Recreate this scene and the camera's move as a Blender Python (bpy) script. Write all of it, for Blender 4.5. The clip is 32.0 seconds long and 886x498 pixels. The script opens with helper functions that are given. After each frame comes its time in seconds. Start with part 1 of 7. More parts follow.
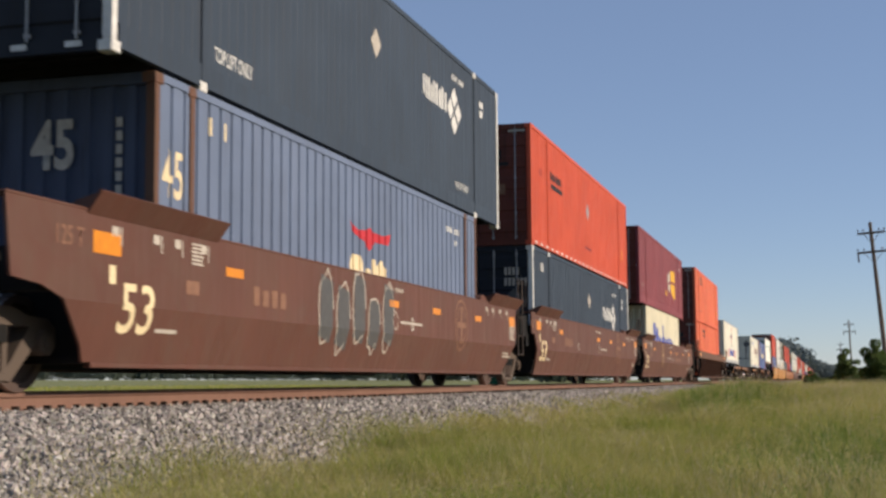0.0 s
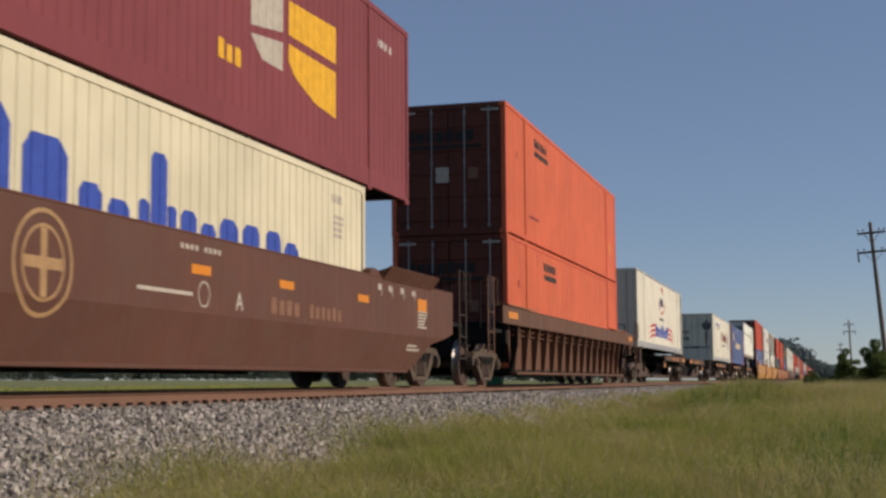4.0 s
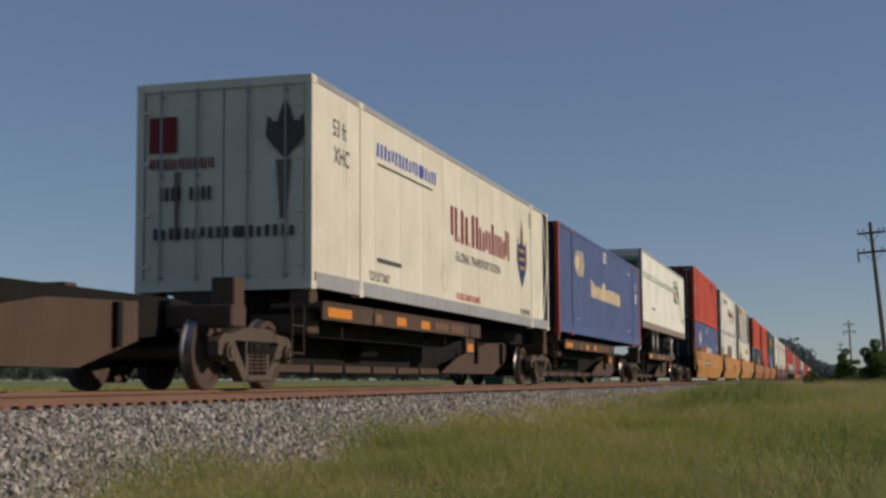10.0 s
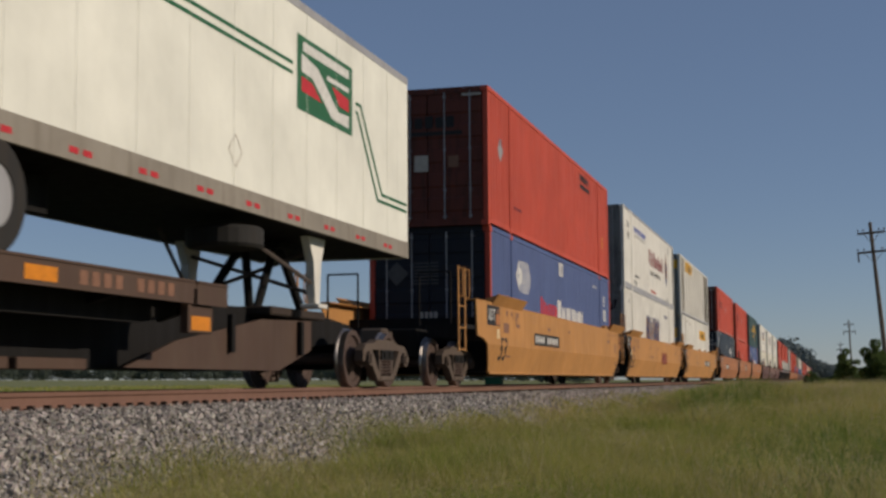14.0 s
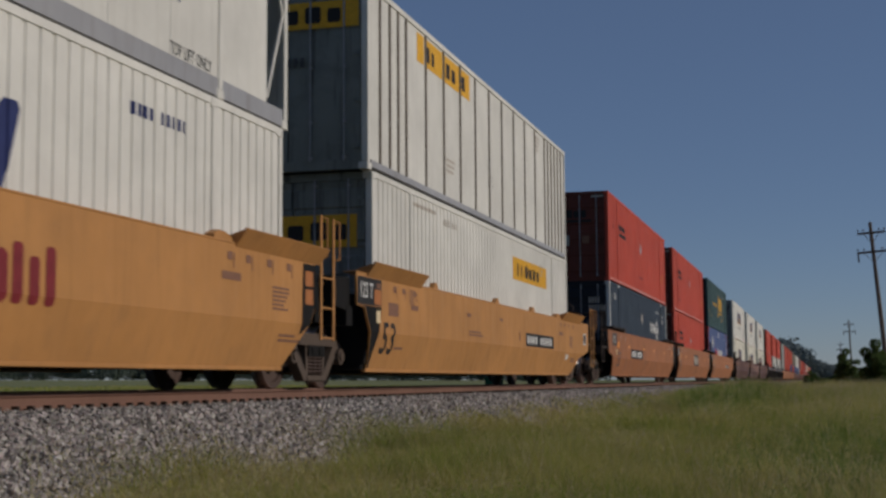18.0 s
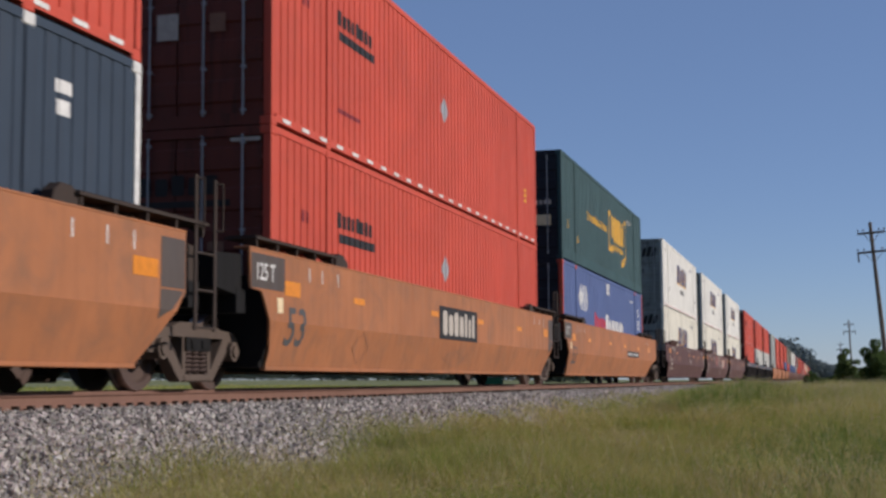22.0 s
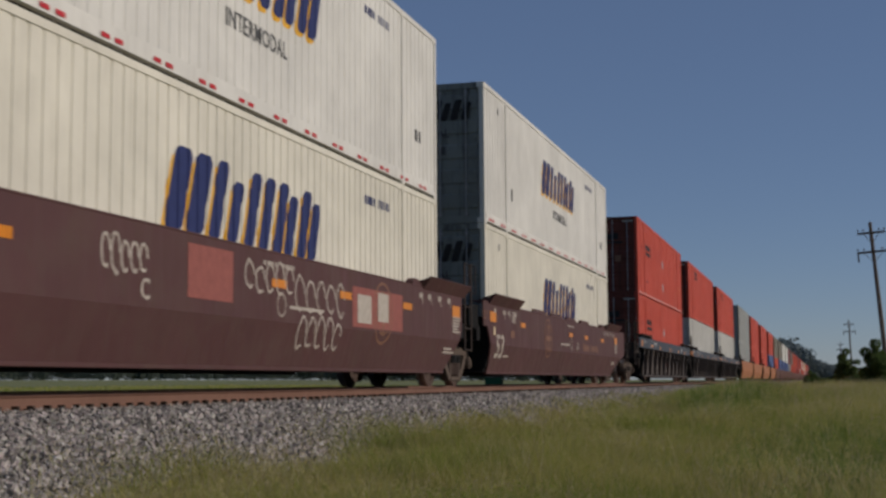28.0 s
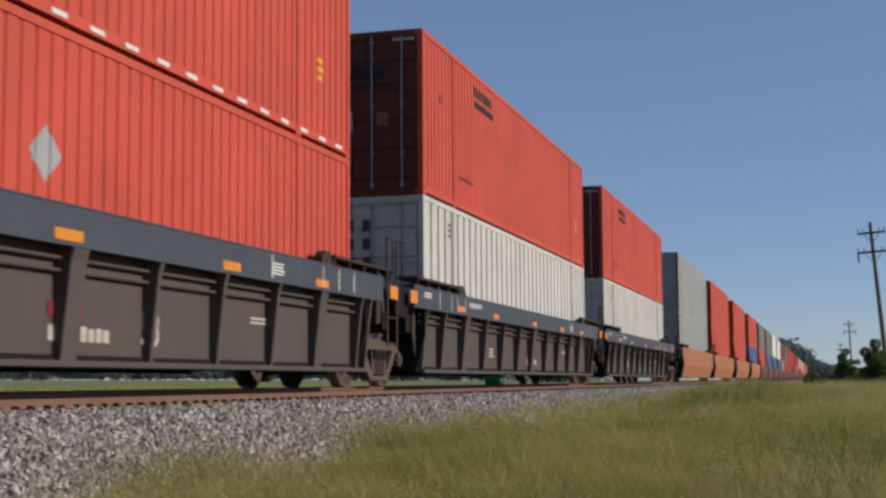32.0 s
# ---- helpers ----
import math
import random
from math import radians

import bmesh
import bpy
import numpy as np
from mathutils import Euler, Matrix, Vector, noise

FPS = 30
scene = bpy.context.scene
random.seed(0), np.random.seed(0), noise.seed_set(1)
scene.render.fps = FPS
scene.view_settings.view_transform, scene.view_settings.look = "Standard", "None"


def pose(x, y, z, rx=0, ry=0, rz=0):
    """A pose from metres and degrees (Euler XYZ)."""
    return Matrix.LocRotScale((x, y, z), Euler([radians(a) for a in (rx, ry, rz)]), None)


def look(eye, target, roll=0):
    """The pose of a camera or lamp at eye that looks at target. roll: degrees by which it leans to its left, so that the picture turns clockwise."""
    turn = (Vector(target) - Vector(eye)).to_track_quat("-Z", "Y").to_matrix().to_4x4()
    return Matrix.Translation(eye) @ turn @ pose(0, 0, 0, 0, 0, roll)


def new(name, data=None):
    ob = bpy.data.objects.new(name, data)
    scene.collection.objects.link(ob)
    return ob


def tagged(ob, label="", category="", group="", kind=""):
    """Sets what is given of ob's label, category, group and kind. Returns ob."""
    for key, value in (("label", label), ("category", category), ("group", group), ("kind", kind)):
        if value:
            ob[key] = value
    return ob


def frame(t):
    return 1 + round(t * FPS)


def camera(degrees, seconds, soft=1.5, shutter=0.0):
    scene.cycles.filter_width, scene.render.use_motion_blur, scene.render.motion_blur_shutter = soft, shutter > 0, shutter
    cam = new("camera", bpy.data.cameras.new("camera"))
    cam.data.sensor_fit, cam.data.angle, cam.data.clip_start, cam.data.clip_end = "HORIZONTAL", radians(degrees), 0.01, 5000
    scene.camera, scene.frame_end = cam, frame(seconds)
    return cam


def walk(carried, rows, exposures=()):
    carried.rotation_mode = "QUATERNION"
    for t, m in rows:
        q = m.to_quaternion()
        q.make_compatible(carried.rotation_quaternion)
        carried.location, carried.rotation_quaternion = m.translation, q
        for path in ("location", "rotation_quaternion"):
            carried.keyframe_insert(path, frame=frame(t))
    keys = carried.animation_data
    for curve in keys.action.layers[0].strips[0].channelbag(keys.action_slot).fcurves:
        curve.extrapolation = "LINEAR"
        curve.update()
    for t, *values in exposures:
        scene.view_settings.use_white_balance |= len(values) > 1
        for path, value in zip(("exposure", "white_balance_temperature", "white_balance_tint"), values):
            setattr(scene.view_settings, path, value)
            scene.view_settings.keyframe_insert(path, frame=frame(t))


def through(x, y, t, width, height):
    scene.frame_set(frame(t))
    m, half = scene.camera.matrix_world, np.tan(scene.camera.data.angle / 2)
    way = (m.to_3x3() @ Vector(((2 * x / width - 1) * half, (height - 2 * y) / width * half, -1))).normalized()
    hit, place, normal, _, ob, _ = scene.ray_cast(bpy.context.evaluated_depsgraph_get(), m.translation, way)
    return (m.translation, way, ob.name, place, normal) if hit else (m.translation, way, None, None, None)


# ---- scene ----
cam = camera(36.156, 32.0, 2.8, 0.15)
EYE = pose(7.746, 0.0, 0.07, 90 + 5.602, 0, 15.537) @ pose(0, 0, 0, 0, 0, -0.388)
EXPOSURES = [(0, 0.33, 7400, 15), (2.5, 0.15, 7400, 14), (4, -0.12, 7400, 15), (7, -0.48, 7400, 13), (8, -0.54, 7400, 12), (10, -0.42, 7400, 13), (11, -0.45, 7300, 13), (12, -0.26, 7300, 13), (13, -0.33, 7300, 13),
             (14, -0.46, 7300, 14), (17, -0.70, 6700, 14), (18, -0.90, 6600, 14), (19, -0.70, 6600, 14), (20, -0.28, 6700, 16), (21, 0.02, 6500, 16), (22, -0.07, 6400, 17),
             (23, -0.19, 6800, 17), (24, -0.14, 6500, 16), (27, -0.58, 6700, 15), (28, -0.70, 6700, 15), (30, -0.50, 6700, 15), (31, 0.08, 6700, 13), (32, -0.03, 6700, 14)]
walk(cam, [(0, EYE), (32, EYE)], EXPOSURES)

# metres that the train has rolled, every two seconds
ROLLED = [0.0, 22.771, 45.483, 68.228, 91.064, 114.019, 137.101, 160.308, 183.629, 207.051, 230.564, 254.16, 277.837, 301.597, 325.444,
          349.384, 373.418]
MOVERS, WHEELS = [], []

# ---- sky and sun ----
SUN_EL, SUN_AZ = radians(22), radians(8)  # height, and turn from +x towards +y
world = bpy.data.worlds.new("sky")
scene.world = world
world.use_nodes = True
sky = world.node_tree.nodes.new("ShaderNodeTexSky")
sky.sky_type = "NISHITA"
sky.sun_disc = False
sky.sun_elevation, sky.sun_rotation = SUN_EL, math.pi / 2 - SUN_AZ
sky.air_density, sky.dust_density, sky.ozone_density, sky.altitude = 0.9, 0.3, 3.0, 1500
veil = world.node_tree.nodes.new("ShaderNodeMix")
veil.data_type = "RGBA"
veil.inputs["Factor"].default_value = 0.45
veil.inputs["B"].default_value = (1.45, 2.3, 4.15, 1.0)
world.node_tree.links.new(sky.outputs[0], veil.inputs["A"])
world.node_tree.links.new(veil.outputs["Result"], world.node_tree.nodes["Background"].inputs[0])
world.node_tree.nodes["Background"].inputs[1].default_value = 0.112
sun = new("sun", bpy.data.lights.new("sun", "SUN"))
sun.data.energy, sun.data.angle, sun.data.color = 4.2, radians(0.53), (1.0, 0.93, 0.82)
sun.matrix_basis = look(Vector((math.cos(SUN_EL) * math.cos(SUN_AZ), math.cos(SUN_EL) * math.sin(SUN_AZ), math.sin(SUN_EL))) * 60, (0, 0, 0))


# ---- materials ----
def node(m, kind, **inputs):
    n = m.node_tree.nodes.new(kind)
    for k, v in inputs.items():
        n.inputs[k.replace("_", " ")].default_value = v
    return n


def material(name, rough=0.6, metal=0.0):
    m = bpy.data.materials.new(name)
    m.use_nodes = True
    b = m.node_tree.nodes["Principled BSDF"]
    b.inputs["Roughness"].default_value = rough
    b.inputs["Metallic"].default_value = metal
    b.inputs["Specular IOR Level"].default_value = 0.5 if metal else 0.22
    return m, b, m.node_tree.links.new


def rgb(c):
    return (c[0], c[1], c[2], 1.0)


def paint(name, colour, dirt=(0.10, 0.075, 0.055), wear=0.35, rough=0.6, streak=1.0, rust=0.0, bump=0.1, blotch=0.0):
    """Weathered paint: broad fading, grain, rain streaks that run down, specks of rust."""
    m, b, link = material(name, rough)
    co = m.node_tree.nodes.new("ShaderNodeTexCoord")
    info = m.node_tree.nodes.new("ShaderNodeObjectInfo")
    shift = m.node_tree.nodes.new("ShaderNodeVectorMath")
    shift.operation = "ADD"
    link(co.outputs["Object"], shift.inputs[0])
    link(info.outputs["Random"], shift.inputs[1])
    broad = node(m, "ShaderNodeTexNoise", Scale=0.7, Detail=5.0, Roughness=0.6)
    link(shift.outputs[0], broad.inputs["Vector"])
    squash = m.node_tree.nodes.new("ShaderNodeMapping")
    squash.inputs["Scale"].default_value = (7.0, 7.0, 0.5)
    link(shift.outputs[0], squash.inputs["Vector"])
    drip = node(m, "ShaderNodeTexNoise", Scale=1.0, Detail=6.0, Roughness=0.65)
    link(squash.outputs[0], drip.inputs["Vector"])
    fine = node(m, "ShaderNodeTexNoise", Scale=26.0, Detail=4.0, Roughness=0.7)
    link(shift.outputs[0], fine.inputs["Vector"])
    fade = node(m, "ShaderNodeMapRange", From_Min=0.3, From_Max=0.7, To_Min=0.86, To_Max=1.1)
    link(broad.outputs["Fac"], fade.inputs["Value"])
    tone = m.node_tree.nodes.new("ShaderNodeMix")
    tone.data_type, tone.blend_type = "RGBA", "MULTIPLY"
    tone.inputs["Factor"].default_value = 1.0
    tone.inputs["A"].default_value = rgb(colour)
    link(fade.outputs[0], tone.inputs["B"])
    marks = node(m, "ShaderNodeMapRange", From_Min=0.52, From_Max=0.8, To_Min=0.0, To_Max=wear * streak)
    link(drip.outputs["Fac"], marks.inputs["Value"])
    dirty = m.node_tree.nodes.new("ShaderNodeMix")
    dirty.data_type = "RGBA"
    dirty.inputs["B"].default_value = rgb(dirt)
    link(marks.outputs[0], dirty.inputs["Factor"])
    patches = node(m, "ShaderNodeTexNoise", Scale=1.7, Detail=8.0, Roughness=0.68, Distortion=0.6)
    link(shift.outputs[0], patches.inputs["Vector"])
    stain = node(m, "ShaderNodeMapRange", From_Min=0.46, From_Max=0.66, To_Min=0.0, To_Max=blotch)
    link(patches.outputs["Fac"], stain.inputs["Value"])
    stained = m.node_tree.nodes.new("ShaderNodeMix")
    stained.data_type = "RGBA"
    stained.inputs["B"].default_value = rgb([0.55 * c + 0.45 * d for c, d in zip(dirt, colour)])
    link(stain.outputs[0], stained.inputs["Factor"])
    link(tone.outputs["Result"], stained.inputs["A"])
    link(stained.outputs["Result"], dirty.inputs["A"])
    spots = node(m, "ShaderNodeMapRange", From_Min=0.66 - 0.12 * rust, From_Max=0.74, To_Min=0.0, To_Max=0.25 + 0.5 * rust)
    link(fine.outputs["Fac"], spots.inputs["Value"])
    rusty = m.node_tree.nodes.new("ShaderNodeMix")
    rusty.data_type = "RGBA"
    rusty.inputs["B"].default_value = rgb((0.13, 0.055, 0.03))
    link(spots.outputs[0], rusty.inputs["Factor"])
    link(dirty.outputs["Result"], rusty.inputs["A"])
    link(rusty.outputs["Result"], b.inputs["Base Color"])
    gloss = node(m, "ShaderNodeMapRange", From_Min=0.3, From_Max=0.7, To_Min=rough - 0.08, To_Max=rough + 0.15)
    link(drip.outputs["Fac"], gloss.inputs["Value"])
    link(gloss.outputs[0], b.inputs["Roughness"])
    relief = node(m, "ShaderNodeBump", Strength=bump, Distance=0.01)
    link(broad.outputs["Fac"], relief.inputs["Height"])
    link(relief.outputs[0], b.inputs["Normal"])
    return m


def ink(name, colour, rough=0.6):
    """Lettering and stickers: thin paint with slight wear."""
    m, b, link = material(name, rough)
    co = m.node_tree.nodes.new("ShaderNodeTexCoord")
    n = node(m, "ShaderNodeTexNoise", Scale=9.0, Detail=6.0, Roughness=0.7)
    link(co.outputs["Object"], n.inputs["Vector"])
    r = node(m, "ShaderNodeMapRange", From_Min=0.3, From_Max=0.75, To_Min=1.05, To_Max=0.7)
    link(n.outputs["Fac"], r.inputs["Value"])
    x = m.node_tree.nodes.new("ShaderNodeMix")
    x.data_type, x.blend_type = "RGBA", "MULTIPLY"
    x.inputs["Factor"].default_value = 1.0
    x.inputs["A"].default_value = rgb(colour)
    link(r.outputs[0], x.inputs["B"])
    link(x.outputs["Result"], b.inputs["Base Color"])
    return m


BROWN = paint("brown car paint", (0.105, 0.043, 0.031), wear=0.3, rust=0.15, blotch=0.45)
PLUM = paint("plum brown car paint", (0.085, 0.038, 0.037), wear=0.3, rust=0.1, blotch=0.45)
YELLOW = paint("yellow car paint", (0.42, 0.20, 0.066), wear=0.25, blotch=0.22)
AMBER = paint("weathered orange car paint", (0.33, 0.128, 0.055), wear=0.35, rust=0.2, blotch=0.7)
RUSTY = paint("rusty brown car paint", (0.12, 0.055, 0.034), wear=0.4, rust=0.5, blotch=0.5)
SLATE = paint("slate blue car paint", (0.050, 0.058, 0.073), wear=0.35, rust=0.1)
GRIME = paint("grimy grey steel", (0.075, 0.060, 0.054), wear=0.4, rust=0.2, blotch=0.4)
DECKING = paint("dusty spine car paint", (0.074, 0.044, 0.032), wear=0.4, rust=0.3, blotch=0.4)
ORANGE = paint("orange container paint", (0.50, 0.075, 0.036), wear=0.2, streak=0.8, blotch=0.14)
FADED = paint("sun-faded orange container paint", (0.56, 0.108, 0.052), wear=0.25, blotch=0.2)
M_SEAM = ink("ochre seam", (0.55, 0.24, 0.07))
RED = paint("red container paint", (0.47, 0.068, 0.040), wear=0.22, streak=0.8, blotch=0.16)
# Orange door colour with the end's shade painted in, plus dark streaks.
SHADED_ORANGE = paint("orange door paint with end shade and dark streaks", (0.12, 0.030, 0.020), dirt=(0.03, 0.02, 0.016), wear=0.7, streak=1.3, blotch=0.5)
# Doors of slate, blue and green boxes, their shade put into the colour.
SHADED_INK = paint("near-black door paint with end shade in it", (0.012, 0.015, 0.022), dirt=(0.03, 0.027, 0.025), wear=0.5, streak=1.2)
# White doors: end shade mixed into the grey, grime streaks on top.
SHADED_WHITE = paint("white door paint greyed by end shade and grime", (0.20, 0.215, 0.20), dirt=(0.03, 0.028, 0.026), wear=0.85, streak=1.4, blotch=0.5)
SHABBY = paint("dark rusty fittings", (0.040, 0.029, 0.024), wear=0.4, rust=0.4, rough=0.8)
NAVY = paint("dark slate container paint", (0.030, 0.044, 0.064), wear=0.12)
DENIM = paint("faded denim blue container paint", (0.115, 0.15, 0.225), wear=0.2)
# End wall shade is mixed into this denim; the sides use DENIM.
DENIM_SHADED = paint("streaked denim blue end paint, shade in its colour", (0.055, 0.07, 0.11), dirt=(0.03, 0.025, 0.022), wear=0.5, streak=1.2)
ROYAL = paint("royal blue container paint", (0.072, 0.104, 0.228), wear=0.14)
CREAM = paint("cream container paint", (0.58, 0.53, 0.39), wear=0.16)
WHITE = paint("off-white container paint", (0.62, 0.605, 0.555), wear=0.16, blotch=0.08)
VAN = paint("clean white trailer paint", (0.68, 0.68, 0.61), wear=0.06)
STILE = paint("dark bronze metal stile", (0.13, 0.105, 0.08), wear=0.3)
CHALK = paint("chalky dulled white paint", (0.50, 0.49, 0.45), wear=0.3, blotch=0.2)
IVORY = paint("ivory container paint", (0.63, 0.60, 0.505), wear=0.16, blotch=0.08)
MAROON = paint("maroon container paint", (0.19, 0.042, 0.050), wear=0.14)
FOREST = paint("dark green container paint", (0.028, 0.062, 0.064), wear=0.12)
SILVER = paint("dull grey container paint", (0.28, 0.285, 0.27), wear=0.25)
KHAKI = paint("olive grey container paint", (0.17, 0.15, 0.115), wear=0.2)
ALLOY = paint("dirty aluminium", (0.30, 0.30, 0.31), wear=0.35, rough=0.42)
# Near-black also stands for deep shade under decks, inside trucks and car ends.
BLACKENED = paint("black grimy steel and deep shade", (0.008, 0.0075, 0.0075), dirt=(0.02, 0.017, 0.014), wear=0.3, rough=0.85)
CAST = paint("cast steel with brake dust", (0.092, 0.068, 0.054), wear=0.4, rust=0.4, rough=0.75, bump=0.3)
TYRE = paint("worn rubber", (0.028, 0.027, 0.026), wear=0.3, rough=0.85)
M_WHITE = ink("white marking", (0.62, 0.61, 0.58))
M_PALE = ink("pale worn marking", (0.45, 0.40, 0.34))
M_CREAM = ink("cream marking", (0.72, 0.58, 0.36))
M_GOLD = ink("golden marking", (0.72, 0.38, 0.03))
M_BLUE = ink("blue marking", (0.035, 0.075, 0.36))
M_NAVY = ink("navy marking", (0.025, 0.035, 0.12))
M_RED = ink("red marking", (0.50, 0.03, 0.04))
M_WINE = ink("wine red marking", (0.20, 0.025, 0.03))
M_BLACK = ink("black marking", (0.022, 0.020, 0.020))
WHEEL = paint("rust-brown wheel steel", (0.075, 0.050, 0.042), wear=0.3, rust=0.2, rough=0.7)
M_DUSK = ink("dark grey marking", (0.08, 0.08, 0.08))
M_GREEN = ink("green marking", (0.02, 0.12, 0.055))
M_REFLEX = ink("amber reflector", (0.64, 0.215, 0.016), 0.4)
M_GHOST = ink("faded marking", (0.22, 0.11, 0.07))
M_SALMON = ink("salmon patch", (0.29, 0.095, 0.078))
M_STAIN = ink("brown rain stain", (0.17, 0.14, 0.115))
M_RUST = ink("rust-orange patch", (0.40, 0.15, 0.05))
M_OCHRE = ink("faded ochre marking", (0.36, 0.22, 0.11))
DUSTY = paint("dusty aluminium rail", (0.24, 0.215, 0.18), wear=0.5, blotch=0.4)


def tread_steel():
    m, b, link = material("polished wheel steel", 0.32, 0.9)
    n = node(m, "ShaderNodeTexNoise", Scale=14.0, Detail=4.0)
    r = m.node_tree.nodes.new("ShaderNodeValToRGB")
    r.color_ramp.elements[0].color, r.color_ramp.elements[1].color = (0.16, 0.11, 0.09, 1), (0.45, 0.44, 0.43, 1)
    link(n.outputs["Fac"], r.inputs[0])
    link(r.outputs[0], b.inputs["Base Color"])
    return m


TREAD = tread_steel()


# ---- mesh helpers ----
def box(bm, x0, x1, y0, y1, z0, z1):
    v = [bm.verts.new(p) for p in ((x0, y0, z0), (x1, y0, z0), (x1, y1, z0), (x0, y1, z0), (x0, y0, z1), (x1, y0, z1), (x1, y1, z1), (x0, y1, z1))]
    for f in ((0, 3, 2, 1), (4, 5, 6, 7), (0, 1, 5, 4), (1, 2, 6, 5), (2, 3, 7, 6), (3, 0, 4, 7)):
        bm.faces.new([v[i] for i in f])
    return v


def bbox(bm, x0, x1, y0, y1, z0, z1, c=0.012):
    """A box with its edges chamfered by c."""
    pts = []
    for sx, x in ((1, x0), (-1, x1)):
        for sy, y in ((1, y0), (-1, y1)):
            for sz, z in ((1, z0), (-1, z1)):
                pts += [(x, y + sy * c, z + sz * c), (x + sx * c, y, z + sz * c), (x + sx * c, y + sy * c, z)]
    hull = bmesh.ops.convex_hull(bm, input=[bm.verts.new(p) for p in pts])
    return hull


def prism(bm, outline, a, b, axis="x"):
    """An outline of (u, v) points drawn out from a to b along x (u, v = y, z), y (x, z) or z (x, y)."""
    put = {"x": lambda u, v, w: (w, u, v), "y": lambda u, v, w: (u, w, v), "z": lambda u, v, w: (u, v, w)}[axis]
    lo = [bm.verts.new(put(u, v, a)) for u, v in outline]
    hi = [bm.verts.new(put(u, v, b)) for u, v in outline]
    bm.faces.new(lo)
    bm.faces.new(hi[::-1])
    for i in range(len(lo)):
        j = (i + 1) % len(lo)
        bm.faces.new((lo[j], lo[i], hi[i], hi[j]))
    return lo + hi


def rod(bm, a, b, r, seg=8, r2=None):
    a, b = Vector(a), Vector(b)
    q = (b - a).to_track_quat("Z", "Y")
    rings = []
    for p, s in ((a, r), (b, r if r2 is None else r2)):
        rings.append([bm.verts.new(p + q @ Vector((s * math.cos(k * math.tau / seg), s * math.sin(k * math.tau / seg), 0))) for k in range(seg)])
    for k in range(seg):
        j = (k + 1) % seg
        bm.faces.new((rings[0][k], rings[0][j], rings[1][j], rings[1][k]))
    bm.faces.new(rings[0][::-1])
    bm.faces.new(rings[1])


def pipe(bm, points, r, seg=6):
    for a, b in zip(points, points[1:]):
        rod(bm, a, b, r, seg)


def lathe(bm, profile, seg=32, axis="x", at=(0, 0, 0), caps=True):
    """A closed profile of (along, radius) turned about the axis."""
    rings = []
    for u, r in profile:
        ring = []
        for k in range(seg):
            c, s = r * math.cos(k * math.tau / seg), r * math.sin(k * math.tau / seg)
            p = (u, c, s) if axis == "x" else (c, u, s) if axis == "y" else (c, s, u)
            ring.append(bm.verts.new(Vector(p) + Vector(at)))
        rings.append(ring)
    for a, b in zip(rings, rings[1:]):
        for k in range(seg):
            j = (k + 1) % seg
            bm.faces.new((a[k], a[j], b[j], b[k]))
    for ring in (rings[0], rings[-1]):
        if caps and (ring[0].co - ring[seg // 2].co).length > 1e-5:
            bm.faces.new(ring)


def mesh_of(name, bm, mat, smooth=False):
    bmesh.ops.recalc_face_normals(bm, faces=bm.faces)
    me = bpy.data.meshes.new(name)
    bm.to_mesh(me)
    bm.free()
    me.materials.append(mat)
    if smooth:
        me.shade_smooth()
    return me


def part(name, bm, mat, parent, label="", smooth=False):
    me = bm if isinstance(bm, bpy.types.Mesh) else mesh_of(name, bm, mat, smooth)
    ob = new(name, me)
    ob.parent = parent
    if label:
        ob["label"] = label
    return ob


def thing(name, label, category, group="", at=(0, 0, 0)):
    ob = new(name)
    ob.location = at
    ob.empty_display_size = 0.3
    return tagged(ob, label, category, group)


def rolling(ob, along, z=0.0):
    """Remembers a thing that rolls with the train, by its place along it."""
    MOVERS.append((ob, along, z))
    return ob


# ---- lettering ----
def flat(polys):
    bm = bmesh.new()
    for poly in polys:
        bm.faces.new([bm.verts.new((0, u, v)) for u, v in poly])
    return bm


def wrap(bm, x, wave=None):
    """Lays flat shapes 4 mm before a side at x, into the folds of its sheet where it has any."""
    if wave and bm.faces:
        ys = [v.co.y for v in bm.verts]
        for y in wave["breaks"]:
            if min(ys) < y < max(ys):
                bmesh.ops.bisect_plane(bm, geom=bm.verts[:] + bm.edges[:] + bm.faces[:], plane_co=(0, y, 0), plane_no=(0, 1, 0), dist=1e-5)
        for v in bm.verts:
            v.co.x = x + 0.004 + fold(wave, v.co.y)
    else:
        for v in bm.verts:
            v.co.x = x + 0.004
    for f in bm.faces:
        if f.normal.x < 0 or f.calc_area() > 0 and (f.normal_update() or f.normal.x < 0):
            f.normal_flip()
    return bm


def decal(parent, name, polys, mat, x, wave=None, label=""):
    if "emblem" in name and len(polys) > 3:
        first = decal(parent, name, polys[:1], mat, x, wave, label)
        for poly in polys[1:]:
            decal(first, "emblem_block", [poly], mat, x, wave)
        return first
    bm = wrap(flat(polys), x, wave)
    me = bpy.data.meshes.new(name)
    bm.to_mesh(me)
    bm.free()
    me.materials.append(mat)
    ob = new(name, me)
    ob.parent = parent
    if label:
        ob["label"] = label
    if len(polys) > 3 and ("bars" in name or "print" in name or "stencil" in name or "number" in name or "tape" in name or "lines" in name):
        ob["kind"] = "stuff"
    return ob


def rect(y, z, w, h, slant=0.0):
    return [(y, z), (y + w, z), (y + w + slant * h, z + h), (y + slant * h, z + h)]


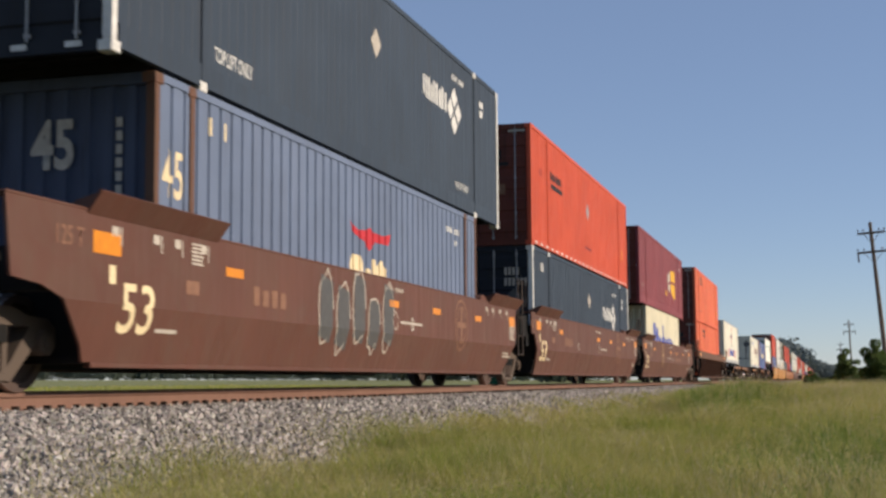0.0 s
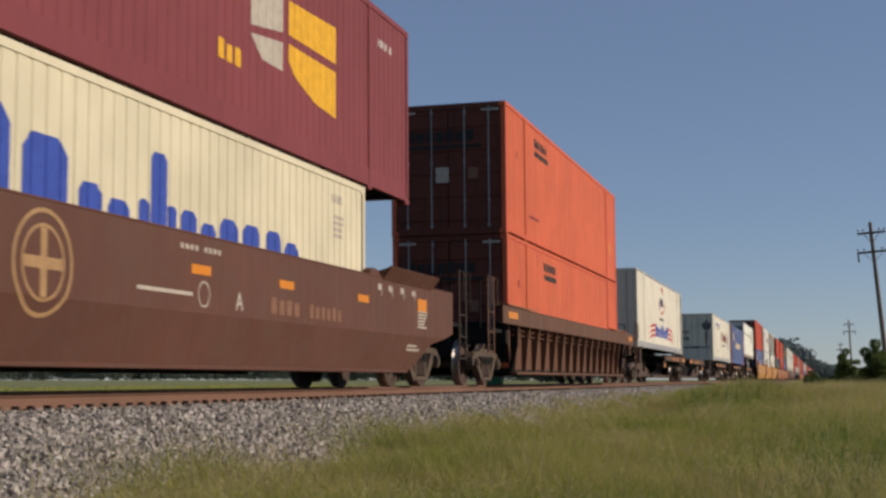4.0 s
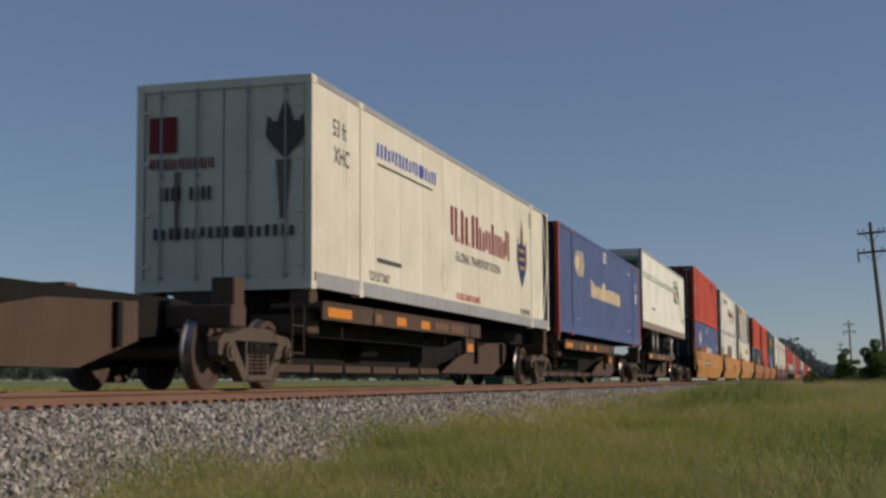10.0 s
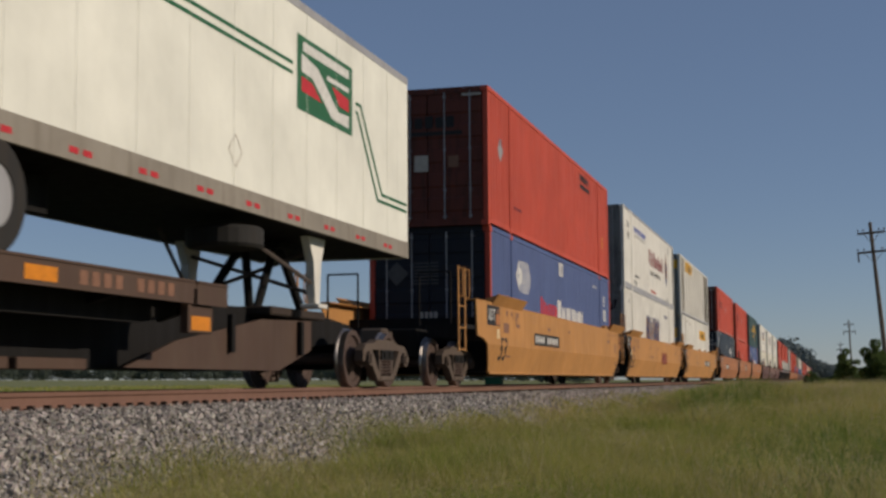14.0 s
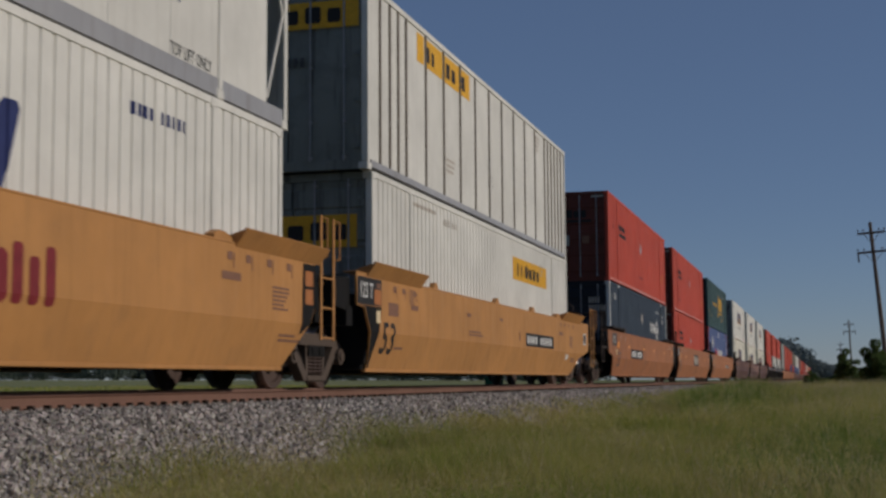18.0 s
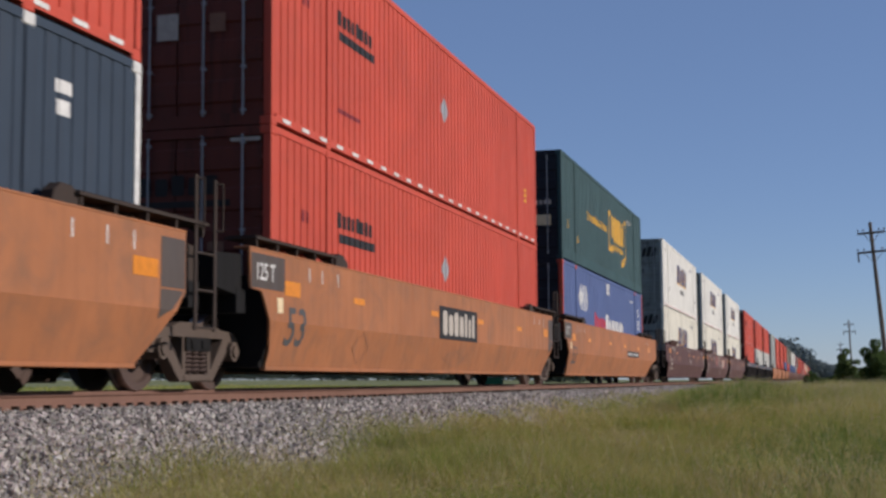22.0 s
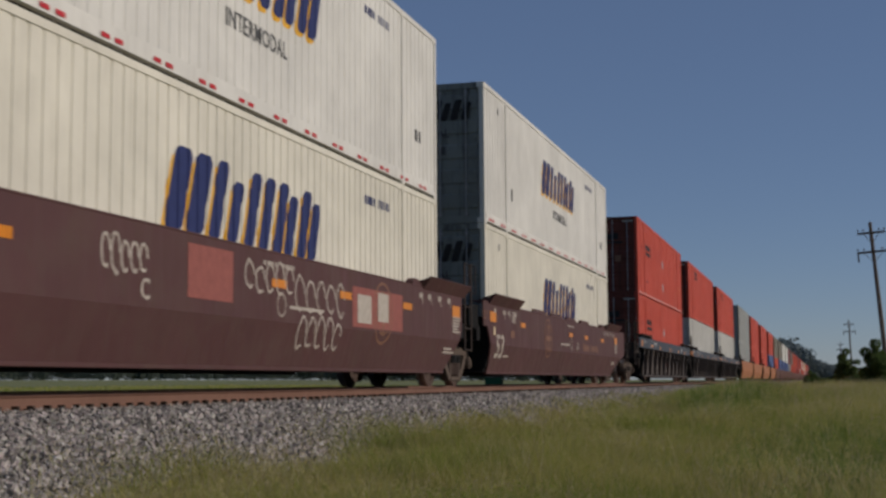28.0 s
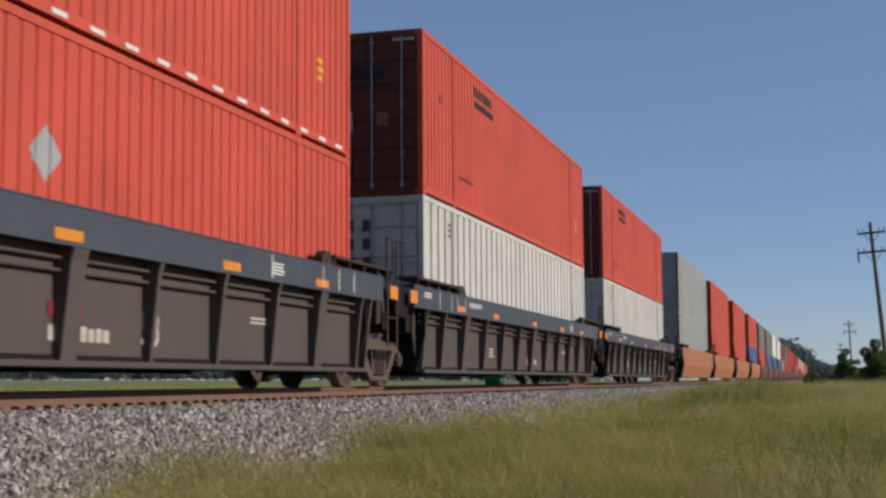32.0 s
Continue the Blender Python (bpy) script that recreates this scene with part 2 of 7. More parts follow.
def letters(text, size, y, z, squeeze=1.0, bold=0.012):
    cu = bpy.data.curves.new("text", "FONT")
    cu.body, cu.size, cu.resolution_u, cu.offset = text, size * 1.42, 3, bold * size * 1.42
    ob = bpy.data.objects.new("text", cu)
    me = ob.to_mesh()
    bm = bmesh.new()
    bm.from_mesh(me)
    ob.to_mesh_clear()
    bpy.data.objects.remove(ob)
    for v in bm.verts:
        v.co = (0, y + v.co.x * squeeze, z + v.co.y)
    return bm


def writing(parent, text, mat, x, y, z, size, squeeze=1.0, wave=None, label=""):
    bm = wrap(letters(text, size, y, z, squeeze), x, wave)
    me = bpy.data.meshes.new("lettering")
    bm.to_mesh(me)
    bm.free()
    me.materials.append(mat)
    ob = new("lettering", me)
    ob.parent = parent
    ob["label"] = label or "painted lettering %s" % text.lower().replace("\n", " ")
    return ob


def blocks(y, z, h, widths, slant=0.0, gap=0.12, cut=0.0):
    """A word as plain solid shapes, one a character, no letters."""
    out, u = [], y
    for i, w in enumerate(widths):
        if w > 0:
            hh = h * (1.0 if i % 4 == 0 else 0.86 if i % 2 else 0.93)
            c = 0.10 * w
            ww = w * 0.86
            poly = [(u + c, z), (u + ww - c, z), (u + ww, z + c), (u + ww, z + hh - c), (u + ww - c, z + hh), (u + c, z + hh), (u, z + hh - c), (u, z + c)]
            out.append([(p + slant * (q - z), q) for p, q in poly])
        u += abs(w) + gap * h
    return out


def shapes(specs, z0, z1, slant=0.0, stem=0.3):
    """An emblem as plain upright bars, from (start, end, kind, height): b one bar, w three, any other kind two of unlike height."""
    out = []
    for a, b, kind, *tall_part in specs:
        h = (z1 - z0) * (tall_part[0] if tall_part else 1.0)
        w = b - a
        t = w * (0.24 if kind == "w" else stem * 1.2)
        cuts = [(a, b, 0, h)] if kind == "b" else [(a, a + t, 0.14 * h if kind == "u" else 0, h), (b - t, b, 0, 0.86 * h if kind == "n" else h)]
        if kind == "w":
            cuts.append(((a + b - t) / 2, (a + b + t) / 2, 0, 0.8 * h))
        for p, q, u, v in cuts:
            c = min(0.2 * (q - p), 0.2 * (v - u))
            ring_ = [(p + c, u), (q - c, u), (q, u + c), (q, v - c), (q - c, v), (p + c, v), (p, v - c), (p, u + c)]
            out.append([(m + slant * n, z0 + n) for m, n in ring_])
    return out


def lines(y, z, w, h, n, seed=0):
    """Small print that cannot be read: bars."""
    r, out = random.Random(seed), []
    step = h / n
    for i in range(n):
        ww = w * r.uniform(0.65, 1.0)
        out.append(rect(y, z + h - (i + 1) * step + step * 0.25, ww, step * 0.55))
    return out


def disc(y, z, r, n=20, squash=1.0):
    return [(y + squash * r * math.cos(k * math.tau / n), z + r * math.sin(k * math.tau / n)) for k in range(n)]


def ring(y, z, r, t, n=24, squash=1.0, a0=0.0, a1=1.0):
    out = []
    for k in range(n):
        a, b = (a0 + (a1 - a0) * k / n) * math.tau, (a0 + (a1 - a0) * (k + 1) / n) * math.tau
        out.append([(y + squash * s * math.cos(q), z + s * math.sin(q)) for q, s in ((a, r), (b, r), (b, r - t), (a, r - t))])
    return out


EDGE = 1.545  # half width of a well car's side


def on_car(car, name, polys, mat, label="", flush=0.0, text=None):
    """Marks on a well car's side, which bends inwards below 0.8 m."""
    bm = text or flat(polys)
    if flush == 0.0 and bm.faces:
        bmesh.ops.bisect_plane(bm, geom=bm.verts[:] + bm.edges[:] + bm.faces[:], plane_co=(0, 0, 0.8), plane_no=(0, 0, 1), dist=1e-5)
    for v in bm.verts:
        v.co.x = EDGE + 0.004 - flush - (max(0.0, 0.8 - v.co.z) * 0.2736 if flush == 0.0 else 0.0)
    for f in bm.faces:
        f.normal_update()
        if f.normal.x < 0:
            f.normal_flip()
    me = bpy.data.meshes.new(name)
    bm.to_mesh(me)
    bm.free()
    me.materials.append(mat)
    ob = new(name, me)
    ob.parent = car
    if label:
        ob["label"] = label
    if polys and len(polys) > 3 and ("bars" in name or "print" in name or "stencil" in name or "number" in name):
        ob["kind"] = "stuff"
    return ob


def car_text(car, text, mat, y, z, size, squeeze=1.0, flush=0.0):
    return on_car(car, "lettering", None, mat, "painted lettering %s" % text.lower(), flush, letters(text, size, y, z, squeeze))


def on_end(ob, name, polys, mat, y=0.0, text=None, label=""):
    """Marks on the end that faces against the line's run; polygons of (x, z)."""
    if polys and "emblem" in name and len(polys) > 3:
        first = on_end(ob, name, polys[:1], mat, y, None, label)
        for poly in polys[1:]:
            on_end(first, "emblem_block", [poly], mat, y)
        return first
    bm = text or flat(polys)
    for v in bm.verts:
        v.co = (v.co.y, y - 0.004, v.co.z)
    for f in bm.faces:
        f.normal_update()
        if f.normal.y > 0:
            f.normal_flip()
    me = bpy.data.meshes.new(name)
    bm.to_mesh(me)
    bm.free()
    me.materials.append(mat)
    o = new(name, me)
    o.parent = ob
    if label:
        o["label"] = label
    return o


# ---- containers ----
HALF = 1.295


def fold(wave, y):
    if y < wave["start"] or y > wave["end"]:
        return 0.0
    for a, b in wave["posts"]:
        if a <= y <= b:
            return 0.0
    u = ((y - wave["start"]) / wave["pitch"]) % 1.0
    d = wave["depth"]
    if u < 0.74:
        return -0.012
    if u < 0.77:
        return -0.012 - d * (u - 0.74) / 0.03
    if u < 0.96:
        return -0.012 - d
    return -0.012 - d * (1.0 - u) / 0.04


def waves(length, inset, pitch=0.235, depth=0.024):
    spans = [(0.11, inset - 0.05), (inset + 0.05, length - inset - 0.05), (length - inset + 0.05, length - 0.11)] if inset else [(0.11, length - 0.11)]
    w = {"start": 0.11, "end": length - 0.11, "pitch": pitch, "depth": depth, "spans": spans,
         "posts": [(a[1], b[0]) for a, b in zip(spans, spans[1:])]}
    cuts = []
    n = int((length - 0.22) / pitch) + 1
    for k in range(n):
        cuts += [0.11 + pitch * (k + q) for q in (0.0, 0.74, 0.77, 0.96)]
    for a, b in spans:
        cuts += [a + 1e-4, b - 1e-4]
    w["breaks"] = sorted(c for c in cuts if 0.11 < c < length - 0.11)
    return w


def sheet(w, span, z0, z1):
    bm = bmesh.new()
    ys = [span[0] + 2e-4] + [c for c in w["breaks"] if span[0] + 1e-3 < c < span[1] - 1e-3] + [span[1] - 2e-4]
    rows = [[bm.verts.new((HALF + fold(w, y), y, z)) for y in ys] for z in (z0, z1)]
    for i in range(len(ys) - 1):
        bm.faces.new((rows[0][i], rows[0][i + 1], rows[1][i + 1], rows[1][i]))
    return bm


SHARED = {}


def shared(key, build):
    if key not in SHARED:
        SHARED[key] = build()
    return SHARED[key]


def doors(ob, H, mat, rods, y=0.0, leaf=None, plain=False):
    """Two door leaves with lock rods at the leading end."""
    for s in (-1, 1):
        def build():
            bm = bmesh.new()
            x0, x1 = sorted((s * 0.012, s * (HALF - 0.13)))
            face = [(0.075, 0.17), (0.075, H - 0.13), (0.03, H - 0.13)]
            if not plain:
                for k in range(4, -1, -1):
                    z = 0.30 + k * (H - 0.6) / 4.5
                    face += [(0.03, z + 0.31), (0.008, z + 0.28), (0.008, z + 0.03), (0.03, z)]
            prism(bm, face + [(0.03, 0.17)], x0, x1)
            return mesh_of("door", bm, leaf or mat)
        d = part("door", shared(("door", s, H, (leaf or mat).name, plain), build), mat, ob)
        d.location.y = y
        for k in (0.28, 0.80):
            def build_rod():
                bm = bmesh.new()
                x = s * (0.08 + k * (HALF - 0.25))
                rod(bm, (x, -0.012, 0.14), (x, -0.012, H - 0.10), 0.015, 8)
                for z in (0.2, 0.75, H * 0.55, H - 0.2):
                    box(bm, x - 0.03, x + 0.03, -0.018, 0.03, z - 0.018, z + 0.018)
                return mesh_of("lock_rod", bm, rods)
            part("lock_rod", shared(("rod", s, k, H, rods.name), build_rod), rods, d)
        for q in range(4):
            def build_hinge():
                bm = bmesh.new()
                bbox(bm, s * (HALF - 0.17) - 0.06, s * (HALF - 0.17) + 0.06, 0.004, 0.028, 0, 0.06, 0.006)
                return mesh_of("hinge", bm, leaf or mat)
            part("hinge", shared(("hinge", s, (leaf or mat).name), build_hinge), mat, d).location.z = 0.32 + q * (H - 0.75) / 3


def far_container(along, z, mat, label):
    """A container that stays far off: fewer parts."""
    length, H = 16.154, 2.896
    ob = rolling(thing("shipping_container", label, "container", "containers on the train"), along, z)
    w = waves(length, 2.0)
    for name, x0, x1, y0, y1, z0, z1 in (("roof", -1.27, 1.27, 0.02, length - 0.02, H - 0.05, H), ("floor", -1.27, 1.27, 0.02, length - 0.02, 0.0, 0.16),
                                          ("door", -1.2, 1.2, 0.02, 0.08, 0.16, H - 0.05), ("end_wall", -1.2, 1.2, length - 0.08, length - 0.02, 0.16, H - 0.05)):
        def slab():
            bm = bmesh.new()
            box(bm, x0, x1, y0, y1, z0, z1)
            return mesh_of(name, bm, mat)
        part(name, shared(("far", name, mat.name), slab), mat, ob)
    for s in (-1, 1):
        p = part("side_panel", shared(("far sheet", mat.name), lambda: mesh_of("side_panel", sheet(w, (0.0, length), 0.1, H), mat)), mat, ob)
        if s < 0:
            p.matrix_basis = pose(0, length, 0, 0, 0, 180)
    return ob


def container(along, z, length, mat, label, inset=2.0, H=2.896, pitch=0.235, depth=0.017, style="corrugated", front="door", posts=None, rods=None,
              rail=None, leaf=None, skirt=0.165, group="containers on the train", name="shipping_container"):
    ob = rolling(thing(name, label, "container", group), along, z)
    posts, rail, rods = posts or mat, rail or mat, rods or ALLOY
    w = waves(length, inset, pitch, depth)
    low, top = (0.24, H - 0.09) if style == "insulated" else (skirt, H - 0.085)
    ob["low"] = low

    def under():
        bm = bmesh.new()
        comb = [(length - 0.05, 0.17), (0.05, 0.17), (0.05, 0.13)]
        for k in range(int(length / 0.6)):
            a = 0.3 + k * 0.6
            comb += [(a, 0.13), (a, 0.02), (a + 0.04, 0.02), (a + 0.04, 0.13)]
        prism(bm, comb + [(length - 0.05, 0.13)], -HALF + 0.1, HALF - 0.1)
        return mesh_of("floor", bm, BLACKENED)

    def roof():
        bm = bmesh.new()
        box(bm, -HALF + 0.06, HALF - 0.06, 0.06, length - 0.06, H - 0.06, H - 0.022)
        for k in range(int((length - 0.8) / 0.6)):
            box(bm, -HALF + 0.2, HALF - 0.2, 0.5 + k * 0.6, 0.75 + k * 0.6, H - 0.022, H - 0.008)
        return mesh_of("roof", bm, mat)

    part("floor", shared(("floor", length), under), BLACKENED, ob)
    part("roof", shared(("roof", length, H, mat.name), roof), mat, ob)
    for s in (-1, 1):
        def bottom():
            bm = bmesh.new()
            x0, x1 = sorted((s * (HALF - 0.07), s * HALF))
            box(bm, x0, x1, 0.15, length - 0.15, 0.055 if style != "insulated" else 0.03, low)
            if style != "insulated":
                x2, x3 = sorted((s * HALF, s * (HALF + 0.008)))
                box(bm, x2, x3, 0.15, length - 0.15, 0.055, 0.075)
            return mesh_of("bottom_rail", bm, rail)

        def upper():
            bm = bmesh.new()
            x0, x1 = sorted((s * (HALF - 0.07), s * (HALF + 0.002)))
            box(bm, x0, x1, 0.15, length - 0.15, top, H)
            return mesh_of("top_rail", bm, rail if style == "insulated" else mat)

        part("bottom_rail", shared(("low", s, length, style, low, rail.name), bottom), rail, ob)
        part("top_rail", shared(("top", s, length, H, style, mat.name), upper), mat, ob)
        for y0, y1, tag in ((0.0, 0.10, "f"), (length - 0.10, length, "r")):
            def post():
                bm = bmesh.new()
                x0, x1 = sorted((s * (HALF - 0.11), s * (HALF + 0.003)))
                bbox(bm, x0, x1, 0, 0.10, 0.12, H - 0.12, 0.008)
                return mesh_of("corner_post", bm, posts)
            p = part("corner_post", shared(("post", s, H, posts.name), post), posts, ob)
            p.location.y = y0
            for z0, q in ((0.0, "b"), (H - 0.12, "t")):
                def casting():
                    bm = bmesh.new()
                    x0, x1 = sorted((s * (HALF - 0.16), s * (HALF + 0.006)))
                    bbox(bm, x0, x1, -0.004, 0.175, 0.0, 0.12, 0.012)
                    x2, x3 = sorted((s * HALF, s * (HALF + 0.008)))
                    box(bm, x2, x3, 0.06, 0.12, 0.04, 0.09)
                    return mesh_of("corner_casting", bm, posts)
                c = part("corner_casting", shared(("casting", s, posts.name), casting), posts, ob)
                c.location = (0, y0 if tag == "f" else length - 0.171, z0)
        if inset:
            for y in (inset, length - inset):
                def lift():
                    bm = bmesh.new()
                    x0, x1 = sorted((s * (HALF - 0.06), s * (HALF + 0.004)))
                    bbox(bm, x0, x1 + (0.008 if s > 0 else 0), -0.05, 0.05, 0.115, H - 0.115, 0.008)
                    return mesh_of("lifting_post", bm, posts if posts is RUSTY else mat)

                def lug():
                    bm = bmesh.new()
                    x0, x1 = sorted((s * (HALF - 0.12), s * (HALF + 0.012)))
                    bbox(bm, x0, x1, -0.088, 0.088, 0.0, 0.118, 0.012)
                    x2, x3 = sorted((s * HALF, s * (HALF + 0.014)))
                    box(bm, x2, x3, -0.03, 0.03, 0.035, 0.085)
                    return mesh_of("corner_casting", bm, posts)
                lp = part("lifting_post", shared(("lift", s, H, mat.name, posts is RUSTY), lift), mat, ob)
                lp.location.y = y
                for z0 in (0.0, H - 0.118):
                    part("corner_casting", shared(("lug", s, posts.name), lug), posts, lp).location.z = z0
        if style == "corrugated":
            for span in w["spans"]:
                key = ("sheet", span, pitch, depth, low, top, length, mat.name)
                p = part("side_panel", shared(key, lambda: mesh_of("side_panel", sheet(w, span, low, top), mat)), mat, ob)
                if s < 0:
                    p.matrix_basis = pose(0, length, 0, 0, 0, 180)
        elif style == "insulated":
            n = 12
            step = (length - 0.75) / n
            for k in range(n):
                def panel():
                    bm = bmesh.new()
                    x0, x1 = sorted((s * (HALF - 0.06), s * (HALF - 0.008)))
                    box(bm, x0, x1, 0.004, step - 0.004, low, top)
                    return mesh_of("side_panel", bm, mat)
                part("side_panel", shared(("panel", s, length, mat.name, H), panel), mat, ob).location.y = 0.10 + k * step
        elif style == "plate":
            ys = [0.12, 0.62, 1.12, 1.56, 2.0]
            while ys[-1] < length - 3.4:
                ys.append(ys[-1] + 1.16)
            rest = (length - 0.12 - ys[-1]) / 6
            ys += [ys[-1] + rest * (k + 1) for k in range(6)]
            for a, b in zip(ys, ys[1:]):
                def plate():
                    bm = bmesh.new()
                    x0, x1 = sorted((s * (HALF - 0.06), s * (HALF - 0.022)))
                    box(bm, x0, x1, 0, b - a - 0.02, low, top)
                    return mesh_of("side_panel", bm, mat)
                part("side_panel", shared(("plate", s, round(b - a, 3), mat.name), plate), mat, ob).location.y = a + 0.01
            for y in ys[1:-1]:
                def stile():
                    bm = bmesh.new()
                    x0, x1 = sorted((s * (HALF - 0.05), s * HALF))
                    box(bm, x0, x1, -0.034, 0.034, low, top)
                    return mesh_of("stile", bm, STILE)
                part("stile", shared(("stile", s), stile), STILE, ob, "dark metal stile").location.y = y
    def rear():
        bm = bmesh.new()
        box(bm, -HALF + 0.1, HALF - 0.1, length - 0.09, length - 0.05, 0.1, H - 0.1)
        return mesh_of("end_wall", bm, mat)

    def header():
        bm = bmesh.new()
        box(bm, -HALF + 0.1, HALF - 0.1, 0.0, 0.09, H - 0.125, H - 0.004)
        return mesh_of("door_header", bm, leaf or mat)

    def sill():
        bm = bmesh.new()
        box(bm, -HALF + 0.1, HALF - 0.1, 0.0, 0.09, 0.01, 0.165)
        return mesh_of("door_sill", bm, leaf or mat)
    part("end_wall", shared(("rear", length, H, mat.name), rear), mat, ob)
    part("door_header", shared(("header", H, (leaf or mat).name), header), mat, ob)
    part("door_sill", shared(("sill", (leaf or mat).name), sill), mat, ob)
    if front == "door":
        doors(ob, H, mat, rods, leaf=leaf, plain=style in ("insulated", "plate"))
    else:
        def wall():
            bm = bmesh.new()
            n = 9
            step = (2 * HALF - 0.22) / n
            line = [(HALF - 0.1, 0.09), (-HALF + 0.1, 0.09), (-HALF + 0.1, 0.07)]
            for k in range(n):
                x = -HALF + 0.11 + k * step
                line += [(x, 0.07), (x + 0.02, 0.03), (x + step * 0.5, 0.03), (x + step * 0.5 + 0.02, 0.07)]
            prism(bm, line + [(HALF - 0.1, 0.07)], 0.165, H - 0.125, "z")
            return mesh_of("end_wall", bm, leaf or mat)
        part("end_wall", shared(("wall", H, (leaf or mat).name), wall), mat, ob)
    return ob, w


def tape(ob, length, mat, step, runs, z=0.05, h=0.055):
    """Reflective dashes along the bottom rail."""
    polys, k = [], 0
    y = 0.35
    while y < length - 0.6:
        for a, b in runs:
            polys.append(rect(y + a, z, b - a, h))
        y += step
    return decal(ob, "reflective_tape", polys, mat, HALF + 0.006, None, "row of reflective tape dashes")


# ---- trucks ----
def side_frame(s):
    bm = bmesh.new()
    x0, x1 = sorted((s * 0.93, s * 1.07))
    prism(bm, [(-1.12, 0.40), (-1.12, 0.56), (-0.98, 0.66), (-0.62, 0.68), (-0.40, 0.74), (0.40, 0.74), (0.62, 0.68), (0.98, 0.66), (1.12, 0.56), (1.12, 0.40),
               (1.02, 0.40), (0.98, 0.52), (0.78, 0.52), (0.66, 0.58), (-0.66, 0.58), (-0.78, 0.52), (-0.98, 0.52), (-1.02, 0.40)], x0, x1)
    for q in (-1, 1):
        prism(bm, [(q * 0.72, 0.62), (q * 0.90, 0.54), (q * 0.40, 0.09), (q * 0.27, 0.13)], x0, x1)
        prism(bm, [(q * 0.27, 0.60), (q * 0.35, 0.60), (q * 0.35, 0.16), (q * 0.27, 0.16)], x0, x1)
        rod(bm, (s * 0.90, q * 0.89, 0.44), (s * 1.125, q * 0.89, 0.44), 0.115, 14)
        rod(bm, (s * 1.125, q * 0.89, 0.44), (s * 1.15, q * 0.89, 0.44), 0.075, 10)
    bbox(bm, x0 - 0.02, x1 + 0.02, -0.33, 0.33, 0.09, 0.175, 0.02)
    return bm


def spring():
    """One coil spring."""
    bm = bmesh.new()
    n, turns, seg = 60, 5.5, 5
    rows = []
    for k in range(n + 1):
        a = k / n * turns * math.tau
        out = Vector((math.cos(a), math.sin(a), 0))
        c = out * 0.075 + Vector((0, 0, 0.18 + 0.26 * k / n))
        rows.append([bm.verts.new(c + 0.017 * (out * math.cos(q) + Vector((0, 0, 1)) * math.sin(q))) for q in [j * math.tau / seg for j in range(seg)]])
    for p, q in zip(rows, rows[1:]):
        for j in range(seg):
            bm.faces.new((p[j], p[(j + 1) % seg], q[(j + 1) % seg], q[j]))
    bm.faces.new(rows[0])
    bm.faces.new(rows[-1][::-1])
    return bm


def springs(s):
    bm = bmesh.new()
    box(bm, min(s * 0.9, s * 1.1), max(s * 0.9, s * 1.1), -0.3, 0.3, 0.43, 0.58)
    box(bm, min(s * 1.1, s * 1.115), max(s * 1.1, s * 1.115), -0.2, -0.06, 0.46, 0.55)
    box(bm, min(s * 1.1, s * 1.115), max(s * 1.1, s * 1.115), 0.06, 0.2, 0.46, 0.55)
    return bm


def wheel_set():
    bm = bmesh.new()
    R = 0.44
    for s in (-1, 1):
        lathe(bm, [(s * 0.70, 0.11), (s * 0.70, 0.16), (s * 0.735, 0.22), (s * 0.72, 0.34), (s * 0.69, 0.37), (s * 0.69, R + 0.026), (s * 0.715, R + 0.02), (s * 0.73, R + 0.004),
                   (s * 0.83, R - 0.004), (s * 0.83, 0.36), (s * 0.79, 0.34), (s * 0.775, 0.22), (s * 0.84, 0.15), (s * 0.86, 0.11)], 36)
        for k in range(3):
            a = k * math.tau / 3
            rod(bm, (s * 0.90, 0.05 * math.cos(a), 0.05 * math.sin(a)), (s * 0.875, 0.05 * math.cos(a), 0.05 * math.sin(a)), 0.014, 6)
        # paint dabs on the wheel face, so that its turning shows
        prism(bm, [(0.24, -0.06), (0.33, -0.05), (0.33, 0.05), (0.24, 0.06)], s * 0.775, s * 0.782)
    rod(bm, (-0.93, 0, 0), (0.93, 0, 0), 0.085, 14)
    return bm


def wheel_mesh():
    me = mesh_of("wheel_set", wheel_set(), WHEEL)
    me.materials.append(TREAD)
    for p in me.polygons:
        c = p.center
        if 0.43 < math.hypot(c.y, c.z) and abs(c.x) > 0.7:
            p.material_index = 1
    return me


def truck(car, y):
    """A two-axle truck under a car: bolster, side frames, springs and two turning wheel sets."""
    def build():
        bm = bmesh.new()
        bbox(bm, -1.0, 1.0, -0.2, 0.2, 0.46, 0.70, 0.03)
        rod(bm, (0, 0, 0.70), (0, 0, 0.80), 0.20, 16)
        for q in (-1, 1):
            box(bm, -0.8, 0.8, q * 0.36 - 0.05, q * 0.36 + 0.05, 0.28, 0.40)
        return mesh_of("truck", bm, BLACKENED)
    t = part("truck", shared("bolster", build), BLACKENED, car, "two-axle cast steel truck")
    t.location.y = y
    for s in (-1, 1):
        part("side_frame", shared(("frame", s), lambda: mesh_of("side_frame", side_frame(s), CAST)), CAST, t)
        # Bolster and its ends are black for the shade behind the frame.
        part("bolster_end", shared(("spring", s), lambda: mesh_of("bolster_end", springs(s), BLACKENED)), BLACKENED, t)
        for y in (-0.19, 0.0, 0.19):
            part("coil_spring", shared("coil", lambda: mesh_of("coil_spring", spring(), WHEEL, True)), WHEEL, t).location = (s * 1.0, y, 0)
    for q in (-1, 1):
        ws = part("wheel_set", shared("wheels", wheel_mesh), WHEEL, t, "wheel set with polished treads")
        WHEELS.append((ws, q * 0.89, 0.44, car))
    return t


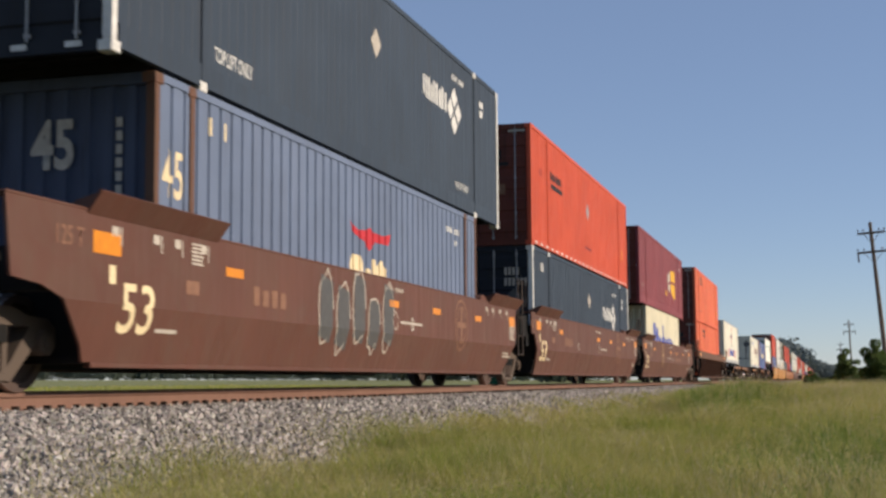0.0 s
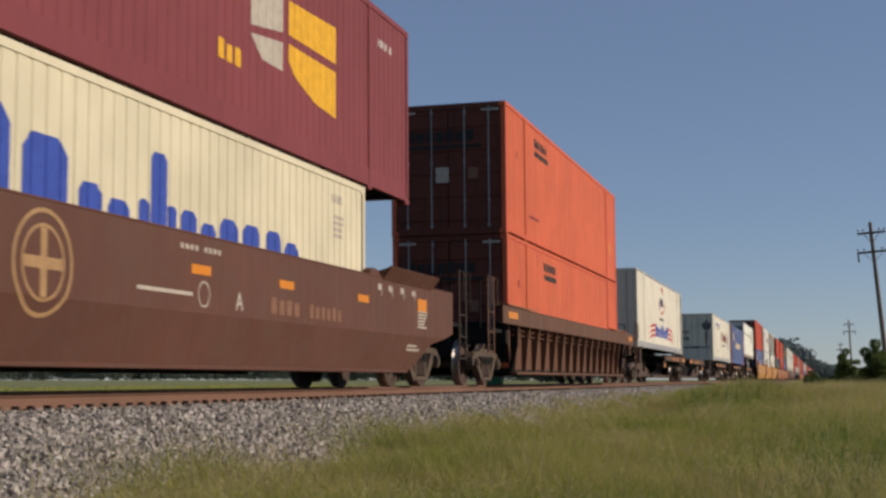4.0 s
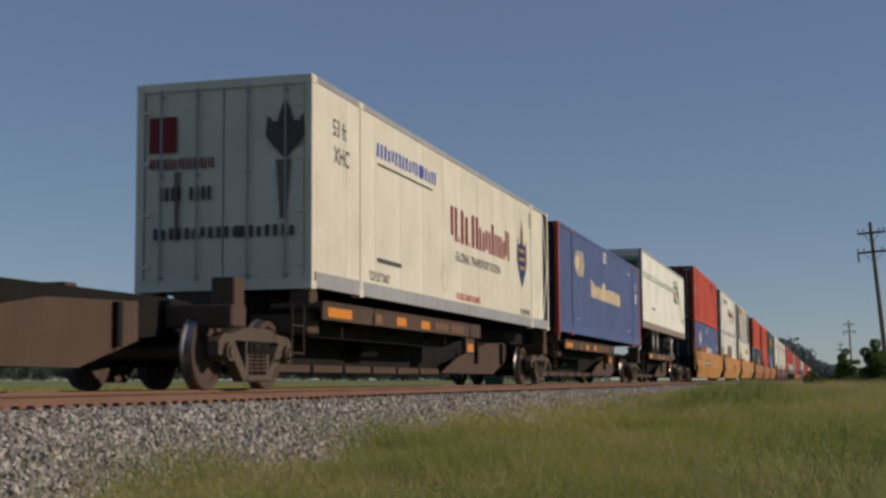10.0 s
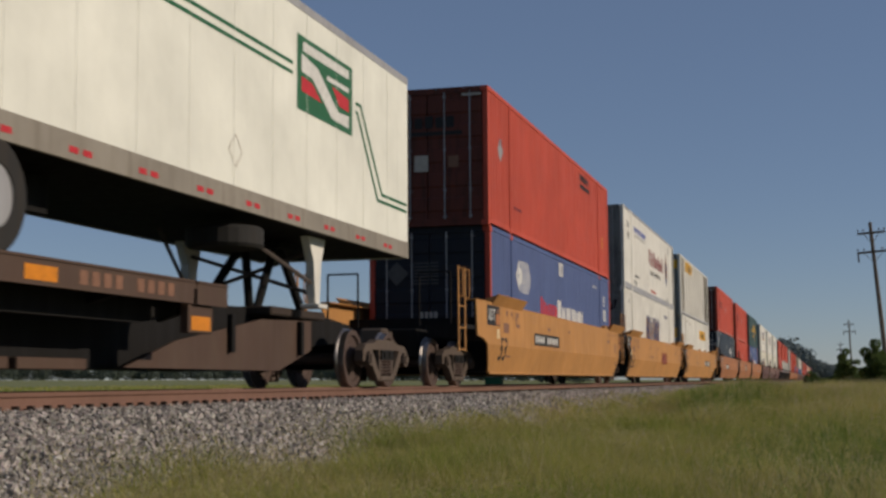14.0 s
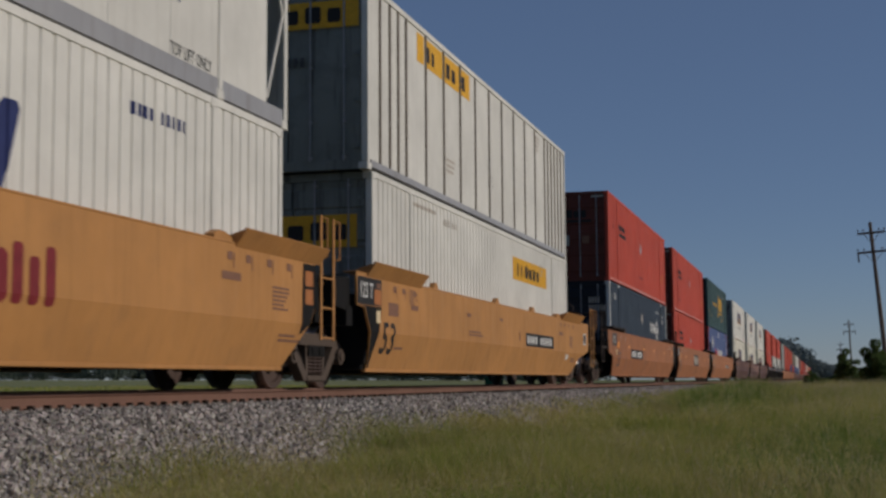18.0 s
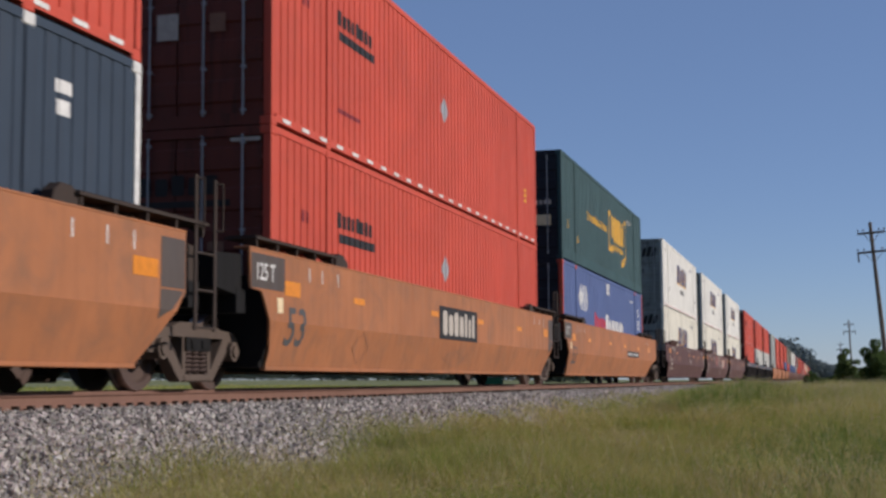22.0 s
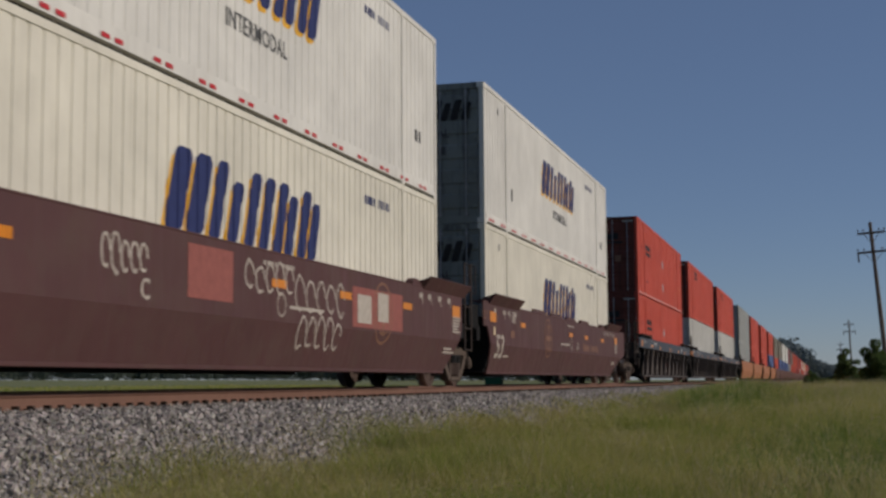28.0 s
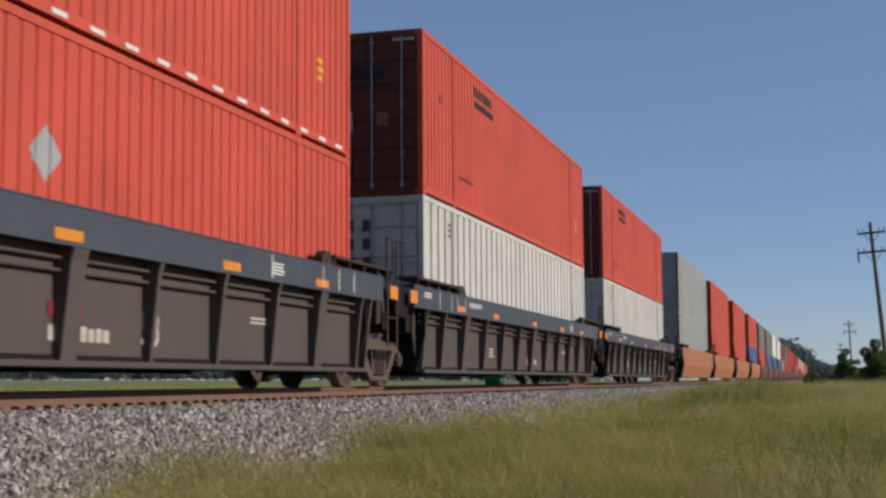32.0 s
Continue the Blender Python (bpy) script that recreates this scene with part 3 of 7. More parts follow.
def ladder(car, x, y, z0, z1, mat, w=0.46, n=3, name="ladder", loops=True):
    """Two flat stiles with rungs between, and hand loops at the top."""
    lad = None
    for q in (-w / 2, w / 2):
        bm = bmesh.new()
        bbox(bm, x - 0.012, x + 0.012, y + q - 0.03, y + q + 0.03, z0, z1, 0.004)
        if lad is None:
            lad = part(name, bm, mat, car)
        else:
            part("stile", bm, mat, lad)
        if loops:
            bm = bmesh.new()
            s = 1 if x > 0 else -1
            pipe(bm, [(x, y + q, z1 - 0.04), (x + s * 0.07, y + q + 0.05, z1 - 0.04), (x + s * 0.07, y + q + 0.05, z1 - 0.55), (x, y + q, z1 - 0.55)], 0.012)
            part("hand_loop", bm, mat, lad)
    for k in range(n):
        bm = bmesh.new()
        z = z0 + 0.03 + k * 0.39
        rod(bm, (x, y - w / 2, z), (x, y + w / 2, z), 0.014, 6)
        part("rung", bm, mat, lad)
    return lad


def grab(car, points, mat, r=0.014):
    bm = bmesh.new()
    pipe(bm, points, r)
    return part("grab_iron", bm, mat, car)


# ---- well cars ----
def hood(car, mat, y0, y1, up, s=1):
    """The guard plate that flares outwards over the side's top edge."""
    bm = bmesh.new()
    prism(bm, [(s * (EDGE - 0.03), 1.59), (s * (EDGE + 0.004), 1.575), (s * (EDGE + 0.15), 1.77), (s * (EDGE + 0.125), 1.785)], y0, y1, "y")
    plate = part("guard_plate", bm, mat, car)
    for y in (y0 + 0.02, (y0 + y1) / 2, y1 - 0.05):
        def gusset():
            bm = bmesh.new()
            prism(bm, [(s * (EDGE - 0.25), 1.60), (s * (EDGE - 0.02), 1.60), (s * (EDGE + 0.11), 1.765), (s * (EDGE - 0.12), 1.70)], 0, 0.03, "y")
            return mesh_of("gusset", bm, mat)
        part("gusset", shared(("gusset", s, mat.name), gusset), mat, plate).location.y = y
    return plate


def walkway(car, mat, y0, y1, s=1):
    bm = bmesh.new()
    x0, x1 = sorted((s * (EDGE - 0.38), s * (EDGE + 0.02)))
    box(bm, x0, x1, y0, y1, 1.72, 1.75)
    n = int((y1 - y0) / 0.09)
    for k in range(n):
        box(bm, x0 + 0.02, x1 - 0.02, y0 + 0.03 + k * 0.09, y0 + 0.07 + k * 0.09, 1.75, 1.765)
    for k in range(5):
        y = y0 + 0.08 + k * (y1 - y0 - 0.16) / 4
        prism(bm, [(s * (EDGE - 0.05), 1.60), (s * (EDGE - 0.01), 1.60), (s * (EDGE - 0.01), 1.72), (s * (EDGE - 0.2), 1.72)], y - 0.02, y + 0.02, "y")
    return part("walkway", bm, mat, car, "steel grating walkway")


def lock(car, mat, y, s=1, top=1.80):
    """A rounded stacking guide on the side's top edge."""
    bm = bmesh.new()
    h = top - 1.60
    prism(bm, [(y - 0.27, 1.58), (y - 0.24, 1.60 + 0.6 * h), (y - 0.12, top), (y + 0.06, top - 0.01), (y + 0.22, 1.60 + 0.5 * h), (y + 0.25, 1.58)], s * (EDGE - 0.15), s * (EDGE - 0.03))
    return part("container_guide", bm, mat, car)


def well_car(along, P, mat, label, style="smooth", top="hood", ends=("shared", "shared"), front_truck=True, rear_truck=False, trim=None, low=None, name="well_car",
             panel=True):
    """along: place of its leading truck's pivot; P: from pivot to pivot."""
    car = rolling(thing(name, label, "rail car", "cars of the train"), along, 0.0)
    trim = trim or (SHABBY if top == "walk" else BLACKENED)
    rungs = {AMBER: SHABBY, SLATE: SHABBY, BROWN: SHABBY, PLUM: SHABBY}.get(mat, mat)
    low = low or mat
    fa = 0.50 if ends[0] == "shared" else -0.30
    fb = P - 1.10 if ends[1] == "shared" else P + 0.40
    nose = [(1.10, 0.80), (0.86, 1.13), (fa + 0.03, 1.15)] if ends[0] == "shared" else [(0.60, 0.80), (0.25, 0.90), (fa + 0.1, 0.94)]
    tail = [(fb, 1.0), (P - 1.28, 0.80)] if ends[1] == "shared" else [(P + 0.38, 0.90), (P - 0.15, 0.80)]
    nose_low = [(1.30, 0.45), (1.30, 0.27)] if ends[0] == "shared" else [(1.05, 0.42), (1.15, 0.27)]
    tail_low = [(P - 1.86, 0.27), (P - 1.60, 0.50)] if ends[1] == "shared" else [(P - 1.66, 0.27), (P - 0.90, 0.69)]
    for s in (-1, 1):
        def upper():
            bm = bmesh.new()
            x0, x1 = sorted((s * (EDGE - 0.03), s * EDGE))
            if style == "smooth":
                prism(bm, [(fa, 1.60), (fb, 1.60)] + tail + nose, x0, x1)
            else:
                prism(bm, [(fa, 1.60), (fb, 1.60), (fb, 1.26), (fa, 1.26)], x0, x1)
            return bm

        def bar(x0, x1, y0, y1, z0, z1, c=0.006):
            bm = bmesh.new()
            bbox(bm, min(s * x0, s * x1), max(s * x0, s * x1), y0, y1, z0, z1, c)
            return bm

        def lower():
            bm = bmesh.new()
            if style == "smooth":
                a = [bm.verts.new((s * (EDGE - (0.80 - z) * 0.2736), y, z)) for y, z in nose[:1] + nose_low + tail_low + tail[-1:]]
                b = [bm.verts.new(v.co - Vector((s * 0.03, 0, 0))) for v in a]
                bm.faces.new(a)
                bm.faces.new(b[::-1])
                for i in range(6):
                    bm.faces.new((a[i], b[i], b[(i + 1) % 6], a[(i + 1) % 6]))
            else:
                x0, x1 = sorted((s * (EDGE - 0.24), s * (EDGE - 0.21)))
                prism(bm, [(1.10, 1.30), (P - 1.10, 1.30), (P - 1.10, 0.85), (P - 1.55, 0.24), (1.35, 0.24), (1.10, 0.85)], x0, x1)
            return bm

        part("side_plate", upper(), mat, car)
        part("lower_side_plate", lower(), low, car)
        part("top_chord", bar(EDGE - 0.20, EDGE + 0.006, fa, fb, 1.60, 1.625), mat, car)
        if style == "smooth":
            part("bottom_chord", bar(1.33, 1.405, 1.30, P - 1.86, 0.22, 0.27, 0.008), low, car)
        else:
            part("bottom_chord", bar(EDGE - 0.24, EDGE - 0.08, 1.35, P - 1.55, 0.22, 0.28, 0.01), low, car)
            part("inner_ledge", bar(EDGE - 0.12, EDGE - 0.03, fa, fb, 1.27, 1.30), mat, car)
        if style == "ribbed":
            ys = [1.37] + [1.0 + 1.52 * k for k in range(1, int((P - 2.2) / 1.52) + 1)] + [P - 1.55] if mat is SLATE else [1.35 + k * (P - 2.9) / 15 for k in range(16)]
            for k, y in enumerate(ys):
                wide = 0.13 if mat is SLATE and k in (2, 6, 10) else 0.035
                bm = bmesh.new()
                prism(bm, [(s * (EDGE - 0.21), 1.27), (s * (EDGE - 0.005), 1.27), (s * (EDGE - 0.04), 1.15), (s * (EDGE - 0.13), 0.27), (s * (EDGE - 0.21), 0.27)],
                      y - wide, y + wide, "y")
                part("side_post", bm, low, car)
            bm = bmesh.new()
            rod(bm, (s * (EDGE - 0.15), 1.2, 1.17), (s * (EDGE - 0.15), P - 1.2, 1.17), 0.018, 6)
            rod(bm, (s * (EDGE - 0.15), 1.2, 1.06), (s * (EDGE - 0.15), P - 1.2, 1.06), 0.018, 6)
            part("pipe_run", bm, low, car)
            if ends[1] == "end":
                bm = bmesh.new()
                x0, x1 = sorted((s * (EDGE - 0.235), s * (EDGE - 0.205)))
                arch = [(P - 0.06, 0.87), (P - 0.45, 0.88), (P - 0.81, 0.80), (P - 1.06, 0.62), (P - 1.22, 0.42)]
                prism(bm, [(P - 1.45, 1.30), (P - 0.06, 1.30)] + arch + [(P - 1.45, 0.30)], x0, x1)
                part("end_panel", bm, low, car)
                bm = bmesh.new()
                x0, x1 = sorted((s * (EDGE - 0.26), s * (EDGE - 0.10)))
                bbox(bm, x0, x1, P + 0.28, P + 0.62, 0.93, 1.40, 0.015)
                part("end_post", bm, low, car)
        # crown of the side
        if top == "hood":
            hood(car, mat, 0.95, 3.65, True, s)
            hood(car, mat, P - 3.55, P - 0.95, True, s)
            lock(car, mat, P - 3.78, s, 1.73)
        elif top == "walk":
            walkway(car, trim, 0.65, 3.3, s)
            walkway(car, trim, P - 3.2, P - 0.6, s)
            lock(car, trim, 3.66, s)
            lock(car, trim, P - 3.3, s)
        # end platforms over the trucks
        for y0, y1, kind in ((-0.42, fa + 0.02, ends[0]), (fb - 0.02, P + 0.35, ends[1])):
            x0, x1 = sorted((s * 1.0, s * (EDGE - 0.012)))
            bm = bmesh.new()
            if kind == "shared":
                x0, x1 = sorted((s * 0.7, s * (EDGE - 0.10)))
                prism(bm, [(-0.20, 1.12), (fa, 1.05), (fa, 1.53), (-0.20, 1.50)] if y0 < 1 else [(fb, 0.92), (P - 0.72, 1.0), (P - 0.72, 1.50), (fb, 1.56)], x0, x1)
                # Leading box is added near-black in place of the shaded open recess.
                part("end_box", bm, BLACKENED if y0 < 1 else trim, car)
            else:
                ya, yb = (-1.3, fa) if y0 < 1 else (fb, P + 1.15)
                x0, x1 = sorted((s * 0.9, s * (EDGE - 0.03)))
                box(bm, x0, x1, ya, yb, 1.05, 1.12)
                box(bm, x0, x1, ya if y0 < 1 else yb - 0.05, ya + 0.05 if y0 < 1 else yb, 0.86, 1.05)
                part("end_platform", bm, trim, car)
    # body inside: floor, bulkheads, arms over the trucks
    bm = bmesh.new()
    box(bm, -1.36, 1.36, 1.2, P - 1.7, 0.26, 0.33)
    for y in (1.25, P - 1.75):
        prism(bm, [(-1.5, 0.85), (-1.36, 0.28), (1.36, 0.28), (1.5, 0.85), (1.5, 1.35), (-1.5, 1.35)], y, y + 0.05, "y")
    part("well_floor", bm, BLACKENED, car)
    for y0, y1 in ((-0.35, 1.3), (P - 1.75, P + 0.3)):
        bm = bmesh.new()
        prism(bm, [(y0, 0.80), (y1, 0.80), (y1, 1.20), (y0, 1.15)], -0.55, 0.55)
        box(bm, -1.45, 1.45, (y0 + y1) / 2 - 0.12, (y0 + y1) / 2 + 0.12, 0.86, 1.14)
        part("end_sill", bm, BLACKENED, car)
    # ladders, grab irons, brake gear between the units
    for s in (-1, 1):
        yl, zl = (P - 0.63, 0.62) if ends[1] == "shared" else (P + 1.1, 0.46)
        ladder(car, s * (EDGE - 0.01), yl, zl, zl + 1.62, rungs)
        if ends[0] == "end":
            ladder(car, s * (EDGE - 0.01), -1.32, 0.62, 2.14, rungs)
            grab(car, [(s * 0.6, -0.85, 1.1), (s * 0.6, -0.85, 2.1), (s * 1.2, -0.85, 2.1), (s * 1.2, -0.85, 1.1)], trim, 0.02)
        if ends[1] == "end":
            grab(car, [(s * 0.6, P + 0.85, 1.1), (s * 0.6, P + 0.85, 2.0), (s * 1.2, P + 0.85, 2.0), (s * 1.2, P + 0.85, 1.1)], trim, 0.02)
    for kind, y, d in ((ends[0], -0.9, -1), (ends[1], P + 0.9, 1)):
        if kind == "end":
            bm = bmesh.new()
            bbox(bm, -0.62, 0.62, min(y - d * 0.7, y + d * 0.2), max(y - d * 0.7, y + d * 0.2), 0.52, 1.05, 0.02)
            # Added black mass that darkens the gap round the coupler.
            part("draft_box", bm, BLACKENED, car)
            bm = bmesh.new()
            bbox(bm, -0.16, 0.16, min(y - d * 0.8, y + d * 0.75), max(y - d * 0.8, y + d * 0.75), 0.78, 1.0, 0.02)
            bbox(bm, -0.22, 0.22, min(y + d * 0.6, y + d * 0.95), max(y + d * 0.6, y + d * 0.95), 0.72, 1.04, 0.04)
            part("coupler", bm, CAST, car)
            bm = bmesh.new()
            pipe(bm, [(0.3, y, 0.9), (0.35, y + d * 0.3, 0.5), (0.2, y + d * 0.7, 0.38), (0.05, y + d * 0.9, 0.5)], 0.03)
            part("brake_hose", bm, TYRE, car)
    if front_truck:
        truck(car, 0.15)
    if rear_truck:
        truck(car, P + (0.3 if mat is RUSTY else 0.0))
    return car


# ---- spine car units ----
def spine_unit(along, P, label, seats=(), last=False, flip=False, laden=True):
    """A spine between two trucks, with a raised deck for trailer wheels on one half; flip turns it end for end."""
    car = rolling(thing("spine_car", label, "rail car", "cars of the train"), along, 0.0)
    mat = DECKING
    if flip:
        seats = [P - y for y in seats]
    # Taller sill under containers closes the gap that should look dark.
    top = 1.27 if laden else 1.08
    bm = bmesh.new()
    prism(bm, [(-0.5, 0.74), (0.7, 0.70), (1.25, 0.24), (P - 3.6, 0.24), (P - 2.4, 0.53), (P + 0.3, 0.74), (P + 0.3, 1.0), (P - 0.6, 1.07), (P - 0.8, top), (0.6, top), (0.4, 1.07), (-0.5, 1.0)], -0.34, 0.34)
    # Sill, arms and deck beams are black to hold the shade below deck.
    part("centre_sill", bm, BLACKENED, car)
    for s in (-1, 1):
        x0, x1 = sorted((s * 0.33, s * 0.735))
        n = int((P - 9.3) / 1.3)
        for k in range(n):
            bm = bmesh.new()
            bbox(bm, x0, x1, 1.45 + k * 1.345, 2.66 + k * 1.345, 0.215, 0.325, 0.008)
            part("bottom_flange", bm, mat, car)
        bm = bmesh.new()
        xa, xb = sorted((s * 0.70, s * 0.725))
        prism(bm, [(P - 7.8, 0.245), (P - 6.6, 0.56), (P - 5.5, 0.71), (P - 4.2, 0.90), (P - 2.4, 0.95), (P - 2.4, 0.53), (P - 3.6, 0.235)], xa, xb)
        # Outline follows the lit part of the sill side under the deck.
        part("web_plate", bm, mat, car)
        for y in (P - 5.2, P - 2.9):
            bm = bmesh.new()
            xc, xd = sorted((s * 0.725, s * 0.80))
            bbox(bm, xc, xd, y - 0.05, y + 0.05, 0.45, 0.92, 0.01)
            part("web_stiffener", bm, BLACKENED, car)
        # raised deck for the trailer wheels
        x0, x1 = sorted((s * 0.72, s * 1.45))
        bm = bmesh.new()
        box(bm, x0, x1, 1.22, 9.75, 1.06, 1.12)
        part("deck", bm, mat, car)
        bm = bmesh.new()
        prism(bm, [(1.3, 1.05), (9.7, 1.05), (9.4, 0.80), (8.6, 0.70), (1.9, 0.70), (1.5, 0.82)], s * 0.95 - 0.05, s * 0.95 + 0.05)
        part("deck_beam", bm, BLACKENED, car)
        x0, x1 = sorted((s * 1.43, s * 1.46))
        for a, b in ((1.22, 3.28), (3.36, 8.92), (9.0, 9.75)):
            bm = bmesh.new()
            box(bm, x0, x1, a, b, 0.90, 1.12)
            xa, xb = sorted((s * 1.36, s * 1.475))
            box(bm, xa, xb, a, b, 1.12, 1.145)
            part("deck_fascia", bm, mat, car)
        if s > 0:
            for y, w in ((1.42, 0.95), (3.42, 0.30), (4.45, 0.48), (5.78, 0.50)):
                decal(car, "reflector", [rect(y, 0.94, w, 0.13)], M_REFLEX if w > 0.35 else M_GHOST, 1.46, None, "amber reflector strip" if w > 0.35 else "")
            decal(car, "fleet_number", [rect(6.65 + k * 0.21, 0.95, 0.13, 0.13) for k in range(9) if k != 4], M_GHOST, 1.46)
        bm = bmesh.new()
        xa, xb = sorted((s * 1.30, s * 1.40))
        bbox(bm, xa, xb, 8.92, 9.5, 0.60, 0.90, 0.01)
        hang = part("hanging_bracket", bm, mat, car)
        if s > 0:
            decal(car, "reflector", [rect(8.98, 0.63, 0.46, 0.15)], M_REFLEX, 1.40, None, "amber reflector strip")
        for y in (1.6, 3.4, 5.5, 7.6, 9.6):
            bm = bmesh.new()
            prism(bm, [(s * 0.7, 0.75), (s * 0.7, 0.95), (s * 1.42, 1.05), (s * 1.42, 0.95)], y - 0.05, y + 0.05, "y")
            part("cross_arm", bm, BLACKENED, car)
        for y in seats:
            bm = bmesh.new()
            bbox(bm, min(s * 0.95, s * 1.25), max(s * 0.95, s * 1.25), y - 0.14, y + 0.14, 0.80, 1.30, 0.015)
            bbox(bm, min(s * 0.4, s * 1.25), max(s * 0.4, s * 1.25), y - 0.20, y + 0.20, 0.72, 0.98, 0.02)
            part("pedestal", bm, mat, car)
        for z in (0.45, 0.80):
            bm = bmesh.new()
            rod(bm, (s * 1.3, 0.55, z), (s * 1.3, 0.95, z), 0.014, 6)
            part("step", bm, SHABBY, car)
        for y in (0.55, 0.95):
            bm = bmesh.new()
            rod(bm, (s * 1.3, y, 0.42), (s * 1.3, y, 1.06), 0.014, 6)
            part("step_hanger", bm, SHABBY, car)
    bm = bmesh.new()
    lathe(bm, [(1.10, 0.22), (1.16, 0.22), (1.20, 0.10), (1.30, 0.09), (1.34, 0.14), (1.38, 0.13), (1.40, 0.0)], 16, "z", (0.3, 4.64, 0))
    part("hitch_post", bm, BLACKENED, car)
    bm = bmesh.new()
    rod(bm, (0.52, 5.2, 0.62), (0.52, 6.0, 0.62), 0.15, 14)
    part("brake_reservoir", bm, BLACKENED, car)
    if flip:
        turn = Matrix.Translation((0, P, 0)) @ Matrix.Scale(-1, 4, (0, 1, 0))
        for ob in car.children:
            ob.data.transform(turn)
            ob.data.flip_normals()
    truck(car, 0.0)
    if last:
        for s in (-1, 1):
            for y0, y1 in ((12.95, 13.95), (14.65, 14.1)):
                bm = bmesh.new()
                rod(bm, (s * 0.42, y0, 1.05), (s * 0.26, y1, 2.04), 0.065, 8)
                part("hitch_leg", bm, BLACKENED, car)
        bm = bmesh.new()
        bbox(bm, -0.42, 0.42, 13.75, 14.45, 1.98, 2.075, 0.02)
        part("hitch_plate", bm, BLACKENED, car)
        bm = bmesh.new()
        bbox(bm, -0.7, 0.7, 12.8, 14.85, 0.98, 1.10, 0.02)
        part("hitch_base", bm, SHABBY, car)
        truck(car, P)
    return car


# ---- ground, ballast and track ----
def ground_height(x, y):
    """The lie of the land beside the track; rail tops are at 0."""
    d = abs(x)
    base = -0.203 - 0.029 * max(0.0, min(1.0, (d - 1.15) / 0.3)) if d < 1.7 else -0.232 - 0.613 * min(1.0, (d - 1.7) / 1.25)
    if x > 3.0:
        rise = 0.26 * max(0.0, min(1.0, (y - 18) / 30)) * max(0.0, min(1.0, (x - 3.0) / 3.0))
        base += rise
    if x < -15:
        base += min(2.6, 0.011 * (-x - 15))
    if d > 2.6:
        base += 0.05 * noise.noise((x * 0.35, y * 0.35, 0.3)) + 0.10 * noise.noise((x * 0.06, y * 0.06, 7.0)) * min(1.0, (d - 2.6) / 6)
    return base


def soil():
    m, b, link = material("meadow soil with short grass", 0.95)
    co = m.node_tree.nodes.new("ShaderNodeTexCoord")
    n1 = node(m, "ShaderNodeTexNoise", Scale=0.25, Detail=6.0, Roughness=0.6)
    n2 = node(m, "ShaderNodeTexNoise", Scale=9.0, Detail=6.0, Roughness=0.7)
    for n in (n1, n2):
        link(co.outputs["Object"], n.inputs["Vector"])
    r = m.node_tree.nodes.new("ShaderNodeValToRGB")
    r.color_ramp.elements[0].color, r.color_ramp.elements[1].color = (0.19, 0.215, 0.075, 1), (0.29, 0.285, 0.13, 1)
    r.color_ramp.elements[0].position, r.color_ramp.elements[1].position = 0.35, 0.68
    link(n1.outputs["Fac"], r.inputs[0])
    x = m.node_tree.nodes.new("ShaderNodeMix")
    x.data_type, x.blend_type = "RGBA", "MULTIPLY"
    x.inputs["Factor"].default_value = 0.35
    link(r.outputs[0], x.inputs["A"])
    link(n2.outputs["Color"], x.inputs["B"])
    link(x.outputs["Result"], b.inputs["Base Color"])
    relief = node(m, "ShaderNodeBump", Strength=0.4, Distance=0.05)
    link(n2.outputs["Fac"], relief.inputs["Height"])
    link(relief.outputs[0], b.inputs["Normal"])
    return m


def stone_mat(name, light, dark):
    m, b, link = material(name, 0.9)
    geo = m.node_tree.nodes.new("ShaderNodeNewGeometry")
    r = m.node_tree.nodes.new("ShaderNodeValToRGB")
    r.color_ramp.elements[0].color, r.color_ramp.elements[1].color = rgb(dark), rgb(light)
    e = r.color_ramp.elements.new(0.55)
    e.color = rgb([0.5 * (a + c) for a, c in zip(light, dark)])
    link(geo.outputs["Random Per Island"], r.inputs[0])
    co = m.node_tree.nodes.new("ShaderNodeTexCoord")
    n = node(m, "ShaderNodeTexNoise", Scale=40.0, Detail=4.0, Roughness=0.7)
    link(co.outputs["Object"], n.inputs["Vector"])
    x = m.node_tree.nodes.new("ShaderNodeMix")
    x.data_type, x.blend_type = "RGBA", "OVERLAY"
    x.inputs["Factor"].default_value = 0.35
    link(r.outputs[0], x.inputs["A"])
    link(n.outputs["Color"], x.inputs["B"])
    link(x.outputs["Result"], b.inputs["Base Color"])
    relief = node(m, "ShaderNodeBump", Strength=0.5, Distance=0.01)
    link(n.outputs["Fac"], relief.inputs["Height"])
    link(relief.outputs[0], b.inputs["Normal"])
    return m


SOIL = soil()
STONE = stone_mat("crushed limestone ballast", (0.46, 0.42, 0.385), (0.135, 0.124, 0.115))
RAIL = paint("rusty rail steel", (0.17, 0.092, 0.068), wear=0.3, rust=0.6, rough=0.75, bump=0.3)
TIE = paint("creosoted tie wood", (0.055, 0.042, 0.034), wear=0.4, rough=0.9, bump=0.4)


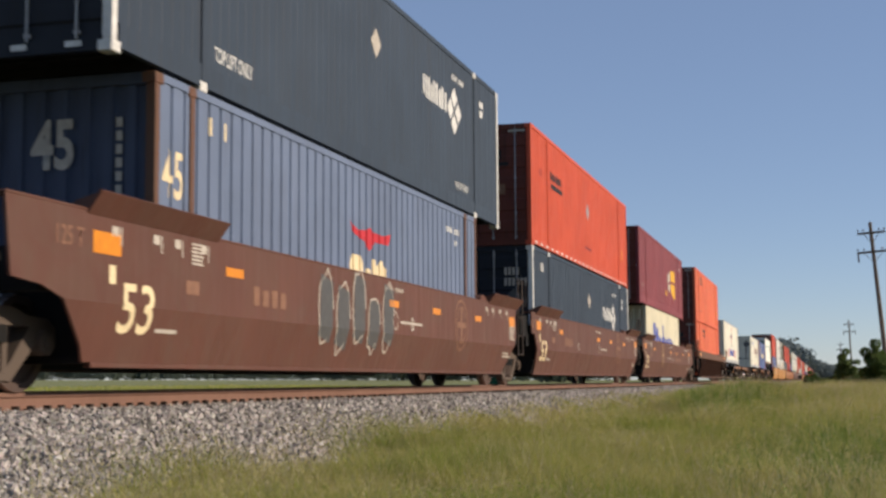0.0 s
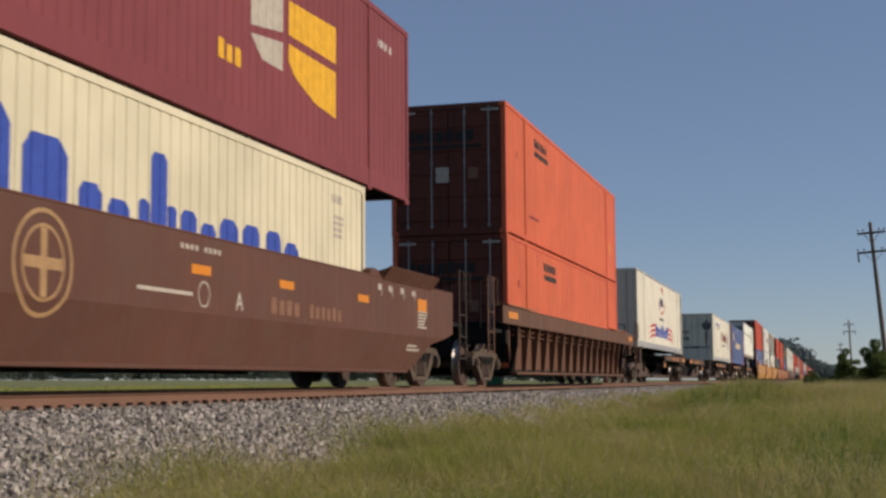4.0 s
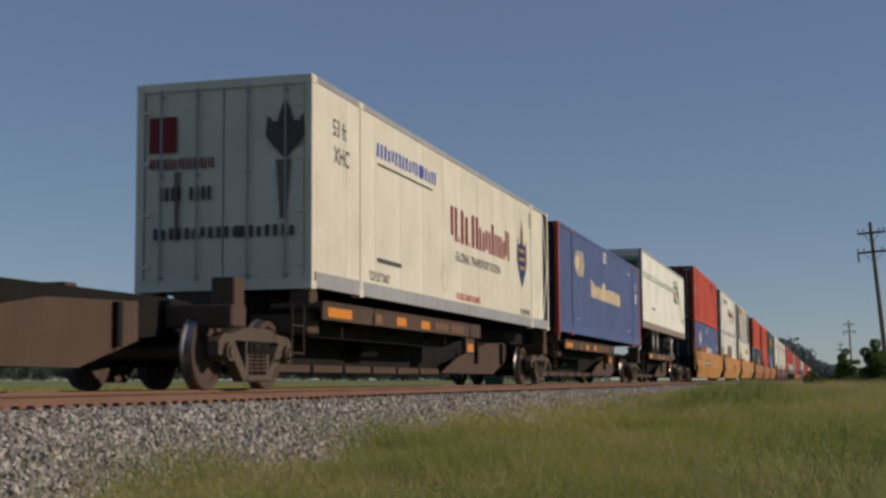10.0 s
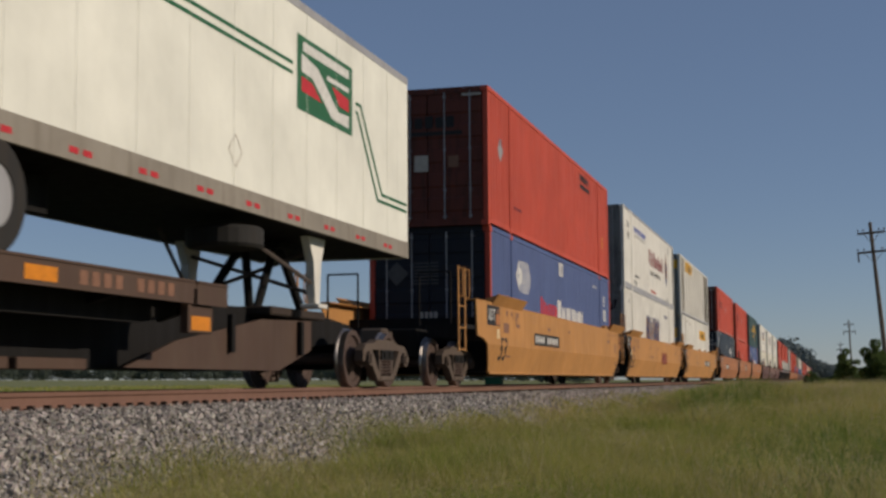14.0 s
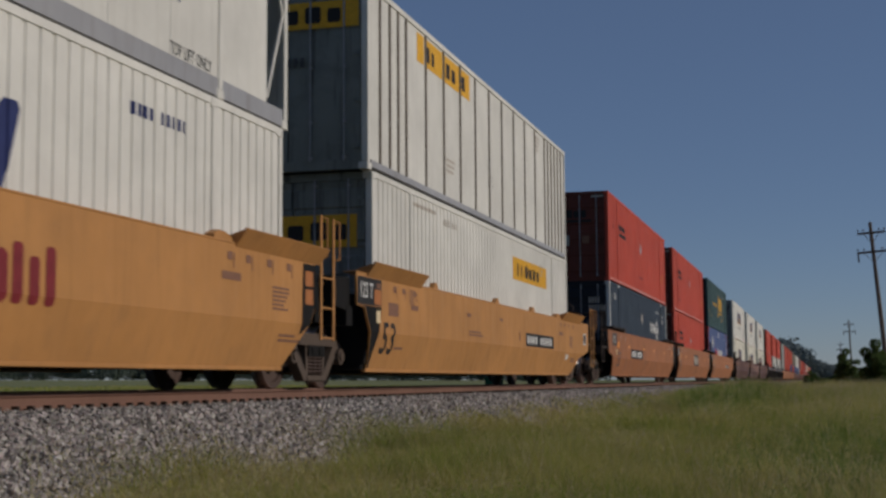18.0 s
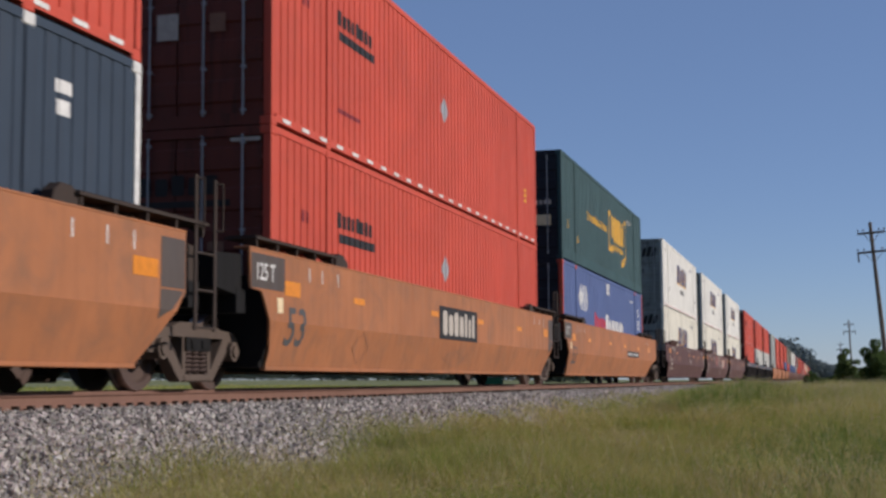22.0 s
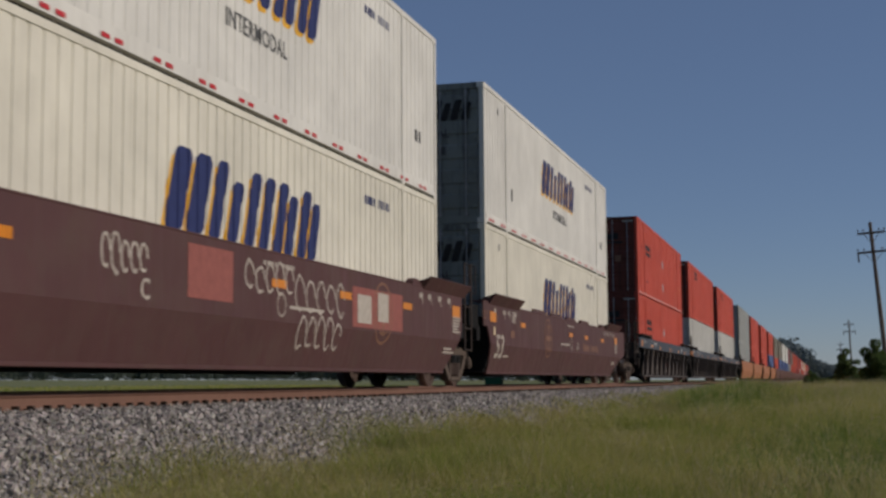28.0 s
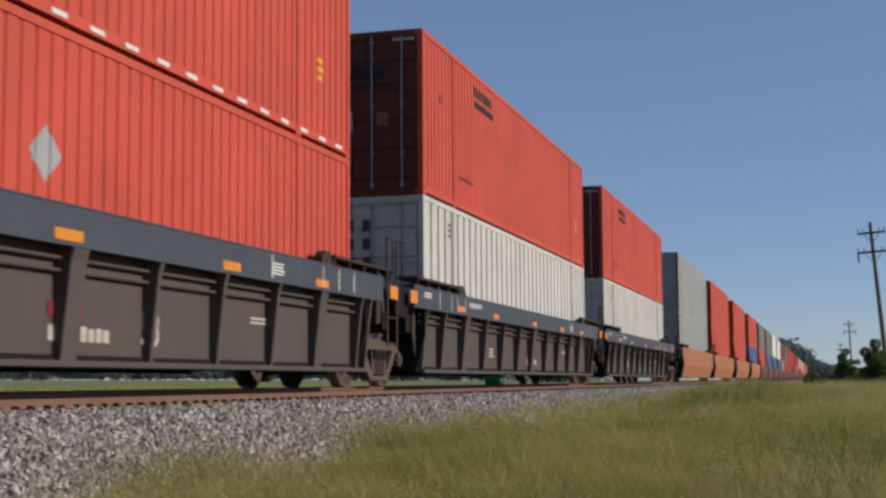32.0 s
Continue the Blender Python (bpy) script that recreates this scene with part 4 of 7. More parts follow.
def build_ground():
    bm = bmesh.new()
    xs = [-3000, -1200, -500, -220, -110, -60, -35, -20, -12, -8, -5.5, -4, -3.2, -3.0, -2.6, -2.2, -1.75, -1.45, -1.15, 0, 1.15, 1.45, 1.75, 2.2, 2.6, 3.0, 3.2] + \
         [3.2 + 0.5 * k for k in range(1, 34)] + [22, 27, 35, 50, 80, 140, 300, 700, 1500, 3000]
    ys = [-600, -200, -80, -40, -20, -10, -4] + [-4 + 0.8 * k for k in range(1, 120)] + [95, 105, 120, 150, 200, 300, 450, 700, 1100, 1800, 3200]
    grid = [[bm.verts.new((x, y, ground_height(x, y))) for x in xs] for y in ys]
    for a, b in zip(grid, grid[1:]):
        for i in range(len(xs) - 1):
            bm.faces.new((a[i], a[i + 1], b[i + 1], b[i]))
    me = mesh_of("ground", bm, SOIL, True)
    g = new("ground", me)
    return tagged(g, "meadow ground beside the railway bank", "ground", kind="structure")


def stones(name, count, area, size, seed):
    """Loose angular stones strewn over the bank, joined into one sheet of gravel."""
    r = np.random.RandomState(seed)
    base = np.array([(1, 0, 0), (-1, 0, 0), (0, 1, 0), (0, -1, 0), (0, 0, 1), (0, 0, -1)], float)
    faces = np.array([(0, 2, 4), (2, 1, 4), (1, 3, 4), (3, 0, 4), (2, 0, 5), (1, 2, 5), (3, 1, 5), (0, 3, 5)])
    x0, x1, ya, yb, near = area
    u = r.rand(count)
    ys = ya + (yb - ya) * u ** near
    xs = x0 + (x1 - x0) * r.rand(count)
    pts = np.zeros((count, 6, 3))
    s = size[0] + (size[1] - size[0]) * r.rand(count) ** 1.6
    for k in range(6):
        pts[:, k, :] = base[k] * (s * 0.5)[:, None] * r.uniform(0.6, 1.25, (count, 3)) + r.uniform(-0.2, 0.2, (count, 3)) * (s * 0.5)[:, None]
    ang = r.rand(count, 3) * math.tau
    for ax in range(3):
        i, j = [(1, 2), (2, 0), (0, 1)][ax]
        c, d = np.cos(ang[:, ax])[:, None], np.sin(ang[:, ax])[:, None]
        a, b = pts[:, :, i].copy(), pts[:, :, j].copy()
        pts[:, :, i], pts[:, :, j] = a * c - b * d, a * d + b * c
    zs = np.array([ground_height(x, y) for x, y in zip(xs, ys)])
    pts += np.stack([xs, ys, zs + 0.006 + 0.02 * r.rand(count)], 1)[:, None, :]
    me = bpy.data.meshes.new(name)
    allf = (faces[None] + (np.arange(count) * 6)[:, None, None]).reshape(-1, 3)
    me.from_pydata(pts.reshape(-1, 3).tolist(), [], allf.tolist())
    me.materials.append(STONE)
    return tagged(new(name, me), "grey crushed stone ballast on the bank", "ballast", kind="stuff")


def build_track():
    prof = [(-0.075, -0.175), (0.075, -0.175), (0.075, -0.163), (0.018, -0.145), (0.010, -0.13), (0.010, -0.05), (0.034, -0.038), (0.037, -0.012), (0.030, 0.0),
            (-0.030, 0.0), (-0.037, -0.012), (-0.034, -0.038), (-0.010, -0.05), (-0.010, -0.13), (-0.018, -0.145), (-0.075, -0.163)]
    for s in (-1, 1):
        bm = bmesh.new()
        prism(bm, [(s * 0.755 + u, v) for u, v in prof], -60, 1600, "y")
        ob = tagged(new("rail", mesh_of("rail", bm, RAIL)), "rust-brown steel rail on tie plates", "rail", kind="structure")
    bm = bmesh.new()
    bbox(bm, -1.3, 1.3, -0.115, 0.115, -0.37, -0.195, 0.015)
    tie = mesh_of("railway_tie", bm, TIE)
    bm = bmesh.new()
    for s in (-1, 1):
        box(bm, s * 0.755 - 0.13, s * 0.755 + 0.13, -0.09, 0.09, -0.195, -0.182)
        for q in (-0.1, 0.1):
            for y in (-0.05, 0.05):
                box(bm, s * 0.755 + q - 0.012, s * 0.755 + q + 0.012, y - 0.014, y + 0.014, -0.18, -0.145)
        for y in (-0.12, 0.12):
            box(bm, s * 0.755 - 0.075, s * 0.755 + 0.075, y - 0.018, y + 0.018, -0.172, -0.12)
    plates = mesh_of("tie_plate", bm, SHABBY)
    for k in range(170):
        y = 2.0 + k * 0.52
        t = tagged(new("railway_tie", tie), "dark creosoted wooden tie sunk in ballast", "railway tie", "ties under the rails", "structure")
        t.location.y = y
        p = new("tie_plate", plates)
        p.parent = t


def build_bed():
    """The ballast under the loose stones, as one bank that carries the ties."""
    bm = bmesh.new()
    prof = [(-3.2, -0.95), (-2.95, -0.84), (-2.3, -0.53), (-1.7, -0.24), (-1.45, -0.24), (-1.15, -0.212), (1.15, -0.212), (1.45, -0.24), (1.7, -0.24), (2.3, -0.53), (2.8, -0.77), (3.05, -0.90)]
    for k, (x, z) in enumerate(prof):
        prof[k] = (x, z + 0.012)
    rows = [[bm.verts.new((x, y, z)) for x, z in prof] for y in (-60, 0, 20, 60, 150, 400, 800, 1600)]
    for a, b in zip(rows, rows[1:]):
        for i in range(len(prof) - 1):
            bm.faces.new((a[i], a[i + 1], b[i + 1], b[i]))
    return tagged(new("ballast_bed", mesh_of("ballast_bed", bm, BED)), "grey crushed stone bank under the track", "ballast", kind="structure")


def bed_mat():
    m, b, link = material("packed crushed stone", 0.95)
    co = m.node_tree.nodes.new("ShaderNodeTexCoord")
    v = node(m, "ShaderNodeTexVoronoi", Scale=17.0)
    link(co.outputs["Object"], v.inputs["Vector"])
    r = m.node_tree.nodes.new("ShaderNodeValToRGB")
    r.color_ramp.elements[0].color, r.color_ramp.elements[1].color = (0.13, 0.117, 0.108, 1), (0.26, 0.235, 0.218, 1)
    link(v.outputs["Color"], r.inputs[0])
    link(r.outputs[0], b.inputs["Base Color"])
    relief = node(m, "ShaderNodeBump", Strength=1.0, Distance=0.03)
    link(v.outputs["Distance"], relief.inputs["Height"])
    link(relief.outputs[0], b.inputs["Normal"])
    return m


BED = bed_mat()


# ---- plants, poles and distance ----
def leaf_mat(name, ramp, rough=0.7, through=0.35):
    """Leaves and blades: colour by piece and by place, and light that comes through."""
    m, b, link = material(name, rough)
    geo = m.node_tree.nodes.new("ShaderNodeNewGeometry")
    n = node(m, "ShaderNodeTexNoise", Scale=0.42, Detail=5.0, Roughness=0.6)
    link(geo.outputs["Position"], n.inputs["Vector"])
    mixv = m.node_tree.nodes.new("ShaderNodeMath")
    mixv.operation = "MULTIPLY_ADD"
    mixv.inputs[1].default_value, mixv.inputs[2].default_value = 0.38, 0.02
    link(geo.outputs["Random Per Island"], mixv.inputs[0])
    add = m.node_tree.nodes.new("ShaderNodeMath")
    add.operation = "MULTIPLY_ADD"
    add.inputs[1].default_value = 1.35
    link(n.outputs["Fac"], add.inputs[0])
    link(mixv.outputs[0], add.inputs[2])
    sub = m.node_tree.nodes.new("ShaderNodeMath")
    sub.operation = "SUBTRACT"
    sub.inputs[1].default_value = 0.36
    link(add.outputs[0], sub.inputs[0])
    r = m.node_tree.nodes.new("ShaderNodeValToRGB")
    els = r.color_ramp.elements
    els[0].position, els[0].color = ramp[0][0], rgb(ramp[0][1])
    els[1].position, els[1].color = ramp[-1][0], rgb(ramp[-1][1])
    for p, c in ramp[1:-1]:
        els.new(p).color = rgb(c)
    link(sub.outputs[0], r.inputs[0])
    link(r.outputs[0], b.inputs["Base Color"])
    t = m.node_tree.nodes.new("ShaderNodeBsdfTranslucent")
    link(r.outputs[0], t.inputs["Color"])
    mix = m.node_tree.nodes.new("ShaderNodeMixShader")
    mix.inputs[0].default_value = through
    link(b.outputs[0], mix.inputs[1])
    link(t.outputs[0], mix.inputs[2])
    link(mix.outputs[0], m.node_tree.nodes["Material Output"].inputs["Surface"])
    return m


GRASS = leaf_mat("meadow grass", [(0.08, (0.125, 0.21, 0.030)), (0.36, (0.24, 0.29, 0.060)), (0.60, (0.39, 0.36, 0.112)), (0.88, (0.53, 0.46, 0.23))], 0.85, 0.5)
STRAW = leaf_mat("dry seed heads", [(0.1, (0.33, 0.28, 0.14)), (0.6, (0.46, 0.40, 0.23)), (0.9, (0.56, 0.48, 0.32))], 0.85, 0.4)
WEED = leaf_mat("rank green weeds", [(0.15, (0.085, 0.155, 0.028)), (0.6, (0.14, 0.22, 0.045)), (0.95, (0.21, 0.26, 0.07))])
LEAF = leaf_mat("shrub leaves", [(0.2, (0.06, 0.10, 0.03)), (0.6, (0.10, 0.15, 0.045)), (0.95, (0.16, 0.19, 0.07))], through=0.4)
# Distance haze is mixed into both far leaf colours, paler and bluer.
FAR_LEAF = leaf_mat("distant woods", [(0.2, (0.065, 0.085, 0.07)), (0.9, (0.10, 0.125, 0.095))], 0.9, 0.1)
RISE_LEAF = leaf_mat("far woods with haze in the colour", [(0.2, (0.115, 0.145, 0.15)), (0.9, (0.16, 0.195, 0.19))], 0.95, 0.1)
BARK = paint("grey weathered pole wood", (0.12, 0.10, 0.085), wear=0.5, rough=0.9, bump=0.5)


def thicket(x, y):
    """1 in the rank green patch beside the bank, 0 outside it."""
    u, v = (y - 38) / 15, (x - (8.3 - 0.085 * y)) / (0.7 + 0.025 * y)
    near = 1.0 - ((y - 15) / 8) ** 2 - ((x - 8.1 + 0.02 * y) / 1.2) ** 2
    return max(0.0, 1.0 - u * u - v * v, near)


def tall(x, y):
    """How high the growth stands at a place."""
    h = 0.27 + 0.15 * noise.noise((x * 0.5, y * 0.5, 2.0)) + 0.07 * noise.noise((x * 1.7, y * 1.7, 9.0))
    bank = max(0.0, min(1.0, (y - 20) / 16)) * max(0.0, min(1.0, (x - 3.0) / 2.2))
    h += 0.20 * bank + 0.20 * bank * noise.noise((x * 0.3, y * 0.22, 5.0)) + (0.16 if y > 22 else 0.04) * thicket(x, y) ** 0.5
    edge = max(0.0, min(1.0, (abs(x) - 1.75) / 1.1))
    return max(0.06, h) * (0.35 + 0.65 * edge)


def blades(name, count, ya, yb, power, width, mat, seed, lift=1.0, low=1.85, label="long meadow grass, green and straw-coloured", far=None, lean_most=0.55, within=None):
    r = np.random.RandomState(seed)
    ys = ya + (yb - ya) * r.rand(count) ** power
    xr = 8.6 + 0.055 * ys
    xs = low + (xr - low) * r.rand(count)
    if far:
        xs = far[0] - (far[0] - far[1]) * r.rand(count) ** 1.5
    clump = np.array([noise.noise((x * 1.3, y * 1.3, seed)) for x, y in zip(xs, ys)])
    ragged = np.array([noise.noise((x * 0.9, y * 0.45, 3.0)) for x, y in zip(xs, ys)])
    start = np.clip(2.15 - 0.02 * (ys - 14), 1.75, 2.25) + np.where(ys < 10.5, 0.25 * (10.5 - np.maximum(ys, 4.0)), 0.0)
    edge = np.clip((np.abs(xs) - start + 0.35 * ragged) / 0.75, 0, 1)
    keep = (r.rand(count) < (0.62 + 0.9 * clump)) & (r.rand(count) < 0.03 + 0.97 * edge ** 1.3)
    if within:
        keep &= r.rand(count) < np.array([within(x, y) for x, y in zip(xs, ys)])
    xs, ys = xs[keep], ys[keep]
    n = len(xs)
    zs = np.array([ground_height(x, y) for x, y in zip(xs, ys)])
    hs = np.array([tall(x, y) for x, y in zip(xs, ys)]) * r.uniform(0.45, 1.25, n) * lift
    a = r.rand(n) * math.tau
    lean = r.uniform(0.1, lean_most, n) * hs
    w = width * r.uniform(0.6, 1.4, n) * (0.7 + ys / 30)
    dx, dy = np.cos(a), np.sin(a)
    px, py = -dy * w / 2, dx * w / 2
    pts = np.zeros((n, 5, 3))
    for k, (t, q) in enumerate(((0, 1), (0, -1), (0.55, 0.8), (0.55, -0.8), (1.0, 0))):
        pts[:, k, 0] = xs + dx * lean * t ** 2 + px * q
        pts[:, k, 1] = ys + dy * lean * t ** 2 + py * q
        pts[:, k, 2] = zs - 0.02 + hs * t
    f = np.array([(0, 1, 3), (0, 3, 2), (2, 3, 4)])
    me = bpy.data.meshes.new(name)
    me.from_pydata(pts.reshape(-1, 3).tolist(), [], (f[None] + (np.arange(n) * 5)[:, None, None]).reshape(-1, 3).tolist())
    me.materials.append(mat)
    return tagged(new(name, me), label, "grass", kind="stuff")


def panicles(name, count, ya, yb, mat, seed, label):
    """Loose seed heads: small flakes about the upper third of thin stalks."""
    r = np.random.RandomState(seed)
    ys = ya + (yb - ya) * r.rand(count) ** 1.25
    xs = 2.2 + (6.4 + 0.055 * ys) * r.rand(count)
    keep = r.rand(count) < np.array([0.45 + 1.1 * noise.noise((x * 0.55, y * 0.3, 12.0)) for x, y in zip(xs, ys)])
    xs, ys = xs[keep], ys[keep]
    n, per = len(xs), 9
    zs = np.array([ground_height(x, y) for x, y in zip(xs, ys)])
    hs = np.array([tall(x, y) for x, y in zip(xs, ys)]) * r.uniform(0.8, 1.3, n)
    ang, lean = r.rand(n) * math.tau, r.uniform(0.1, 0.5, n) * hs
    t = 1.0 - 0.42 * r.rand(n, per)
    spread = 0.05 * (1.08 - t) / 0.4 + 0.012
    c = np.stack([xs[:, None] + np.cos(ang)[:, None] * lean[:, None] * t ** 2, ys[:, None] + np.sin(ang)[:, None] * lean[:, None] * t ** 2, zs[:, None] + hs[:, None] * t], 2)
    c += r.normal(size=(n, per, 3)) * spread[:, :, None] * 0.7
    c = c.reshape(-1, 3)
    u = r.normal(size=c.shape) + np.array((0, 0, 0.8))
    u /= np.linalg.norm(u, axis=1)[:, None]
    w = np.cross(u, r.normal(size=c.shape))
    w /= np.linalg.norm(w, axis=1)[:, None]
    size = 0.010 * r.uniform(0.6, 1.5, (len(c), 1)) * (0.8 + c[:, 1:2] / 40)
    pts = np.stack([c - u * size, c + w * size * 0.35, c + u * size, c - w * size * 0.35], 1)
    me = bpy.data.meshes.new(name)
    me.from_pydata(pts.reshape(-1, 3).tolist(), [], np.arange(len(pts) * 4).reshape(-1, 4).tolist())
    me.materials.append(mat)
    return tagged(new(name, me), label, "grass", kind="stuff")


def foliage(name, centres, leaf, per, mat, seed, parent=None):
    """Many single leaves about the given centres (x, y, z, radius)."""
    r = np.random.RandomState(seed)
    pts = []
    for x, y, z, rad in centres:
        n = int(per * rad * rad) if leaf else per
        v = r.normal(size=(n, 3))
        v /= np.linalg.norm(v, axis=1)[:, None]
        v *= (rad * (0.45 + 0.62 * r.rand(n) ** 0.6))[:, None]
        v[:, 2] *= 0.85
        c = v + np.array((x, y, z))
        s = (leaf or rad * 0.22) * r.uniform(0.6, 1.3, n)
        u = r.normal(size=(n, 3))
        u /= np.linalg.norm(u, axis=1)[:, None]
        w = np.cross(u, r.normal(size=(n, 3)))
        w /= np.linalg.norm(w, axis=1)[:, None]
        pts.append(np.stack([c - u * s[:, None], c + w * (s * 0.5)[:, None], c + u * s[:, None], c - w * (s * 0.5)[:, None]], 1))
    pts = np.concatenate(pts)
    me = bpy.data.meshes.new(name)
    me.from_pydata(pts.reshape(-1, 3).tolist(), [], np.arange(len(pts) * 4).reshape(-1, 4).tolist())
    me.materials.append(mat)
    ob = new(name, me)
    ob.parent = parent
    return ob


def shrub(x, y, h, spread, seed, label):
    r = random.Random(seed)
    z = ground_height(x, y)
    ob = thing("shrub", label, "shrub", "shrubs by the pole line", (x, y, z))
    bm = bmesh.new()
    cs = []
    for k in range(15):
        a, q = r.uniform(0, math.tau), r.uniform(0.15, 1.0)
        tip = Vector((math.cos(a) * spread * q, math.sin(a) * spread * q, h * r.uniform(0.45, 0.95) * (1.1 - 0.35 * q)))
        mid = tip * 0.5 + Vector((r.uniform(-.1, .1), r.uniform(-.1, .1), 0.12 * h))
        rod(bm, (0.05 * math.cos(a), 0.05 * math.sin(a), -0.05), mid, 0.035, 6, 0.024)
        rod(bm, mid, tip, 0.024, 6, 0.009)
        for f in (0.3, 0.5, 0.68, 0.84, 1.0):
            p = mid.lerp(tip, f * 2 - 1) if f > 0.5 else mid * (f * 2)
            cs.append((p.x + r.uniform(-.2, .2) * spread, p.y + r.uniform(-.2, .2) * spread, p.z + r.uniform(-.06, .06) * h, spread * r.uniform(0.2, 0.34) * (1.3 - 0.4 * f)))
    part("stems", bm, BARK, ob)
    foliage("crown", cs, 0.06, 4600, LEAF, seed, ob)
    return ob


def woods(name, trees, mat, seed, label, per=90):
    """Far trees: trunks and crowns of many leaf clumps, as one wood."""
    r = random.Random(seed)
    cs = []
    for x, y, h in trees:
        for k in range(6):
            a = r.uniform(0, math.tau)
            q = h * r.uniform(0.05, 0.30)
            rad = h * r.uniform(0.16, 0.27)
            cs.append((x + q * math.cos(a), y + q * math.sin(a), max(rad * 0.95, h * r.uniform(0.05, 0.78)) + ground_height(x, y) - 0.1, rad))
    ob = foliage(name, cs, None, per, mat, seed)
    return tagged(ob, label, "trees", kind="stuff")


def utility_pole(x, y, top, lean, label, arms=((0.62, 0.78), (1.72, 0.9))):
    z = ground_height(x, y)
    ob = thing("utility_pole", label, "utility pole", "pole line beside the railway", (x, y, z))
    ob.rotation_euler = (0, radians(lean), 0)
    H = top - z
    bm = bmesh.new()
    rod(bm, (0, 0, -0.4), (0, 0, H), 0.15, 12, 0.095)
    part("pole", bm, BARK, ob)
    for d, half in arms:
        bm = bmesh.new()
        bbox(bm, -half, half, -0.17, -0.06, H - d - 0.06, H - d + 0.06, 0.01)
        arm = part("crossarm", bm, BARK, ob)
        bm = bmesh.new()
        for s in (-1, 1):
            rod(bm, (s * half * 0.55, -0.17, H - d - 0.05), (0, -0.15, H - d - 0.62), 0.018, 6)
        part("brace", bm, GRIME, arm)
        for u in (-0.92, -0.55, 0.55, 0.92):
            bm = bmesh.new()
            lathe(bm, [(H - d + 0.06, 0.015), (H - d + 0.14, 0.015), (H - d + 0.15, 0.05), (H - d + 0.22, 0.04), (H - d + 0.25, 0.0)], 10, "z", (u * half, -0.115, 0))
            part("insulator", bm, GRIME, arm)
    for s in (-1, 1):
        bm = bmesh.new()
        rod(bm, (s * 0.85, -0.12, H - 1.80), (s * 0.85, -0.12, H - 2.25), 0.045, 8)
        part("hanging_insulator", bm, GRIME, ob)
    return ob


def surroundings():
    r = random.Random(11)
    blades("meadow_grass", 230000, 5.5, 22.0, 1.0, 0.0042, GRASS, 21, lean_most=1.5)
    blades("bank_grass", 170000, 20.0, 60.0, 1.3, 0.0055, GRASS, 22, lean_most=1.2)
    blades("near_grass", 45000, -8.0, 5.6, 1.0, 0.006, GRASS, 27, lean_most=1.3, far=(2.6, 15.0))
    blades("far_grass", 60000, 55.0, 150.0, 1.3, 0.012, GRASS, 23)
    blades("field_grass", 90000, 8.0, 170.0, 1.2, 0.022, GRASS, 25, 0.9, label="pale meadow grass beyond the track", far=(-3.0, -70.0))
    blades("seed_stalks", 30000, 6.0, 60.0, 1.2, 0.004, STRAW, 26, 1.3, 2.4, "dry straw-coloured seed stalks in the grass", lean_most=0.9)
    blades("fringe_grass", 90000, 6.0, 17.0, 1.0, 0.0042, STRAW, 31, 0.8, 1.9, "dry straw grass along the ballast's edge", lean_most=1.6,
           within=lambda x, y: max(0.12, 1.0 - ((x - 2.7) / 1.9) ** 2))
    panicles("seed_heads", 7000, 6.5, 55.0, STRAW, 28, "loose pale seed heads over the grass")
    panicles("green_seed_heads", 9000, 6.5, 55.0, GRASS, 29, "loose green seed heads over the grass")
    blades("green_weeds", 190000, 7.0, 56.0, 1.0, 0.009, WEED, 24, 1.1, 3.0, "rank green weeds on the bank", lean_most=1.0, within=thicket)
    shrub(8.55, 60.0, 1.85, 0.55, 31, "dark green bushy shrub by the poles")
    shrub(10.1, 59.0, 2.25, 0.85, 32, "broad dark green shrub by the poles")
    shrub(11.6, 61.0, 2.3, 1.0, 34, "dark green shrub among dry grass")
    shrub(7.38, 57.0, 0.95, 0.45, 33, "low dark shrub in dry grass")
    for x, y, h, spread, seed in ((9.3, 66.0, 0.9, 0.7, 35), (10.9, 68.0, 1.2, 0.9, 36), (9.9, 78.0, 1.1, 0.9, 37), (12.4, 72.0, 1.6, 1.1, 38), (8.4, 82.0, 0.8, 0.8, 39), (13.2, 90.0, 1.6, 1.2, 40)):
        shrub(x, y, h, spread, seed, "low green shrub in the hedge by the poles")
    blades("dry_grass", 60000, 30.0, 58.0, 1.0, 0.008, STRAW, 30, 1.0, 3.0, "patch of dry tan grass by the shrubs", lean_most=1.0, within=lambda x, y: max(0.0, 1.0 - ((x - 8.2) / 1.4) ** 2 - ((y - 45) / 14) ** 2))
    utility_pole(11.35, 81.0, 9.05, -4.3, "grey wooden utility pole leaning over")
    utility_pole(12.1, 216.0, 9.05, -1.8, "distant wooden utility pole with two crossarms")
    utility_pole(12.1, 344.0, 9.05, 0.0, "far wooden utility pole with two crossarms")
    # woods across the field, and the wooded rise where the line runs out
    trees = []
    for k in range(330):
        u = k / 329
        a = radians(8 + 44 * u)
        d = 560 + r.uniform(-25, 60)
        trees.append((-math.sin(a) * d, math.cos(a) * d, r.uniform(7, 12.5)))
    for k in range(9):
        a = radians(9.5 + r.uniform(-0.6, 0.6))
        trees.append((-math.sin(a) * 400, math.cos(a) * 400, r.uniform(8.5, 12)))
    woods("far_woods", trees, FAR_LEAF, 41, "dark line of trees across the field")
    hill = []
    for k in range(340):
        u = r.random()
        a = 2.6 - 4.0 * u
        h = 16 + 30 * max(0.0, 1.0 - abs(a - 1.5) / 2.0)
        d = 1150 + 300 * r.random()
        hill.append((-math.sin(radians(a)) * d, math.cos(radians(a)) * d, h * r.uniform(0.65, 1.0)))
